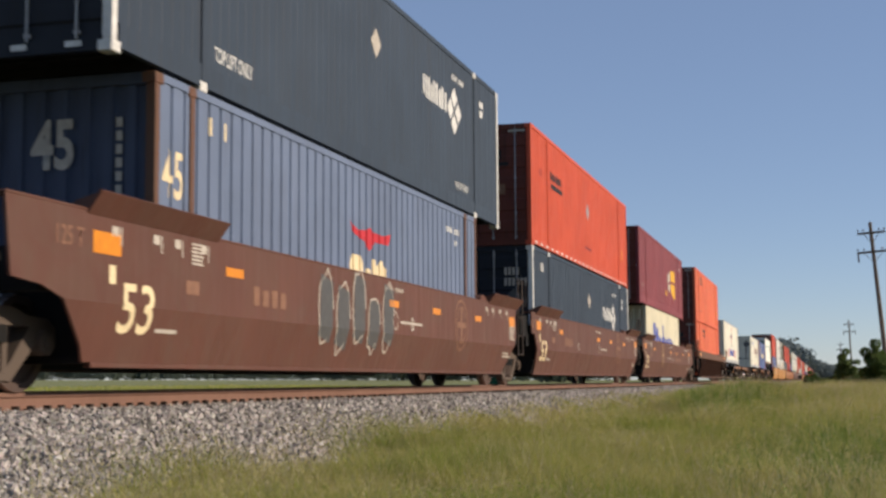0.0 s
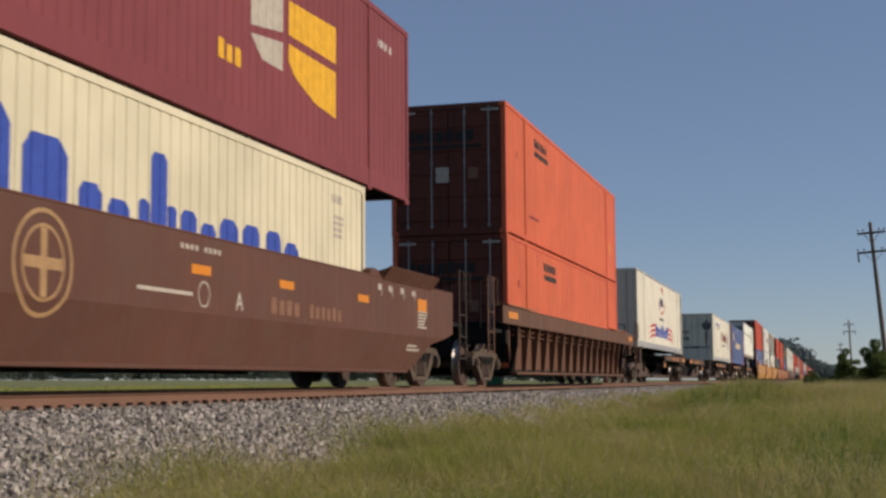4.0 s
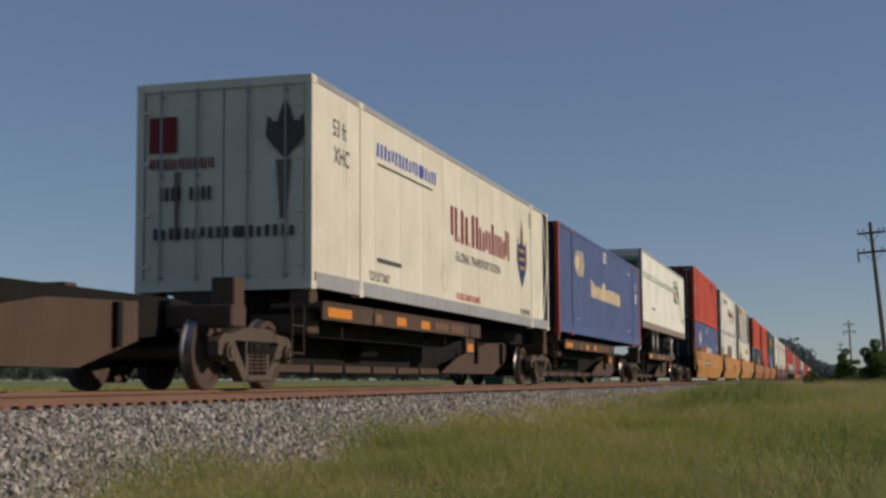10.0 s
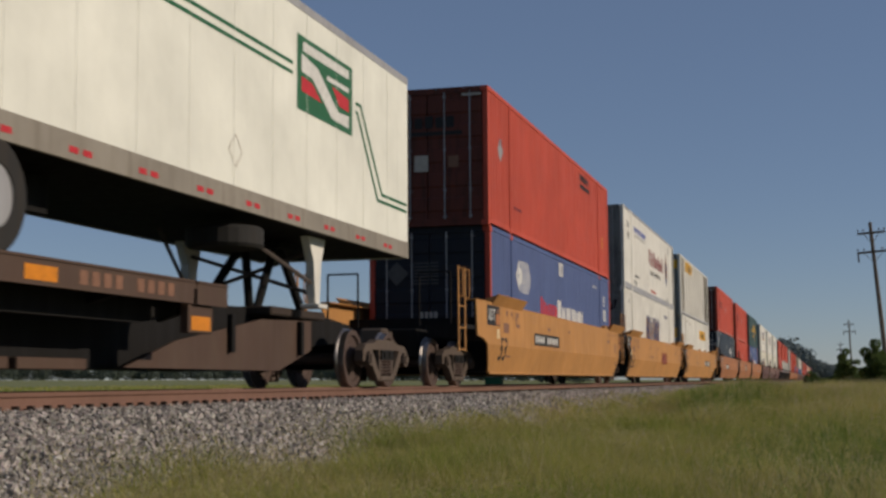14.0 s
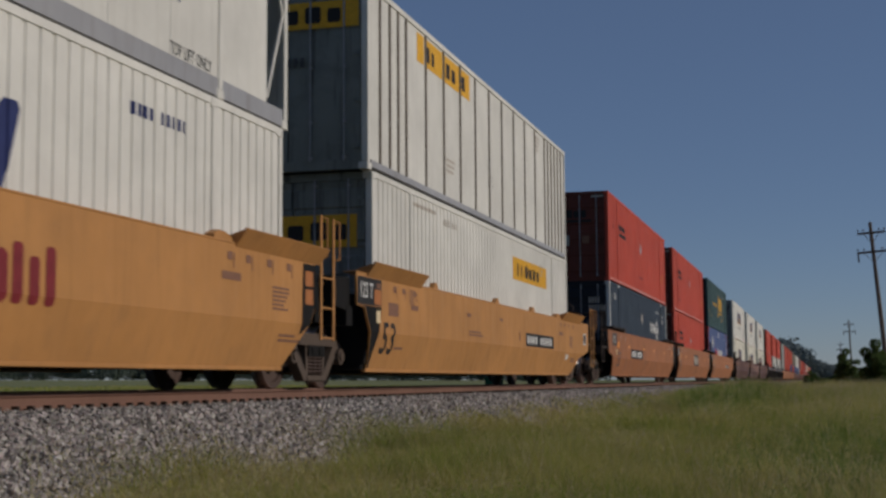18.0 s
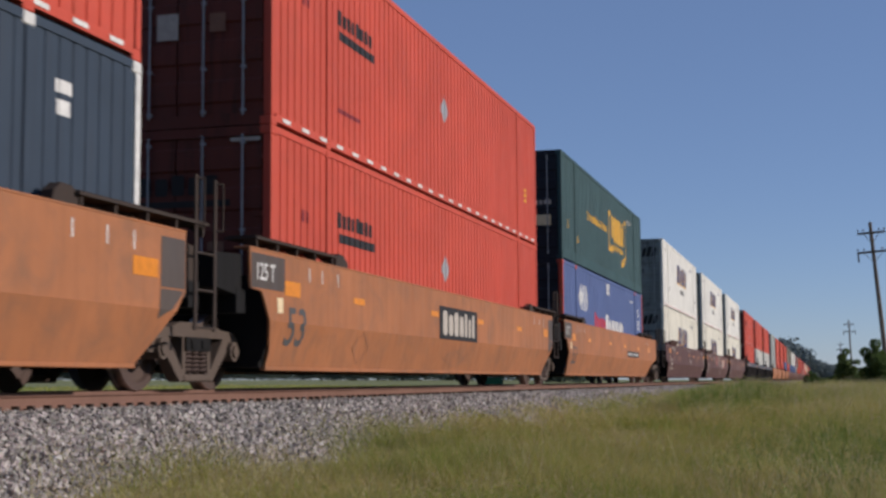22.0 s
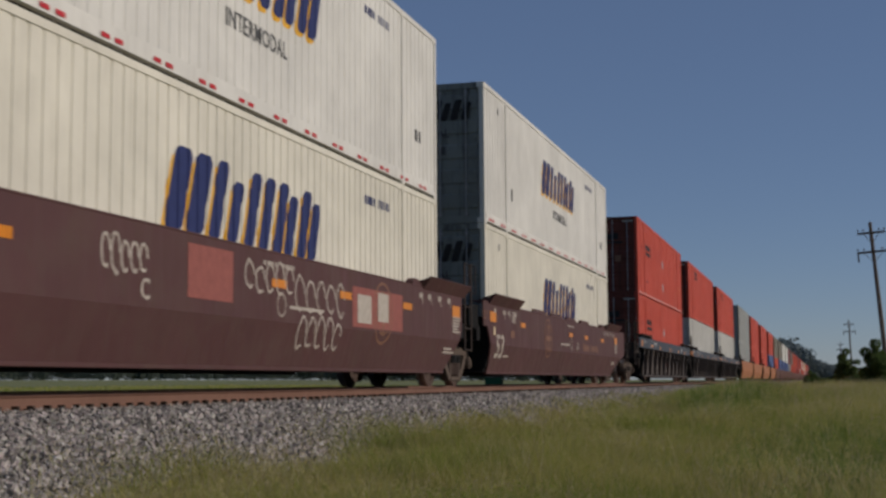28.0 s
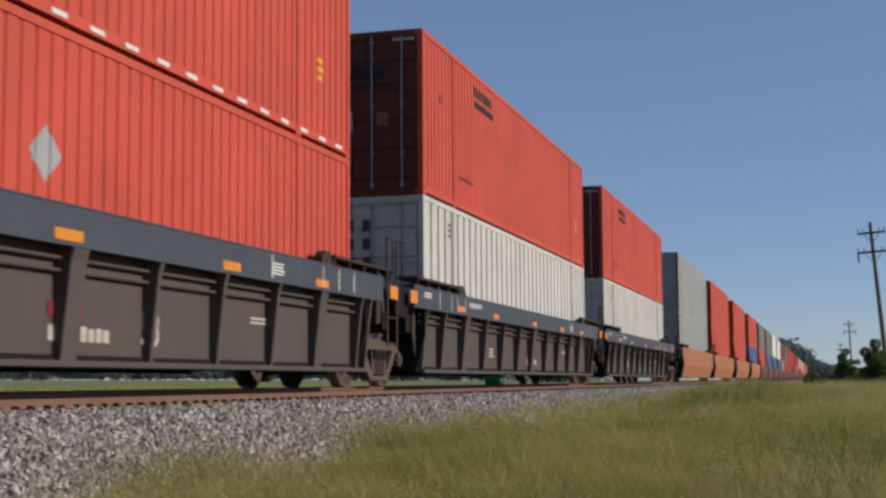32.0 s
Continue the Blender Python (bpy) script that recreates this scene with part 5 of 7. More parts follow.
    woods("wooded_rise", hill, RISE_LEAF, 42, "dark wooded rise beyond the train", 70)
    box_thing = thing("signal_cabinet", "small green trackside cabinet in the grass", "cabinet", at=(-6.1, 58.0, ground_height(-6.1, 58.0)))
    bm = bmesh.new()
    bbox(bm, -0.35, 0.35, -0.3, 0.3, -0.05, 1.02, 0.02)
    part("body", bm, M_GREEN, box_thing)
    bm = bmesh.new()
    bbox(bm, -0.38, 0.38, -0.33, 0.33, 1.02, 1.08, 0.02)
    part("lid", bm, M_GREEN, box_thing)


# ---- the train ----
LOW, HIGH = 0.36, 3.256


# ---- marks on the containers ----
def number_bars(ob, w, y, z, n, mat, h=0.10, x=HALF):
    """A fleet number, as one plain bar a character."""
    decal(ob, "fleet_number", [rect(y + k * h * 0.95, z, h * 0.55, h) for k in range(n) if k != 4], mat, x, w)


def placard(ob, w, y, z, r, mat=None, x=HALF):
    decal(ob, "placard", [[(y - r, z), (y, z - r), (y + r, z), (y, z + r)]], mat or ALLOY, x, w, "grey diamond placard holder")


def slate_marks(ob, w, low=True):
    y, z = (10.65, 1.60) if low else (10.62, 1.72)
    decal(ob, "emblem", shapes(((y, y + 0.24, "u"), (y + 0.3, y + 0.72, "w"), (y + 0.78, y + 1.12, "n"), (y + 1.17, y + 1.5, "n")), z, z + 0.40), M_WHITE, HALF, w, "white block emblem")
    c, e = y + 2.05, z + 0.12
    decal(ob, "emblem_mark", [[(c - 0.5 + dx, e + dz), (c - 0.28 + dx, e - 0.2 + dz), (c - 0.06 + dx, e + dz), (c - 0.28 + dx, e + 0.2 + dz)]
                              for dx, dz in ((0, 0), (0.28, 0.25), (0.28, -0.25), (0.56, 0))], M_WHITE, HALF, w)
    number_bars(ob, w, 12.5, 2.42, 9, M_WHITE)
    placard(ob, w, 8.05, 2.02, 0.24, M_PALE)
    number_bars(ob, None, 0.95, 2.35, 2, M_WHITE, 0.2, HALF)
    decal(ob, "lettering_bars", [rect(14.6, 2.3, 0.3, 0.12), rect(14.65, 2.1, 0.2, 0.14)], M_WHITE, HALF, w)
    for x in (-0.95, -0.3, 0.35, 0.95):
        on_end(ob, "door_tape", [rect(x - 0.16, 0.06, 0.18, 0.06)], M_WHITE)
    on_end(ob, "end_number", [rect(0.62 + k * 0.095, 2.20 - j * 0.25, 0.06, 0.18) for k in range(6) for j in range(2) if k < 4 + 2 * j], M_PALE)
    on_end(ob, "end_placard", [[(0.5, 1.55), (0.85, 1.2), (1.2, 1.55), (0.85, 1.9)]], M_DUSK)


def orange_marks(ob, w, upper, seed=0, emblem=(2.42, 1.74), dots=(8.05,)):
    y, z = emblem
    decal(ob, "emblem", blocks(y, z + 0.13, 0.22, (0.17, 0.17, 0.17, 0.17, 0.17, 0.17, 0.17, 0.17), 0.0, 0.1) + [rect(y + 0.05, z - 0.08, 1.6, 0.13)], M_BLACK, HALF, w,
          "faded black block emblem")
    for d in dots:
        placard(ob, w, d, 1.72, 0.26)
        if seed == 7:
            placard(ob, w, d, 0.75, 0.26)
    decal(ob, "lettering_bars", lines(2.4 if seed else 7.5, 0.58, 1.15, 0.12, 1, seed), M_WINE, HALF, w)
    decal(ob, "stencil_bars", lines(14.85, 0.88, 0.28, 0.36, 3, seed + 1), M_GOLD, HALF, w)
    number_bars(ob, w, 1.05, 1.80, 2, M_WINE, 0.16)
    on_end(ob, "end_emblem", blocks(-0.95, 2.05, 0.26, (0.2, 0.2, 0.2, 0.2, 0.2, 0.2, 0.2), 0.0, 0.1) + [rect(-0.95, 1.9, 1.7, 0.08)], M_BLACK)
    on_end(ob, "end_label", [rect(-0.28, 1.15, 0.30, 0.34)], M_PALE)
    on_end(ob, "end_label_small", [rect(0.45, 1.22, 0.22, 0.24)], M_GHOST)
    for sx in (-1.15, 0.75):
        on_end(ob, "door_tape", [rect(sx, 2.70, 0.4, 0.05)], M_PALE)
    if upper:
        tape(ob, 16.154, M_WHITE, 0.66, ((0.0, 0.26),), 0.085, 0.05)


def globe(ob, w, y, z, mat):
    """A diamond with a round core and wavy lines trailing from it."""
    decal(ob, "globe", [[(y, z + 0.38), (y + 0.38, z), (y + 0.38, z + 0.19), (y + 0.22, z + 0.38), (y + 0.38, z + 0.57), (y + 0.38, z + 0.76)]], mat, HALF, w, "pale half globe emblem")
    decal(ob, "globe_core", [disc(y + 0.47, z + 0.38, 0.19, 14)], mat, HALF, w)
    rows = []
    for k in range(12):
        long = 1.12 - abs(k - 5.5) * 0.045
        zz = z + 0.03 + k * 0.06
        start = y + 0.48 + (0.20 if abs(k - 5.5) < 3.2 else 0.0)
        for i in range(8):
            a, b = start + (y + 0.48 + long - start) * i / 8, start + (y + 0.48 + long - start) * (i + 1) / 8
            u, v = zz + 0.012 * math.sin(i * 2.2), zz + 0.012 * math.sin((i + 1) * 2.2)
            rows.append([(a, u), (b, v), (b, v + 0.03), (a, u + 0.03)])
    decal(ob, "globe_print", rows, mat, HALF, w)


def blue_marks(ob, w, mat, first=None, low=False):
    globe(ob, w, 2.45, 1.68, mat)
    f = first or mat
    decal(ob, "emblem", shapes(((5.15, 5.62, "n"), (5.70, 6.08, "n", 0.76), (6.14, 6.50, "u", 0.76), (6.56, 6.88, "o", 0.76), (6.94, 7.24, "n", 0.76)), 1.22, 1.75, 0.0, 0.34), f, HALF, w, "block emblem")
    decal(ob, "emblem_mark", shapes([(7.36, 7.80, "o")] + [(7.90 + k * 0.36, 8.19 + k * 0.36, "nnuuonnbw"[k], 0.76) for k in range(9)], 1.22, 1.78, 0.0, 0.36), mat, HALF, w, "block emblem")
    for y, z in ((7.62, 2.42), (14.85, 1.55)):
        decal(ob, "sign_plate", [rect(y, z, 0.52, 0.34)], M_WHITE, HALF, w)
        writing(ob, "10", M_NAVY, HALF + 0.004, y + 0.1, z + 0.07, 0.2, 1.0, w)
    writing(ob, "53", M_WHITE, HALF, 14.85, 2.02, 0.28, 1.0, w)
    number_bars(ob, w, 12.95, 2.45, 9, M_WHITE, 0.08)
    decal(ob, "stencil_bars", [rect(2.8, 0.45, 0.2, 0.05), rect(12.9, 0.45, 0.2, 0.05)], M_WHITE, HALF, w)
    on_end(ob, "end_globe", [[(-0.95, 1.95), (-0.7, 1.7), (-0.45, 1.95), (-0.7, 2.2)]] + [rect(-0.4, 1.72 + k * 0.07, 0.6, 0.03) for k in range(7)], M_DUSK)
    on_end(ob, "end_number", [rect(-0.2 + k * 0.10, 0.95, 0.07, 0.2) for k in range(4)] + [rect(-0.5 + k * 0.10, 0.65, 0.07, 0.2) for k in range(7)], M_PALE)


def stack_marks(ob, w, y=5.83, upper=False, seed=0):
    """A large slanted navy word drawn as blocks with an amber edge."""
    z, h = (1.40, 0.86) if upper else (1.30, 0.92)
    word = [(y + a, y + b, k) for a, b, k in ((0.03, 0.95, "o"), (1.08, 2.33, "w"), (2.46, 2.76, "b"), (2.90, 3.55, "n"), (3.68, 4.36, "n"))]
    polys = shapes(word, z, z + h, 0.30, 0.385)
    decal(ob, "emblem_edge", [[(p - 0.08, q - 0.07) for p, q in poly] for poly in polys], M_GOLD, HALF - 0.002, w, "amber edge of the emblem")
    decal(ob, "emblem", polys, M_NAVY, HALF, w, "slanted navy block emblem")
    number_bars(ob, w, 12.3, 2.36, 10, M_NAVY, 0.13)
    number_bars(ob, w, 1.25, 2.44, 1, M_DUSK, 0.14)
    if upper:
        writing(ob, "INTERMODAL", M_DUSK, HALF, 7.35, 0.92, 0.22, 0.95, w)
        tape(ob, 16.154, M_RED, 1.05, ((0.0, 0.16), (0.26, 0.42)), 0.085, 0.05)
        number_bars(ob, w, 2.5, 0.75, 1, M_DUSK, 0.28)
        number_bars(ob, w, 14.9, 0.85, 2, M_DUSK, 0.2)
    on_end(ob, "end_emblem", shapes(((-1.15, -0.75, "o"), (-0.68, -0.1, "w"), (-0.04, 0.1, "b"), (0.18, 0.52, "n"), (0.58, 0.95, "n")), 2.13, 2.55, 0.28, 0.34), M_BLACK)
    on_end(ob, "end_lettering", None, M_DUSK, 0.0, letters("INTERMODAL", 0.17, -1.0, 1.78, 1.05))
    on_end(ob, "end_number", [rect(-0.45 + k * 0.14, 1.42, 0.09, 0.18) for k in range(7) if k != 3], M_DUSK)


def crest(ob, y, z, w, h, x, end=False):
    shield = [(y + 0.15 * w, z + 0.62 * h), (y + 0.15 * w, z + 0.25 * h), (y + 0.5 * w, z), (y + 0.85 * w, z + 0.25 * h), (y + 0.85 * w, z + 0.62 * h)]
    crown = [(y + 0.3 * w, z + 0.62 * h), (y + 0.38 * w, z + 0.82 * h), (y + 0.5 * w, z + h), (y + 0.62 * w, z + 0.82 * h), (y + 0.7 * w, z + 0.62 * h)]
    wings = [[(y, z + 0.4 * h), (y + 0.14 * w, z + 0.25 * h), (y + 0.14 * w, z + 0.66 * h), (y + 0.05 * w, z + 0.72 * h)],
             [(y + w, z + 0.4 * h), (y + 0.86 * w, z + 0.25 * h), (y + 0.86 * w, z + 0.66 * h), (y + 0.95 * w, z + 0.72 * h)]]
    bands = [rect(y + 0.26 * w, z + (0.27 + 0.12 * k) * h, 0.48 * w, 0.05 * h) for k in range(3)]
    if end:
        on_end(ob, "end_crest", [shield, crown] + wings, M_DUSK, 0.0, None, "weathered dark crest")
        return
    decal(ob, "crest", [shield], M_NAVY, x, None, "navy crest with golden bands")
    decal(ob, "crest_crown", [crown], M_GHOST, x)
    decal(ob, "crest_wings", wings, M_GHOST, x)
    decal(ob, "crest_bands", bands, M_OCHRE, x + 0.003)


def cool_marks(ob, deck):
    x = HALF - 0.008
    decal(ob, "emblem", shapes(((7.02, 7.50, "u"), (7.58, 7.66, "b", 0.14), (7.74, 8.28, "n"), (8.36, 8.44, "b", 0.14), (8.56, 9.10, "o"), (9.17, 9.62, "n", 0.72), (9.69, 10.12, "u", 0.72), (10.20, 10.42, "b"), (10.50, 10.92, "o", 0.72), (10.98, 11.40, "n", 0.72), (11.46, 11.84, "u")), 1.35, 1.99, 0.0, 0.33), M_WINE, x, None, "wine red blackletter-like emblem blocks")
    writing(ob, "GLOBAL TRANSPORTATION", M_DUSK, x, 7.35, 1.00, 0.175, 1.13)
    crest(ob, 12.58, 0.84, 1.08, 1.60, x)
    writing(ob, "HI-CUBE CHASSIS REQUIRED", M_RED, x, 7.40, 0.29, 0.125, 0.80)
    writing(ob, "53 ft", M_DUSK, x, 0.80, 2.20, 0.24, 0.9)
    writing(ob, "XHC", M_DUSK, x, 0.85, 1.82, 0.24, 0.9)
    decal(ob, "blue_emblem", shapes([(2.74 + k * 0.375, 3.03 + k * 0.375, "onuonubno"[k]) for k in range(9)], 2.20, 2.43, 0.1), M_BLUE, x, None, "blue block emblem")
    decal(ob, "small_print", lines(2.8, 2.06, 3.2, 0.07, 1) + lines(2.76, 0.55, 1.7, 0.13, 1, 3) + lines(13.9, 2.3, 0.5, 0.35, 5, 4), M_DUSK, x)
    writing(ob, "TOP LIFT ONLY", M_DUSK, x, 2.39, 0.29, 0.14, 0.72)
    writing(ob, "TOP LIFT ONLY", M_DUSK, x, 12.93, 0.26, 0.14, 0.72)
    decal(ob, "placard", ring(6.60, 0.62, 0.27, 0.02, 4), M_PALE, x)
    if deck:
        crest(ob, 0.63, 1.75, 0.57, 0.84, 0, True)
        on_end(ob, "end_sign", [rect(-1.1, 1.92, 0.42, 0.5)], M_WINE, 0.0, None, "wine red notice square")
        on_end(ob, "end_emblem", shapes([(-1.09 + k * 0.11, -1.01 + k * 0.11, "unonuonnu"[k]) for k in range(9)], 1.68, 1.84), M_WINE)
        on_end(ob, "end_number", [rect(-0.94 + k * 0.09, 1.25, 0.055, 0.19) for k in range(9) if k != 4], M_DUSK)
        on_end(ob, "end_blocks", shapes([(-1.02 + k * 0.235, -0.84 + k * 0.235, "nonuobnon"[k]) for k in range(9)], 0.72, 0.88), M_DUSK)
        on_end(ob, "end_streak", [[(-0.72, 1.65), (-0.62, 1.65), (-0.65, 0.7), (-0.70, 0.7)], [(0.78, 1.75), (1.0, 1.75), (0.92, 0.95), (0.84, 0.95)]], M_STAIN, 0.0, None, "brown rain streaks")


def reefer_tail(ob, length=16.154, H=2.896):
    """The open frame at the far end of an insulated container, with its brace."""
    bm = bmesh.new()
    y0, y1 = length - 0.62, length - 0.12
    pipe(bm, [(HALF - 0.03, y0, 0.3), (HALF - 0.03, y1, H * 0.5), (HALF - 0.03, y0, H - 0.15)], 0.028)
    part("tail_brace", bm, WHITE, ob)
    bm = bmesh.new()
    box(bm, -1.1, 1.1, y0 + 0.05, y0 + 0.09, 0.25, H - 0.1)
    part("cooling_unit", bm, BLACKENED, ob, "dark cooling unit in the end frame")


def sweeps(ob, y, z, side, x):
    out = []
    for k in range(3):
        n, pts = 10, []
        for i in range(n):
            def at(u, k=k):
                dy = 2.42 * u
                dz = 0.195 * k - 0.30 * u * u + 0.12 * u
                return (y + side * dy, z + dz)
            a, b = at(i / n), at((i + 1) / n)
            t0, t1 = 0.125 * (1 - 0.92 * (i / n) ** 1.5), 0.125 * (1 - 0.92 * ((i + 1) / n) ** 1.5)
            out.append([a, b, (b[0], b[1] + t1), (a[0], a[1] + t0)])
    for k in range(3):
        decal(ob, "red_sweep", out[10 * k:10 * k + 10], M_RED, x, None, "curved red sweep")


# ---- marks on the cars ----
def gauge_marks(car, P, mat, dusk=False):
    """Loading marks and small print that most well cars carry."""
    out = []
    for y in (1.55, 2.35, 2.80, 3.40, P - 3.6, P - 3.1, P - 2.5, P - 1.9):
        out += [rect(y, 1.34, 0.025, 0.17), rect(y - 0.16, 1.42, 0.13, 0.09)]
    on_car(car, "loading_stencil", out, mat)
    on_car(car, "small_print", lines(3.02, 1.28, 0.28, 0.24, 6, 5) + lines(P - (2.5 if dusk else 1.75), 0.92, 0.55, 0.3, 6, 6) + lines(2.35, 0.55, 0.6, 0.07, 1, 7) + lines(P - 2.2, 0.55, 0.7, 0.12, 2, 8)
           , mat)


def reflectors(car, places, h=0.10, w=0.46, flush=0.0):
    for y, z in places:
        on_car(car, "reflector", [rect(y, z, w, h)], M_REFLEX, "amber reflector strip", flush)


def big_digits(car, y, z, size, mat, text="53", squeeze=0.85, flush=0.0):
    car_text(car, text, mat, y, z, size, squeeze, flush)


def round_emblem(car, y, z=1.1, mat=None):
    mat = mat or M_GHOST
    on_car(car, "round_emblem", ring(y, z, 0.46, 0.04, 28) + ring(y, z, 0.33, 0.03, 24) + [rect(y - 0.05, z - 0.29, 0.1, 0.58), rect(y - 0.29, z - 0.05, 0.24, 0.1), rect(y + 0.05, z - 0.05, 0.24, 0.1)],
           mat, "worn round cross emblem")


def brown_marks(car, P, kind, plum=False):
    gauge_marks(car, P, M_PALE)
    reflectors(car, ((1.06, 1.24), (P - 1.75, 1.2)), 0.2, 0.50)
    reflectors(car, ((3.86, 1.23), (9.65, 1.20), (12.0, 1.20), (14.85, 1.20)))
    big_digits(car, 1.56, 0.55, 0.46, M_PALE if plum else M_CREAM, squeeze=1.1)
    on_car(car, "yellow_tag", [rect(1.35, 0.98, 0.12, 0.17)], M_CREAM)
    on_car(car, "faded_patch", [rect(2.9, 0.98, 0.3, 0.14)], M_GHOST)
    round_emblem(car, 13.85 if kind != "tail" else 6.9, 1.08, M_OCHRE if kind == "tail" and not plum else M_GHOST)
    on_car(car, "fleet_number", [rect(9.4 + k * 0.11, 1.44, 0.065, 0.055) for k in range(9) if k != 4], M_PALE)
    on_car(car, "small_ring", ring(9.95, 1.0, 0.14, 0.02), M_PALE)
    on_car(car, "stencil_bars", lines(8.5 if kind == "tail" else 10.2, 0.95, 1.25, 0.07, 1), M_PALE)
    car_text(car, {"head": "B", "mid": "C", "tail": "A"}[kind], M_PALE, 6.45 if kind == "mid" else 10.75, 0.88, 0.2)
    car_text(car, "125 T", M_GHOST, 0.42, 1.27, 0.17, 0.85)
    if plum and kind == "mid":
        return
    if kind == "tail":
        on_car(car, "fleet_name_print", blocks(11.75, 0.88, 0.2, (0.2,) * 4, 0, 0.2) + blocks(13.0, 0.88, 0.18, (0.15,) * 6, 0, 0.3), M_GHOST)
    else:
        on_car(car, "fleet_name_print", blocks(4.6, 0.95, 0.22, (0.2,) * 4, 0, 0.3), M_GHOST)


def spray_tag(car, y, z, w, h, seed, fill=True):
    """Sprayed paint: loose strokes round dark fillings, no letters."""
    r = random.Random(seed)
    strokes, dark = [], []
    n = 5
    for k in range(n):
        u = y + w * (k + 0.15) / n
        ww, hh = w / n * 0.72, h * r.uniform(0.72, 1.0)
        zz = z + r.uniform(0, h * 0.12)
        if fill:
            dark.append([(u, zz + 0.1), (u + ww, zz), (u + ww * 1.05, zz + hh * 0.9), (u + ww * 0.1, zz + hh)])
        loop = [(u + ww * 0.5 + ww * 0.58 * math.cos(a), zz + hh * 0.5 + hh * 0.56 * math.sin(a) * r.uniform(0.8, 1.1)) for a in [i * math.tau / 14 for i in range(13)]]
        for a, b in zip(loop, loop[1:]):
            d = Vector((b[0] - a[0], b[1] - a[1])).normalized() * 0.016
            strokes.append([(a[0] - d.y, a[1] + d.x), (a[0] + d.y, a[1] - d.x), (b[0] + d.y, b[1] - d.x), (b[0] - d.y, b[1] + d.x)])
    if dark:
        for poly in dark:
            on_car(car, "sprayed_filling", [poly], M_DUSK, "dark sprayed filling")
    on_car(car, "sprayed_strokes", strokes, M_PALE, "pale sprayed strokes")


def yellow_marks(car, P, shared_ends=(True, True)):
    gauge_marks(car, P, M_GHOST, True)
    for y, z, pw, ph in ((1.95, 1.06, 0.5, 0.2), (3.1, 1.2, 0.4, 0.08), (6.6, 1.25, 0.3, 0.07), (9.2, 1.28, 0.3, 0.06), (P - 3.9, 1.2, 0.5, 0.09)):
        on_car(car, "brown_patch", [rect(y, z, pw, ph)], M_GHOST)
    big_digits(car, 1.66, 0.50, 0.46, M_BLACK, squeeze=1.05)
    on_car(car, "end_label", [rect(0.54, 1.17, 1.07, 0.39)], M_BLACK, "black end panel")
    on_car(car, "yellow_tag", [rect(1.37, 0.93, 0.17, 0.18)], M_CREAM).location.x = 0.004
    on_car(car, "rust_square", [rect(1.28, 1.19, 0.30, 0.22)], M_RUST).location.x = 0.003
    if shared_ends[0]:
        on_car(car, "dark_nose", [[(0.55, 1.16), (0.87, 1.14), (1.12, 0.80), (1.31, 0.45), (1.31, 0.28), (1.37, 0.28), (1.46, 0.62), (1.60, 1.16)]], BLACKENED, "blackened end of the side")
    if shared_ends[1]:
        on_car(car, "dark_tail", [[(P - 1.52, 1.56), (P - 1.11, 1.56), (P - 1.11, 1.01), (P - 1.30, 0.79), (P - 1.56, 0.66)]], BLACKENED, "blackened end of the side")
        for z in (1.05, 1.28):
            on_car(car, "rust_square", [rect(P - 1.45, z, 0.26, 0.19)], M_RUST).location.x = 0.003
    car_text(car, "125 T", M_WHITE, 0.62, 1.27, 0.22, 0.80).location.x = 0.003
    on_car(car, "stencil_bars", lines(6.7, 0.9, 1.3, 0.12, 2, 3), M_GHOST)


def plate_marks(car, y, z, n=10, w=3.0, h=0.3, mat=None):
    on_car(car, "number_board", [rect(y, z, w, h)], M_BLACK, "black number board")
    o = on_car(car, "fleet_number", [rect(y + 0.14 + k * (w - 0.3) / n, z + 0.06, (w - 0.3) / n * 0.62, h - 0.12) for k in range(n) if k != 4], mat or M_WHITE)
    o.location.x = 0.003


def amber_marks(car, P, shared_tail=True):
    on_car(car, "loading_stencil", [rect(y, 1.34, 0.028, 0.17) for y in (2.35, 2.8, 3.4, P - 3.3, P - 2.7, P - 2.2)], M_WHITE)
    reflectors(car, ((1.55, 1.12), (P - 2.2, 1.1)), 0.18, 0.50)
    reflectors(car, ((4.05, 1.15), (7.9, 1.16), (11.05, 1.15), (14.45, 1.14)), 0.09)
    big_digits(car, 1.62, 0.53, 0.46, M_DUSK, squeeze=1.05)
    on_car(car, "weld_patch", ring(4.5, 0.55, 0.22, 0.012, 4, 1.6) + ring(9.6, 0.48, 0.15, 0.012, 4, 5.0), M_GHOST)
    on_car(car, "end_label", [rect(0.54, 1.16, 1.0, 0.40)], GRIME, "dark grey end panel")
    car_text(car, "125 T", M_WHITE, 0.66, 1.26, 0.2, 0.85).location.x = 0.003
    on_car(car, "yellow_tag", [rect(1.32, 0.90, 0.17, 0.18)], M_CREAM)
    if not shared_tail:
        return
    on_car(car, "rear_label", [rect(P - 1.64, 1.02, 0.52, 0.5)], GRIME, "dark grey end panel")
    on_car(car, "rear_label_low", [[(P - 1.66, 0.70), (P - 1.36, 0.82), (P - 1.14, 1.0), (P - 1.64, 1.0)]], GRIME)


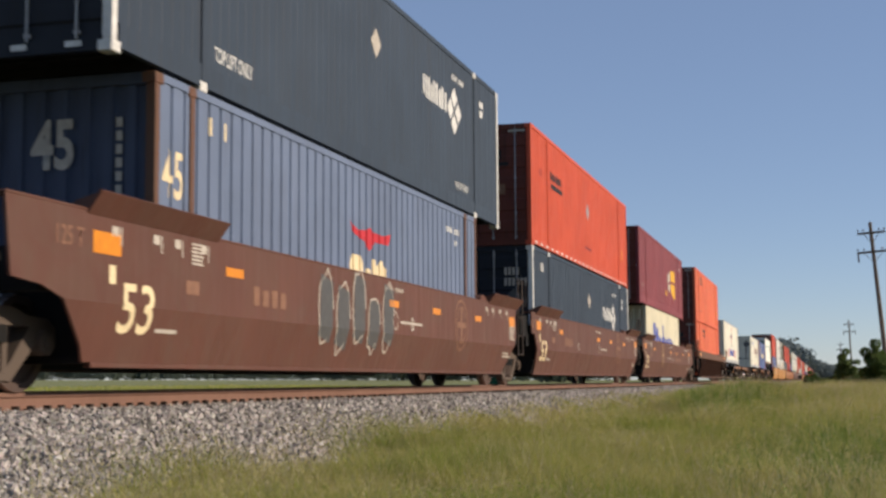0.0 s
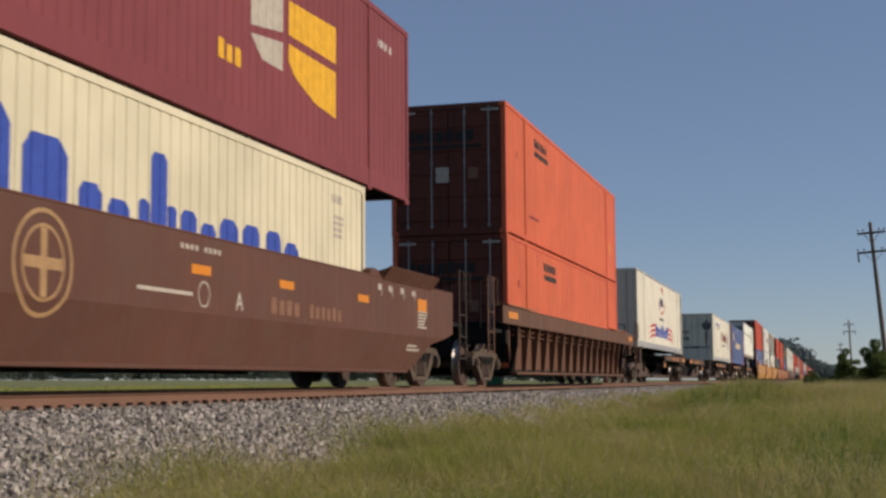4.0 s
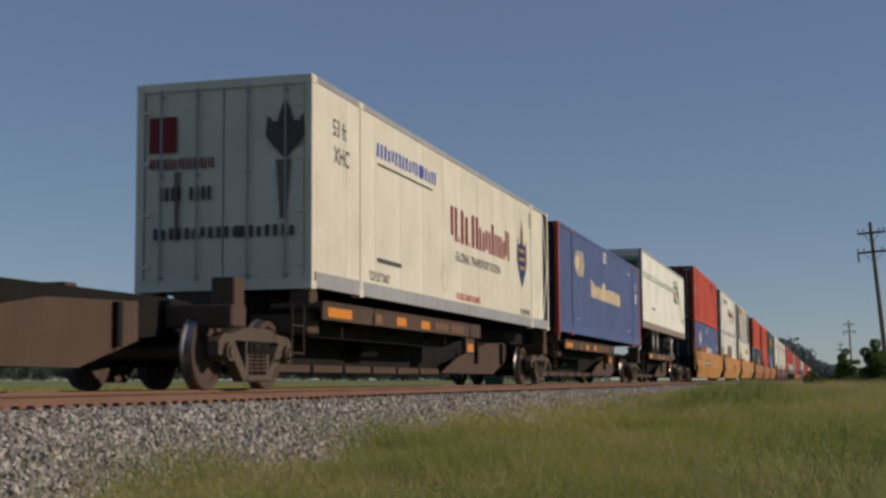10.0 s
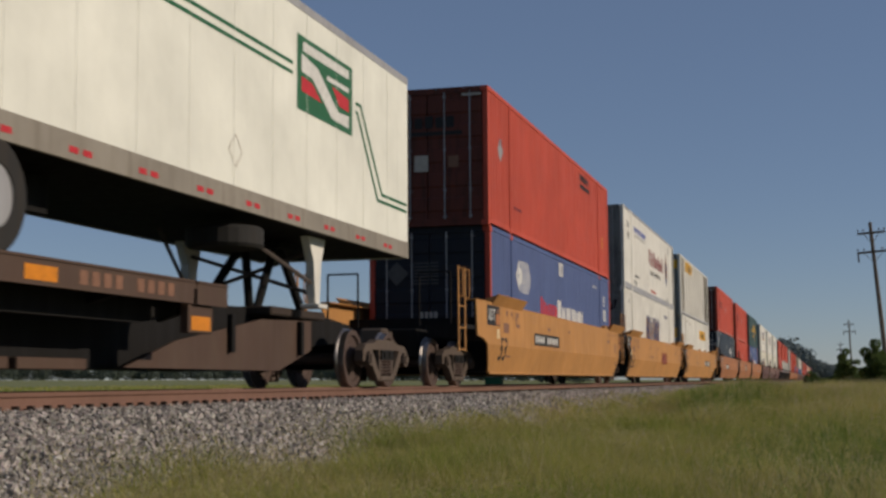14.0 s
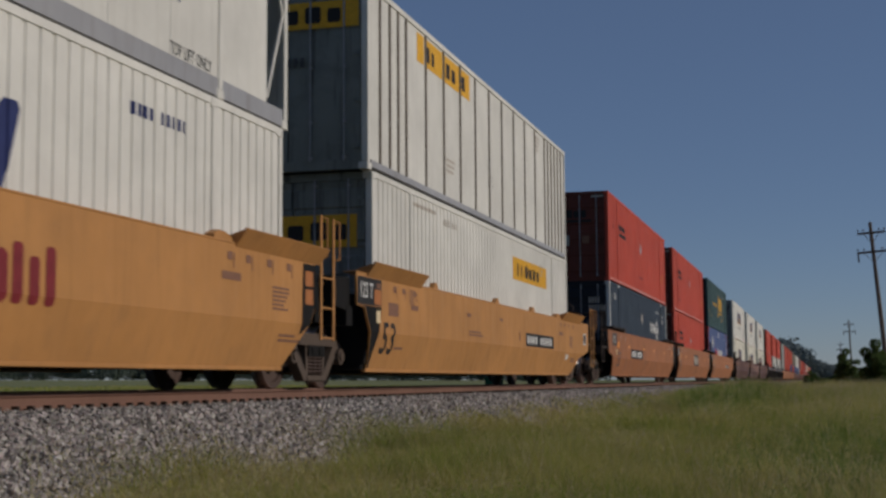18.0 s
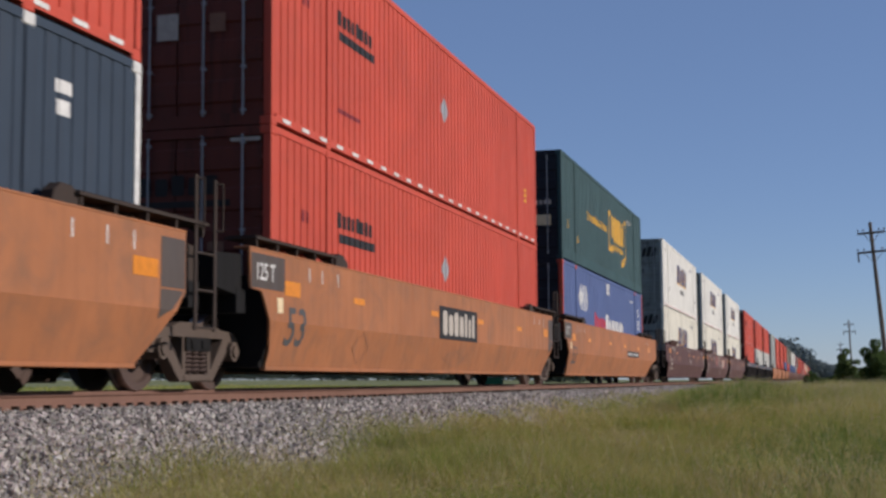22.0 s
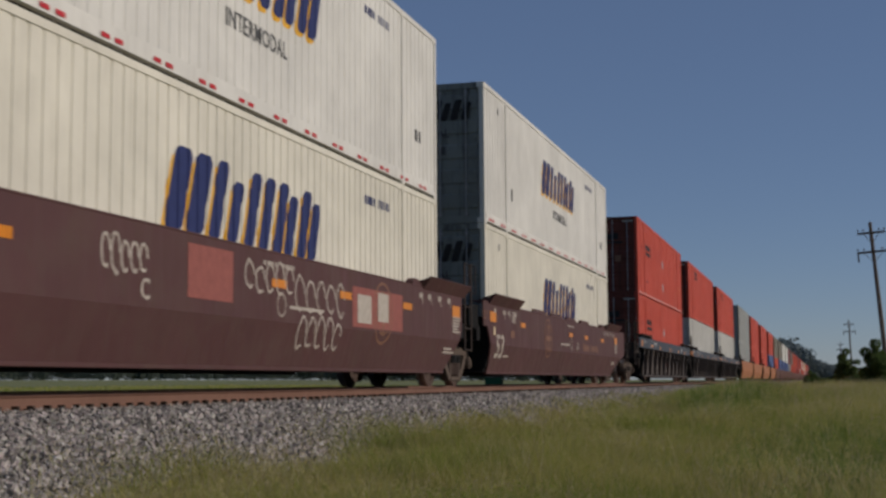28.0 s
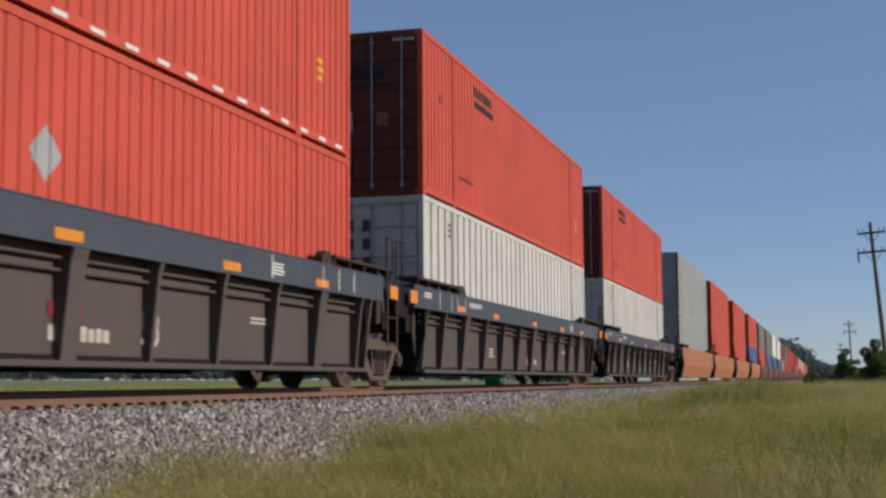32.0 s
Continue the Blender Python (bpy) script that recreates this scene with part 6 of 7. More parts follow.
def slate_car_marks(car, P):
    on_car(car, "loading_stencil", [rect(y, 1.30, 0.03, 0.28) for y in (2.0, 2.75, 3.15, 3.7, P - 5.3, P - 3.6, P - 3.0, P - 2.4)], M_WHITE)
    reflectors(car, ((0.30, 1.32), (P - 0.75, 1.32)), 0.2, 0.38)
    reflectors(car, ((3.2, 1.32), (5.9, 1.30), (9.65, 1.30), (13.0, 1.30), (15.8, 1.30)), 0.10)
    on_car(car, "small_print", lines(1.05, 1.44, 0.5, 0.1, 2) + lines(4.0, 1.42, 1.0, 0.1, 3, 2) + lines(14.35, 1.34, 0.5, 0.16, 4, 4), M_WHITE)
    f = 0.204
    big_digits(car, 11.55, 0.45, 0.34, M_PALE, flush=f)
    on_car(car, "emblem_bars", blocks(9.9, 0.66, 0.14, (0.14,) * 4, 0, 0.1), M_WINE, "", f)
    on_car(car, "emblem_mark", blocks(9.9, 0.45, 0.14, (0.12,) * 8, 0, 0.1), M_PALE, "", f)
    on_car(car, "small_bars", lines(14.2, 0.75, 0.6, 0.1, 2) + lines(1.75, 0.85, 0.12, 0.2, 1) + lines(6.3, 0.55, 0.5, 0.2, 3, 7), M_PALE, "", f)


# ---- the trailer on the last spine unit ----
def trailer(along):
    ob = rolling(thing("semi_trailer", "white dry van trailer with green stripes riding piggyback", "trailer"), along, 0.0)
    L, Z0, Z1 = 16.15, 2.08, 5.07
    for s in (-1, 1):
        bm = bmesh.new()
        x0, x1 = sorted((s * (HALF - 0.04), s * (HALF - 0.006)))
        box(bm, x0, x1, 0.06, L - 0.06, Z0 + 0.26, Z1 - 0.12)
        part("side_wall", bm, VAN, ob)
        bm = bmesh.new()
        x0, x1 = sorted((s * (HALF - 0.05), s * HALF))
        bbox(bm, x0, x1, 0.04, L - 0.04, Z0, Z0 + 0.26, 0.006)
        part("bottom_rail", bm, DUSTY, ob, "dusty aluminium bottom rail")
        bm = bmesh.new()
        bbox(bm, x0, x1, 0.04, L - 0.04, Z1 - 0.12, Z1, 0.006)
        part("top_rail", bm, ALLOY, ob)
        for k in range(13):
            bm = bmesh.new()
            xa, xb = sorted((s * (HALF - 0.008), s * (HALF - 0.002)))
            box(bm, xa, xb, 1.2 + k * 1.15, 1.215 + k * 1.15, Z0 + 0.26, Z1 - 0.12)
            part("seam", bm, VAN, ob)
        bm = bmesh.new()
        x2, x3 = sorted((s * (HALF - 0.12), s * HALF))
        bbox(bm, x2, x3, -0.03, 0.06, Z0, Z1, 0.01)
        part("rear_post", bm, ALLOY, ob)
        # door leaf and hinges at the rear, which leads on the train
        bm = bmesh.new()
        x2, x3 = sorted((s * 0.01, s * (HALF - 0.13)))
        box(bm, x2, x3, 0.0, 0.05, Z0 + 0.12, Z1 - 0.3)
        d = part("door", bm, SILVER, ob, "grey trailer door leaf")
        bm = bmesh.new()
        rod(bm, (s * 0.35, -0.03, Z0 + 0.1), (s * 0.35, -0.03, Z1 - 0.28), 0.018, 8)
        part("lock_rod", bm, ALLOY, d)
        # landing gear
        bm = bmesh.new()
        prism(bm, [(12.35, Z0), (13.0, Z0), (12.85, 1.75), (12.78, 1.15), (12.62, 1.15), (12.55, 1.75)], s * 0.95 - 0.06, s * 0.95 + 0.06)
        bbox(bm, s * 0.95 - 0.14, s * 0.95 + 0.14, 12.55, 12.9, 1.10, 1.16, 0.01)
        part("landing_leg", bm, WHITE, ob)
        # wheels
        for y in (3.2, 4.58):
            bm = bmesh.new()
            lathe(bm, [(s * 1.0, 0.28), (s * 1.30, 0.28), (s * 1.30, 0.46), (s * 1.27, 0.50), (s * 1.02, 0.50), (s * 1.0, 0.46), (s * 1.0, 0.28)], 28, caps=False)
            t = part("tyre", bm, TYRE, ob)
            t.location = (0, y, 1.62)
            bm = bmesh.new()
            lathe(bm, [(s * 1.285, 0.29), (s * 1.25, 0.27), (s * 1.16, 0.22), (s * 1.15, 0.14), (s * 1.24, 0.11), (s * 1.25, 0.0)], 24)
            part("rim", bm, ALLOY, t, "pale steel rim")
    bm = bmesh.new()
    box(bm, -HALF + 0.05, HALF - 0.05, 0.05, L - 0.05, Z1 - 0.03, Z1 - 0.005)
    part("roof", bm, WHITE, ob)
    bm = bmesh.new()
    box(bm, -HALF + 0.05, HALF - 0.05, 0.05, L - 0.05, Z0 + 0.02, Z0 + 0.10)
    part("floor", bm, BLACKENED, ob)
    bm = bmesh.new()
    box(bm, -HALF + 0.05, HALF - 0.05, L - 0.06, L - 0.02, Z0, Z1 - 0.02)
    part("front_wall", bm, WHITE, ob)
    bm = bmesh.new()
    box(bm, -HALF + 0.12, HALF - 0.12, -0.03, 0.06, Z1 - 0.30, Z1 - 0.01)
    part("door_header", bm, WHITE, ob)
    bm = bmesh.new()
    bbox(bm, -1.2, 1.2, 0.0, 0.10, 1.50, 1.62, 0.01)
    for s in (-0.6, 0.6):
        box(bm, s - 0.04, s + 0.04, 0.02, 0.08, 1.6, Z0)
    part("rear_guard", bm, GRIME, ob)
    for y in (3.2, 4.58):
        bm = bmesh.new()
        rod(bm, (-1.05, y, 1.62), (1.05, y, 1.62), 0.07, 10)
        part("axle", bm, GRIME, ob)
    bm = bmesh.new()
    for s in (-1, 1):
        box(bm, s * 0.48 - 0.05, s * 0.48 + 0.05, 1.6, 6.6, 1.72, Z0)
    box(bm, -0.48, 0.48, 2.3, 2.4, 1.8, Z0)
    box(bm, -0.48, 0.48, 5.3, 5.4, 1.8, Z0)
    part("bogie_frame", bm, BLACKENED, ob)
    for a, b in (((-0.95, 12.65, 1.9), (0.95, 12.65, 1.3)), ((0.95, 12.65, 1.9), (-0.95, 12.65, 1.3)), ((0.5, 10.9, Z0), (0.95, 12.6, 1.45)), ((-0.5, 10.9, Z0), (-0.95, 12.6, 1.45))):
        bm = bmesh.new()
        rod(bm, a, b, 0.03, 6)
        part("brace", bm, GRIME, ob)
    bm = bmesh.new()
    lathe(bm, [(-0.13, 0.26), (-0.13, 0.44), (-0.09, 0.48), (0.09, 0.48), (0.13, 0.44), (0.13, 0.26)], 24, "z", (0.75, 10.2, 1.84))
    part("spare_tyre", bm, TYRE, ob)
    x = HALF - 0.006
    decal(ob, "green_square", [rect(11.2, 3.62, 2.15, 1.0)], M_GREEN, x, None, "green square emblem")
    decal(ob, "white_slash", [[(11.35, 4.38), (11.95, 4.30), (12.75, 3.86), (13.2, 3.88), (13.2, 3.70), (12.5, 3.72), (11.75, 4.12), (11.35, 4.14)],
                              rect(11.4, 4.42, 1.8, 0.13), rect(12.3, 4.22, 0.9, 0.07)], M_WHITE, x + 0.003)
    decal(ob, "red_bar", [[(11.35, 4.08), (11.75, 4.05), (12.1, 3.86), (11.35, 3.88)], [(12.5, 4.18), (13.2, 4.12), (13.2, 3.94), (12.8, 3.95)]], M_RED, x + 0.003)
    decal(ob, "green_stripes", [rect(0.3, 4.16, 10.75, 0.05), rect(0.3, 4.03, 10.75, 0.05)] +
          [[(13.5, 4.16), (13.75, 4.16), (14.75, 2.97), (16.0, 2.97), (16.0, 2.92), (14.7, 2.92), (13.7, 4.11), (13.5, 4.11)],
           [(13.5, 4.03), (13.6, 4.03), (14.55, 2.86), (16.0, 2.86), (16.0, 2.81), (14.5, 2.81), (13.55, 3.98), (13.5, 3.98)]], M_GREEN, x)
    decal(ob, "fleet_number", [rect(2.9 + k * 0.11, 2.88, 0.07, 0.1) for k in range(10) if k != 3], M_DUSK, x)
    decal(ob, "placard", ring(9.3, 2.75, 0.2, 0.02, 4), M_PALE, x)
    decal(ob, "reflective_tape", [rect(0.5 + k * 1.3 + d, 2.15, 0.16, 0.06) for k in range(12) for d in (0.0, 0.24)], M_RED, HALF)
    on_end(ob, "door_band", [rect(-1.1, 4.35, 2.2, 0.28), rect(0.2, 3.45, 0.95, 0.75)], M_GREEN, 0.0)
    return ob


def train():
    # three brown well cars at the head of the view
    c = well_car(9.65, 19.45, BROWN, "brown well car with spray-painted side and amber reflectors", ends=("end", "shared"))
    brown_marks(c, 19.45, "head")
    spray_tag(c, 6.62, 0.50, 3.3, 1.0, 5)
    b, w = container(12.32, LOW, 13.3, DENIM, "faded denim blue container with rusty brown posts", inset=0.84, pitch=0.30, depth=0.024, posts=RUSTY, front="wall", leaf=DENIM_SHADED)
    decal(b, "red_wing_emblem", [[(5.94, 2.02), (6.28, 1.93), (6.68, 1.96), (6.83, 2.02), (6.98, 1.96), (7.48, 1.95), (7.88, 2.02), (7.73, 1.83), (7.08, 1.82), (6.93, 1.72), (6.78, 1.66), (6.63, 1.78), (6.13, 1.86)]],
          M_RED, HALF, w, "red winged emblem")
    decal(b, "emblem", shapes(((5.94, 6.52, "b"), (6.62, 6.86, "b", 0.7), (6.94, 7.28, "n"), (7.30, 7.62, "n")), 1.02, 1.56, 0.0, 0.4), M_CREAM, HALF, w, "cream block emblem")
    writing(b, "45", M_CREAM, HALF, 0.18, 1.64, 0.50, 0.70, w)
    number_bars(b, w, 11.2, 2.42, 9, M_WHITE)
    number_bars(b, w, 11.7, 2.22, 3, M_WHITE, 0.08)
    for y in (1.3, 1.68):
        decal(b, "height_sign", [rect(y, 2.45, 0.05, 0.2)], M_CREAM, HALF, w)
    on_end(b, "end_lettering", None, M_PALE, 0.03, letters("45", 0.5, -0.14, 1.95, 0.72, 0.03))
    on_end(b, "end_number", [rect(0.84, 2.34 - k * 0.14, 0.07, 0.10) for k in range(9)], M_PALE, 0.03)
    b, w = container(11.42, HIGH, 16.154, NAVY, "dark slate container with white corner posts", posts=M_WHITE, leaf=SHADED_INK, skirt=0.31, depth=0.004)
    slate_marks(b, w, False)
    writing(b, "TOP LIFT ONLY", M_WHITE, HALF, 2.3, 0.42, 0.17, 0.62, w)
    writing(b, "TOP LIFT ONLY", M_WHITE, HALF, 12.7, 0.42, 0.12, 0.8, w)
    c = well_car(29.1, 19.4, BROWN, "brown well car carrying two long containers")
    brown_marks(c, 19.4, "mid")
    b, w = container(31.0, LOW, 16.154, NAVY, "dark slate container with white corner posts", posts=M_WHITE, leaf=SHADED_INK, skirt=0.31, depth=0.013)
    slate_marks(b, w)
    b, w = container(30.97, HIGH, 16.154, ORANGE, "orange corrugated container with reflective white dashes", leaf=SHADED_ORANGE)
    orange_marks(b, w, True)
    c = well_car(48.5, 19.5, BROWN, "brown well car with cream numbers", ends=("shared", "end"), rear_truck=True)
    brown_marks(c, 19.5, "tail")
    b, w = container(52.2, LOW, 12.192, CREAM, "cream container with large blue lettering shapes", inset=0, H=2.591, front="wall", depth=0.012)
    word = ((2.35, 3.98, "n"), (4.17, 5.12, "n", 0.58), (5.55, 5.90, "b", 1.02), (5.30, 5.53, "b", 0.56), (5.92, 6.12, "b", 0.56), (6.22, 7.08, "n", 0.56), (7.18, 8.32, "o", 0.58), (8.50, 9.56, "n", 0.58))
    decal(b, "emblem", shapes(word, 0.92, 2.04, 0.0, 0.37), M_BLUE, HALF, w, "large blue block emblem")
    number_bars(b, w, 10.8, 2.2, 5, M_PALE, 0.12)
    decal(b, "small_print", lines(10.9, 1.7, 0.4, 0.35, 4), M_PALE, HALF, w)
    b, w = container(50.45, LOW + 2.591, 16.154, MAROON, "maroon container with a yellow window emblem", leaf=SHADED_ORANGE, skirt=0.32, depth=0.009)
    panes = [[(9.75, 1.75), (10.75, 1.98), (10.75, 1.55), (9.75, 1.40)], [(10.95, 2.02), (12.7, 2.1), (12.7, 1.58), (10.95, 1.57)],
             [(9.75, 1.30), (10.75, 1.42), (10.75, 1.05), (10.1, 1.05)], [(10.95, 1.45), (12.7, 1.46), (12.7, 0.80), (11.9, 0.86), (11.2, 1.05), (10.95, 1.22)]]
    decal(b, "window_emblem", panes[1:2] + panes[3:], M_GOLD, HALF, w, "golden window emblem")
    decal(b, "window_emblem_shade", panes[0:1] + panes[2:3], M_PALE, HALF, w)
    decal(b, "yellow_mark", blocks(8.85, 0.80, 0.24, (0.2, 0.2, 0.22), 0, 0.1), M_GOLD, HALF, w)
    number_bars(b, w, 14.6, 2.3, 6, M_WHITE, 0.12)
    number_bars(b, w, 0.95, 0.65, 1, M_PALE, 0.2)
    on_end(b, "end_number", [rect(-0.1 + k * 0.16, 1.35, 0.1, 0.2) for k in range(6)] + [rect(-0.1 + k * 0.13, 2.2, 0.08, 0.09) for k in range(7)] + [rect(0.35, 0.75, 0.5, 0.22)], M_PALE)
    # a single ribbed well car
    c = well_car(72.6, 18.9, RUSTY, "rusty brown ribbed well car with amber sill", style="ribbed", top="", ends=("end", "end"), rear_truck=True)
    reflectors(c, ((0.2, 1.38), (18.25, 1.40)), 0.14, 0.9)
    reflectors(c, ((17.0, 0.86),), 0.14, 0.6, 0.2)
    for y0, y1 in ((0.5, 3.4), (15.5, 18.4)):
        bm = bmesh.new()
        prism(bm, [(EDGE - 0.28, 1.70), (EDGE - 0.05, 1.66), (EDGE - 0.05, 1.69), (EDGE - 0.28, 1.74)], y0, y1, "y")
        part("amber_deck_plate", bm, AMBER, c)
    b, w = container(73.85, LOW, 16.154, FADED, "faded orange container in a ribbed well car", leaf=SHADED_ORANGE, pitch=0.62, depth=0.005)
    orange_marks(b, w, False, 1, (4.0, 2.25), ())
    for k in range(24):
        decal(b, "seam", [rect(0.58 + k * 0.62, 0.2, 0.03, 2.55)], M_SEAM, HALF - 0.012)
    b, w = container(73.8, HIGH, 16.154, FADED, "faded orange container stacked on another one", leaf=SHADED_ORANGE, pitch=0.62, depth=0.005)
    orange_marks(b, w, False, 2, (3.1, 2.25), ())
    for k in range(24):
        decal(b, "seam", [rect(0.58 + k * 0.62, 0.2, 0.03, 2.55)], M_SEAM, HALF - 0.012)
    # five spine car units
    for a, p, seats in ((95.7, 16.35, (15.4, 0.5)), (112.05, 17.45, (0.3, 16.5)), (129.5, 17.4, (1.45, 17.15)), (146.9, 17.4, (1.6, 17.3)), (164.3, 16.6, ())):
        spine_unit(a, p, "dusty brown spine car with amber reflectors", seats, a > 160, a < 100, not 100 < a < 120 and a < 160)
    b, w = container(95.15, 1.305, 16.154, IVORY, "ivory insulated container with red sweeps", style="insulated", rail=ALLOY)
    x = HALF - 0.008
    sweeps(b, 5.55, 0.52, -1, x)
    sweeps(b, 10.17, 0.52, 1, x)
    decal(b, "emblem", shapes(((5.62, 6.27, "n"), (6.36, 6.86, "o", 0.74), (6.94, 7.43, "n", 0.74), (7.50, 8.02, "u"), (8.10, 8.76, "n"), (8.84, 9.36, "o", 0.74), (9.45, 9.66, "b"), (9.76, 10.03, "b")), 0.54, 1.07, 0.06, 0.38), M_BLUE, x, None, "bold blue block emblem")
    decal(b, "emblem_mark", shapes(((7.19, 7.66, "w"), (7.74, 8.10, "n"), (8.18, 8.40, "b")), 1.84, 2.21, 0.0, 0.4), M_NAVY, x, None, "navy block emblem")
    decal(b, "red_arc", [[(7.62, 2.60), (7.95, 2.66), (8.2, 2.66), (8.60, 2.36), (8.12, 2.45)], [(8.52, 2.12), (8.62, 2.02), (8.76, 2.02), (8.88, 2.14), (8.80, 1.94), (8.70, 1.86), (8.58, 1.94)]] + ring(7.95, 2.12, 0.58, 0.065, 30, 2.05, 0.528, 0.965), M_RED, x, None, "red ring round the emblem")
    writing(b, "INTERMODAL", M_DUSK, x, 7.14, 1.25, 0.135, 1.32)
    number_bars(b, None, 14.3, 2.45, 9, M_PALE, 0.1, x)
    decal(b, "placard", ring(14.7, 1.7, 0.2, 0.02, 4), M_PALE, x)
    reefer_tail(b)
    b, w = container(130.75, 1.305, 16.154, IVORY, "ivory insulated container with a crest", style="insulated", rail=ALLOY)
    cool_marks(b, True)
    reefer_tail(b)
    b, w = container(148.3, 1.30, 16.154, ROYAL, "royal blue corrugated container with a globe emblem", posts=RED, leaf=SHADED_INK, skirt=0.29, depth=0.010)
    blue_marks(b, w, M_CREAM)
    trailer(165.3)
    # yellow set
    c = well_car(185.2, 19.6, YELLOW, "yellow well car carrying stacked containers", ends=("end", "shared"))
    yellow_marks(c, 19.6, (False, True))
    plate_marks(c, 5.0, 0.88, 10, 3.0, 0.27)
    b, w = container(187.1, LOW, 16.154, ROYAL, "royal blue container with red corner posts", posts=RED, leaf=SHADED_INK, skirt=0.29, depth=0.010)
    blue_marks(b, w, M_WHITE, M_RED)
    b, w = container(187.0, HIGH, 16.154, RED, "orange-red corrugated container stacked on blue", leaf=SHADED_ORANGE)
    orange_marks(b, w, False, 3, (11.0, 2.35), (1.15,))
    c = well_car(204.8, 19.55, YELLOW, "yellow well car with black numbers")
    yellow_marks(c, 19.55)
    on_car(c, "red_emblem", shapes(((10.40, 11.0, "n"), (11.06, 11.66, "n"), (11.72, 12.36, "w")), 0.72, 1.22, 0.0, 0.34), M_WINE, "dull red block emblem")
    car_text(c, "C", M_GHOST, 8.5, 0.94, 0.2)
    b, w = container(206.6, LOW, 16.154, WHITE, "white corrugated container with a navy emblem", leaf=SHADED_WHITE)
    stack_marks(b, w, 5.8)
    b, w = container(206.75, HIGH, 16.154, WHITE, "white insulated container with a crest", style="insulated", rail=ALLOY, leaf=SHADED_WHITE)
    cool_marks(b, False)
    reefer_tail(b)
    c = well_car(224.35, 19.5, YELLOW, "yellow well car with black number board", ends=("shared", "end"), rear_truck=True)
    yellow_marks(c, 19.5, (True, False))
    plate_marks(c, 11.7, 0.84, 10, 3.15, 0.29)
    for y in (4.6, 9.1, 12.6):
        bm = bmesh.new()
        prism(bm, [(y - 0.22, 1.60), (y - 0.12, 1.66), (y - 0.06, 1.73), (y + 0.05, 1.73), (y + 0.12, 1.66), (y + 0.2, 1.60)], EDGE - 0.10, EDGE - 0.01)
        part("edge_guide", bm, YELLOW, c)
    bm = bmesh.new()
    lathe(bm, [(-0.42, 0.0), (-0.40, 0.18), (-0.34, 0.23), (0.34, 0.23), (0.40, 0.18), (0.42, 0.0)], 20, "y", (0.55, 19.94, 2.12))
    tank = part("brake_tank", bm, YELLOW, c, "yellow brake air tank")
    bm = bmesh.new()
    for q in (-0.25, 0.25):
        box(bm, 0.40, 0.70, 19.94 + q - 0.03, 19.94 + q + 0.03, 1.10, 1.92)
    part("tank_bracket", bm, YELLOW, tank)
    bm = bmesh.new()
    lathe(bm, [(-0.02, 0.25), (-0.02, 0.28), (0.02, 0.28), (0.02, 0.25), (-0.02, 0.25)], 24, "y", (0.75, 20.6, 2.05), caps=False)
    for k in range(4):
        a = k * math.tau / 8
        rod(bm, (0.75 - 0.26 * math.cos(a), 20.6, 2.05 - 0.26 * math.sin(a)), (0.75 + 0.26 * math.cos(a), 20.6, 2.05 + 0.26 * math.sin(a)), 0.012, 6)
    part("brake_wheel", bm, GRIME, c)
    bm = bmesh.new()
    rod(bm, (0.75, 20.65, 1.1), (0.75, 20.65, 2.1), 0.03, 8)
    part("brake_stand", bm, GRIME, c)
    car_text(c, "B", M_GHOST, 10.98, 0.94, 0.2)
    on_car(c, "white_label", [rect(19.05, 1.04, 0.42, 0.3)], M_WHITE)
    on_car(c, "dark_label", [rect(19.08, 1.07, 0.16, 0.24), rect(19.27, 1.07, 0.16, 0.24)], M_DUSK).location.x = 0.003
    on_car(c, "pale_sticker", [rect(16.55, 0.62, 0.34, 0.12)], M_WHITE)
    b, w = container(226.3, LOW, 16.154, WHITE, "white corrugated container with a yellow panel", leaf=SHADED_WHITE)
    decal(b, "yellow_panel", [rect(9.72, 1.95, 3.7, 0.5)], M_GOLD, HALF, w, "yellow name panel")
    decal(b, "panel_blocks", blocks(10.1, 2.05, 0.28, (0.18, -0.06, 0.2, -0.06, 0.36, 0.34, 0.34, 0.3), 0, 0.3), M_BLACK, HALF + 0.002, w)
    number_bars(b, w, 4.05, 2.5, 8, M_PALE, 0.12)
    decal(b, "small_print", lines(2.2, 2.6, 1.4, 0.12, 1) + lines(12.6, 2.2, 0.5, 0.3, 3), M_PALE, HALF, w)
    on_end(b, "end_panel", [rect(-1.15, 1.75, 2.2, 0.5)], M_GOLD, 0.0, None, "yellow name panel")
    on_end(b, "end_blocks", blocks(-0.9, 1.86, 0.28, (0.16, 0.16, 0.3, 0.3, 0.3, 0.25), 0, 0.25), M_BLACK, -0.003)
    b, w = container(226.1, HIGH, 16.3, WHITE, "white plate-sided container with dark metal stiles", style="plate", inset=0, leaf=SHADED_WHITE, rail=ALLOY)
    x = HALF - 0.022
    decal(b, "yellow_panel", [rect(2.65, 2.26, 0.42, 0.5), rect(3.2, 2.26, 1.05, 0.5), rect(4.37, 2.26, 1.05, 0.5), rect(5.53, 2.26, 0.7, 0.5)], M_GOLD, x, None, "yellow name panel")
    decal(b, "panel_blocks", blocks(3.25, 2.36, 0.28, (0.2, 0.2), 0, 0.3) + blocks(4.5, 2.36, 0.28, (0.3, 0.3), 0, 0.3) + blocks(5.6, 2.36, 0.28, (0.3,), 0, 0.3), M_BLACK, x + 0.003)
    decal(b, "placard", ring(7.9, 0.85, 0.22, 0.02, 4), M_DUSK, x)
    decal(b, "small_print", lines(12.5, 2.3, 0.5, 0.4, 4) + lines(4.5, 0.6, 0.6, 0.3, 3), M_PALE, x)
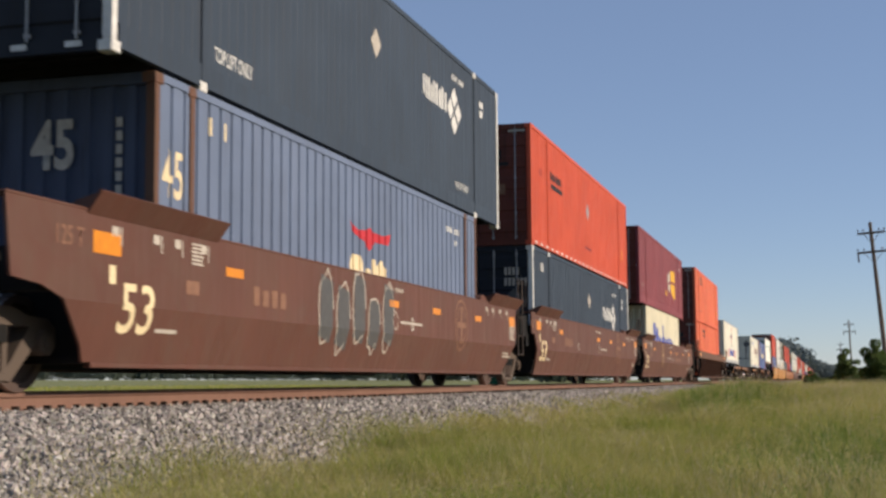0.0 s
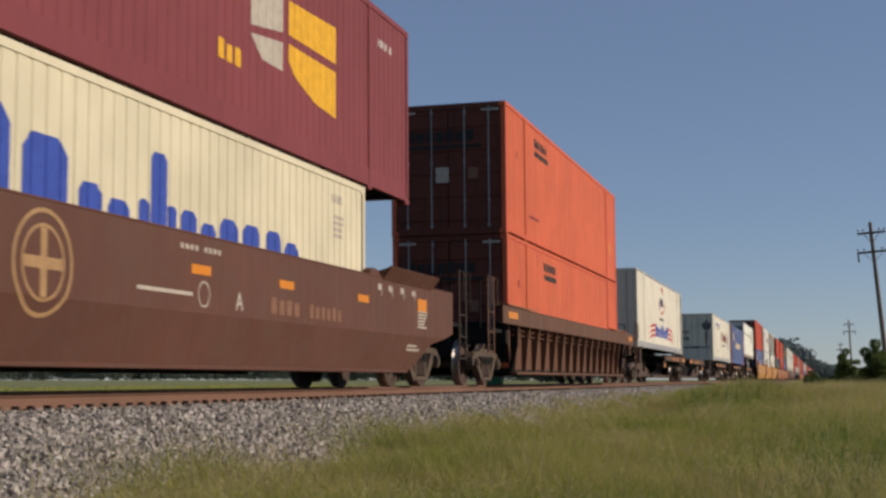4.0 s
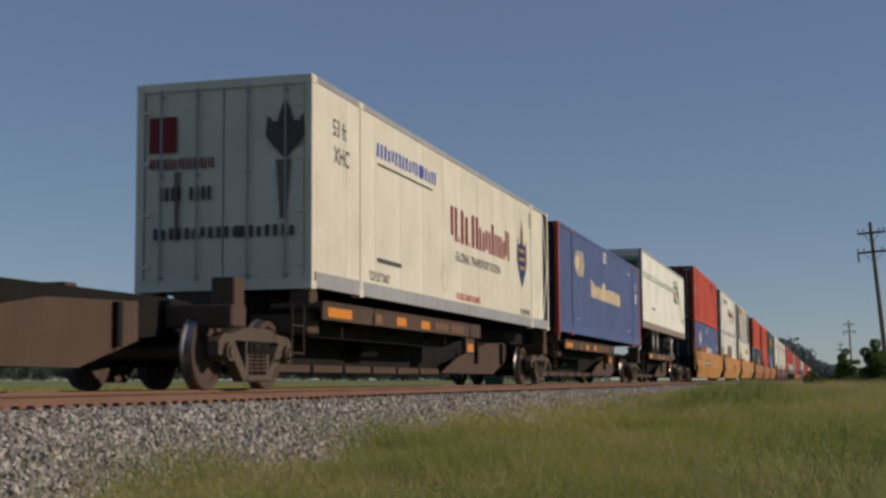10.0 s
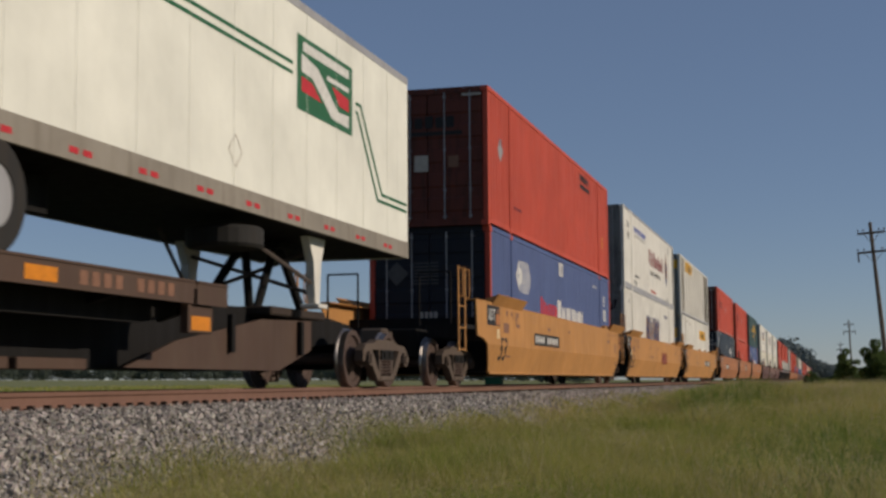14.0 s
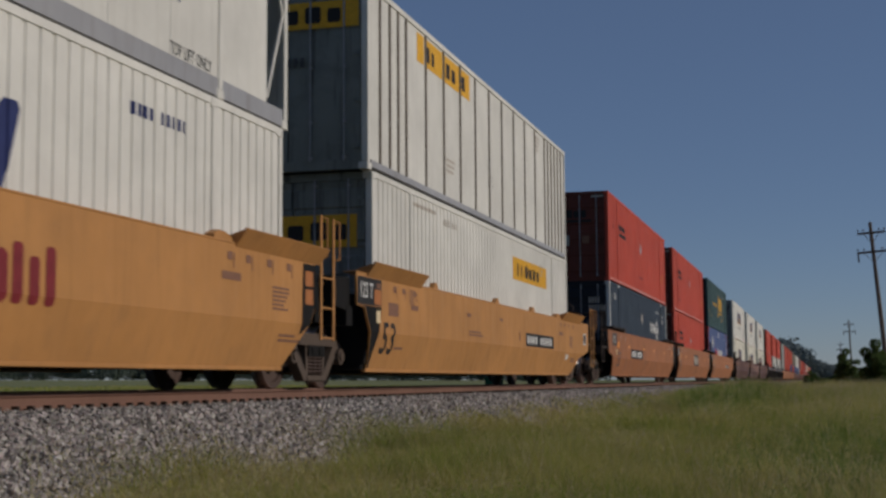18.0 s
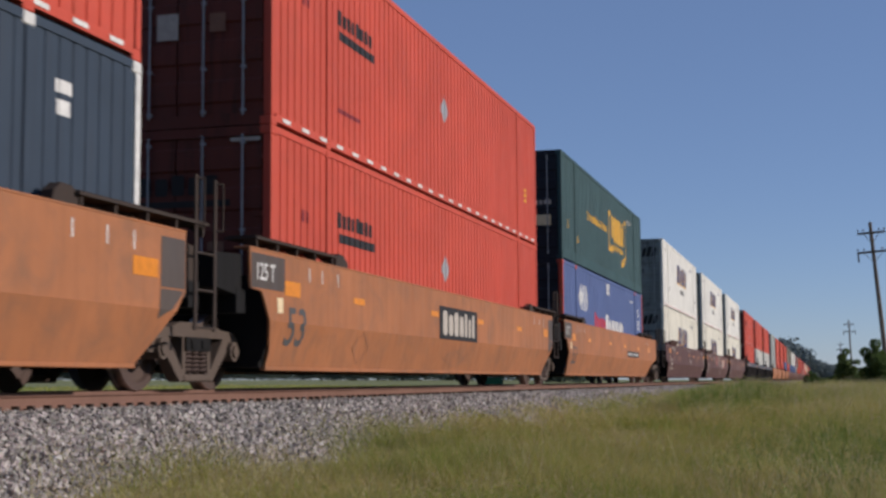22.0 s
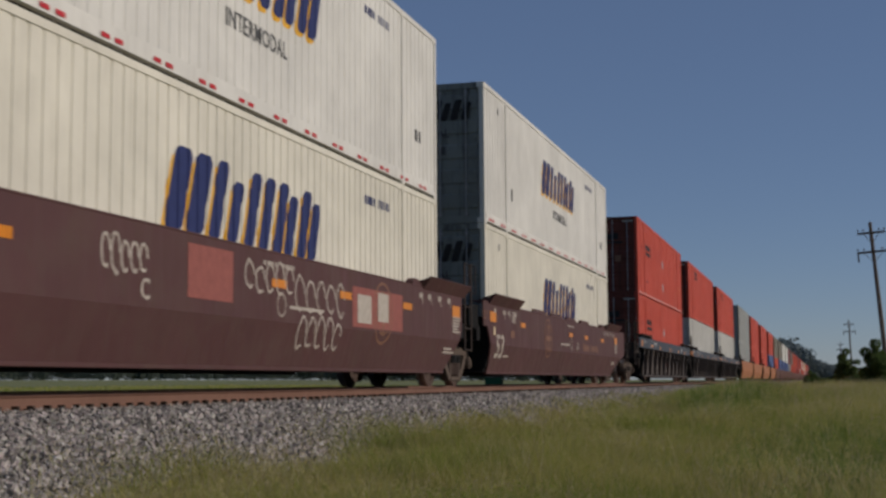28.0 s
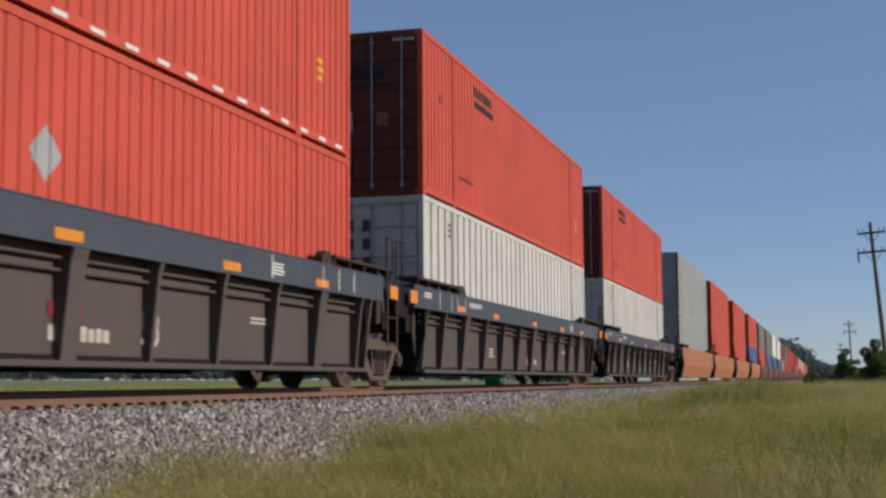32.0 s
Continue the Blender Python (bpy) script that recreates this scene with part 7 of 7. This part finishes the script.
    on_end(b, "end_panel", [rect(-1.15, 2.2, 2.3, 0.42)], M_GOLD, 0.0, None, "yellow name panel")
    on_end(b, "end_blocks", blocks(-0.9, 2.28, 0.26, (0.16, 0.16, 0.3, 0.3, 0.3, 0.25), 0, 0.25), M_BLACK, -0.003)
    on_end(b, "end_number", [rect(-0.35 + k * 0.11, 1.62, 0.07, 0.14) for k in range(6)], M_DUSK)
    # orange set
    c = well_car(248.2, 19.6, AMBER, "weathered orange well car with a black number board", top="walk", ends=("end", "shared"))
    amber_marks(c, 19.6)
    plate_marks(c, 4.75, 0.82, 10, 3.05, 0.31)
    b, w = container(250.02, LOW, 16.154, NAVY, "dark slate container with white corner posts", posts=M_WHITE, leaf=SHADED_INK, skirt=0.31, depth=0.013)
    slate_marks(b, w)
    b, w = container(250.0, HIGH, 16.154, RED, "orange-red corrugated container stacked on slate", leaf=SHADED_ORANGE)
    orange_marks(b, w, True)
    c = well_car(267.8, 19.5, AMBER, "weathered orange well car with a black emblem board", top="walk")
    amber_marks(c, 19.5)
    on_car(c, "emblem_board", [rect(8.4, 0.80, 2.6, 0.56)], M_BLACK, "black emblem board")
    on_car(c, "emblem", shapes(((8.62, 9.28, "n"), (9.36, 10.0, "n"), (10.08, 10.78, "w")), 0.87, 1.29, 0.0, 0.36), M_PALE).location.x = 0.003
    b, w = container(269.5, LOW, 16.154, RED, "orange-red corrugated container in an orange car", leaf=SHADED_ORANGE)
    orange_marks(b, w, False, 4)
    b, w = container(269.5, HIGH, 16.154, RED, "orange-red corrugated container stacked on its like", leaf=SHADED_ORANGE)
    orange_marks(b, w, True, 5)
    c = well_car(287.3, 19.5, AMBER, "weathered orange well car with reflectors", top="walk", ends=("shared", "end"), rear_truck=True)
    amber_marks(c, 19.5, False)
    plate_marks(c, 11.85, 0.86, 10, 2.9, 0.2)
    b, w = container(289.0, LOW, 16.154, ROYAL, "royal blue container with red corner posts", posts=RED, leaf=SHADED_INK, skirt=0.29, depth=0.010)
    blue_marks(b, w, M_WHITE, M_RED)
    b, w = container(289.0, HIGH, 16.154, FOREST, "dark green container with golden marks", leaf=SHADED_INK, skirt=0.33, depth=0.009)
    decal(b, "golden_bracket", [rect(8.28, 0.98, 0.09, 1.30), rect(8.37, 2.12, 0.24, 0.16), rect(8.37, 0.98, 0.24, 0.12), rect(11.98, 0.85, 0.09, 1.45), rect(11.72, 0.92, 0.26, 0.12), rect(11.72, 2.16, 0.26, 0.14)], M_GOLD, HALF, w)
    decal(b, "emblem", shapes(((8.86, 9.62, "u"), (9.74, 10.52, "o"), (10.64, 11.48, "w")), 1.34, 2.18, 0.0, 0.33) + shapes([(9.05 + k * 0.34, 9.29 + k * 0.34, "nuonuon"[k]) for k in range(7)], 1.08, 1.26), M_GOLD, HALF, w, "golden block emblem")
    decal(b, "golden_blocks", [rect(8.6, 0.98, 0.25, 0.2), rect(8.9, 0.96, 0.2, 0.22), rect(11.05, 0.66, 0.3, 0.2), rect(11.4, 0.70, 0.25, 0.26)], M_GOLD, HALF, w)
    decal(b, "golden_script", shapes([(4.12 + k * 0.247, 4.30 + k * 0.247, "nuonubnounonuon"[k], 1.0 if k % 5 == 0 else 0.75) for k in range(15)], 1.50, 1.76, 0.15), M_GOLD, HALF, w)
    number_bars(b, w, 12.5, 2.3, 7, M_PALE, 0.13)
    number_bars(b, w, 2.4, 0.64, 1, M_GOLD, 0.2)
    number_bars(b, w, 0.9, 0.9, 1, M_GOLD, 0.24)
    on_end(b, "end_sign", [rect(0.55, 0.9, 0.45, 0.28)], M_CREAM)
    on_end(b, "end_number", [rect(0.1 + k * 0.12, 1.45, 0.08, 0.12) for k in range(8)], M_PALE)
    # plum set
    for a, p, e, t, kind in ((311.0, 19.58, ("end", "shared"), False, "head"), (330.58, 19.5, ("shared", "shared"), False, "mid"), (350.08, 19.22, ("shared", "end"), True, "tail")):
        c = well_car(a, p, PLUM, "plum brown well car with %s" % {"head": "amber reflectors", "mid": "sprayed tags", "tail": "low guard plates"}[kind], ends=e, rear_truck=t)
        brown_marks(c, p, kind, True)
        if kind == "mid":
            on_car(c, "salmon_patch", [rect(7.45, 0.95, 1.1, 0.56)], M_SALMON, "salmon pink painted-over patch")
            on_car(c, "salmon_patch", [rect(12.5, 0.84, 2.3, 0.56)], M_SALMON, "salmon pink painted-over patch")
            on_car(c, "pale_patch", [rect(12.7, 0.9, 0.6, 0.4), rect(13.6, 0.95, 0.5, 0.42)], M_PALE).location.x = 0.003
            spray_tag(c, 8.85, 1.12, 1.5, 0.36, 8, False)
            spray_tag(c, 10.35, 0.96, 1.85, 0.46, 9, False)
            spray_tag(c, 10.5, 0.5, 1.6, 0.4, 10, False)
            spray_tag(c, 5.7, 1.1, 0.9, 0.36, 12, False)
        if kind == "tail":
            for y in (5.3, 7.3, 9.3, 11.4):
                bm = bmesh.new()
                prism(bm, [(y, 1.60), (y + 0.12, 1.70), (y + 1.3, 1.70), (y + 1.42, 1.60)], EDGE - 0.08, EDGE - 0.01)
                part("edge_guard", bm, PLUM, c)
    for k, a in enumerate((312.5, 332.1, 351.8)):
        b, w = container(a, LOW, 16.154, IVORY, "ivory corrugated container with a navy emblem", leaf=SHADED_WHITE, depth=0.014)
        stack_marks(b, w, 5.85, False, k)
        b, w = container(a, HIGH, 16.154, WHITE, "white corrugated container with red reflective dashes", leaf=SHADED_WHITE, skirt=0.24, depth=0.011)
        stack_marks(b, w, 5.85, True, k)
    # slate set
    for a, p, e, t in ((373.85, 19.65, ("end", "shared"), False), (393.5, 19.9, ("shared", "shared"), False), (413.4, 19.6, ("shared", "end"), True)):
        c = well_car(a, p, SLATE, "slate and grey ribbed well car", style="ribbed", top="walk", ends=e, rear_truck=t, low=GRIME)
        slate_car_marks(c, p)
        if e[0] == "end":
            for x in (-1.2, -0.3, 0.55, 1.35):
                bm = bmesh.new()
                pipe(bm, [(x, -1.22, 1.1), (x, -1.22, 2.0), (x + 0.22, -1.22, 2.0), (x + 0.22, -1.22, 1.1)], 0.018)
                part("hand_rail", bm, SHABBY, c)
            bm = bmesh.new()
            bbox(bm, 0.9, 1.5, -0.95, -0.35, 1.12, 1.42, 0.02)
            part("end_box", bm, SHABBY, c)
    b, w = container(375.5, LOW, 16.154, RED, "orange-red corrugated container in a slate car", leaf=SHADED_ORANGE)
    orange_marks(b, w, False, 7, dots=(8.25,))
    b, w = container(375.5, HIGH, 16.154, RED, "orange-red corrugated container stacked on its like", leaf=SHADED_ORANGE)
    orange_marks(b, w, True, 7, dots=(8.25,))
    on_end(b, "end_placard", [[(-1.1, 1.3), (-0.84, 1.02), (-0.58, 1.3), (-0.84, 1.58)]], M_PALE, 0.0, None, "grey diamond placard holder")
    on_end(b, "end_placard", [[(-1.1, 0.6), (-0.84, 0.34), (-0.58, 0.6), (-0.84, 0.86)]], M_PALE, 0.0, None, "grey diamond placard holder")
    on_end(b, "end_notice", [rect(-0.30, 0.62, 0.24, 0.3)], M_PALE)
    for a in (395.4, 415.2):
        b, w = container(a, LOW, 16.154, CHALK, "white deep-ribbed container in a slate car", pitch=0.45, depth=0.08)
        on_end(b, "end_number", [rect(-0.1 + j * 0.3, 2.3 - k * 0.32, 0.14, 0.2) for k in range(4) for j in range(2)], M_DUSK)
        decal(b, "small_print", lines(1.6, 2.3, 0.3, 0.3, 3), M_DUSK, HALF, w)
        b, w = container(a, HIGH, 16.154, RED, "orange-red corrugated container stacked on white", leaf=SHADED_ORANGE)
        orange_marks(b, w, False, 6, (3.6, 2.3), ())
    # the far rest of the train
    far = [(436.5, SILVER, SILVER), (456.0, RED, RED), (477.5, RED, RED), (499.5, ROYAL, RED), (520, RED, KHAKI), (540, ROYAL, KHAKI), (560, ROYAL, WHITE), (581, ROYAL, WHITE),
           (602, SILVER, MAROON), (623, RED, KHAKI), (645, RED, RED), (667, RED, RED), (689, MAROON, RED), (711, RED, MAROON), (733, SILVER, RED), (755, RED, RED),
           (777, RED, WHITE), (799, RED, RED), (821, RED, CREAM), (843, WHITE, CREAM), (865, RED, RED), (887, ROYAL, RED), (909, RED, RED), (931, RED, SILVER), (953, RED, RED), (975, RED, RED)]
    for k, (a, lo, hi) in enumerate(far):
        well_car(a, 19.5, AMBER if k < 4 else BROWN, "weathered well car far down the train", top="walk" if k < 4 else "")
        far_container(a + 1.7, LOW, lo, "container far down the train")
        far_container(a + 1.7, HIGH, hi, "stacked container far down the train")


def motions():
    for ob, along, z in MOVERS:
        walk(ob, [(2 * k, pose(0, along - d, z)) for k, d in enumerate(ROLLED)])
    # wheels turn with the way rolled; those of the far cars never come near
    radius = 0.44
    knots = np.polynomial.chebyshev.Chebyshev.fit(np.arange(0, 33, 2), ROLLED, 6)
    rows = [(k / FPS, -float(knots(k / FPS) - knots(0)) / radius) for k in range(0, 32 * FPS + 1)]
    near = {ob for ob, along, z in MOVERS if along < 436}
    for ws, y, z, car in WHEELS:
        if car in near:
            walk(ws, [(t, Matrix.LocRotScale((0, y, z), Euler((-a, 0, 0)), None)) for t, a in rows])
        else:
            walk(ws, [(0, pose(0, y, z)), (32, pose(0, y, z))])


build_ground()
build_bed()
train()
surroundings()
build_track()
stones("ballast", 135000, (-2.4, 3.05, 5.5, 75.0, 1.9), (0.038, 0.098), 3)
motions()
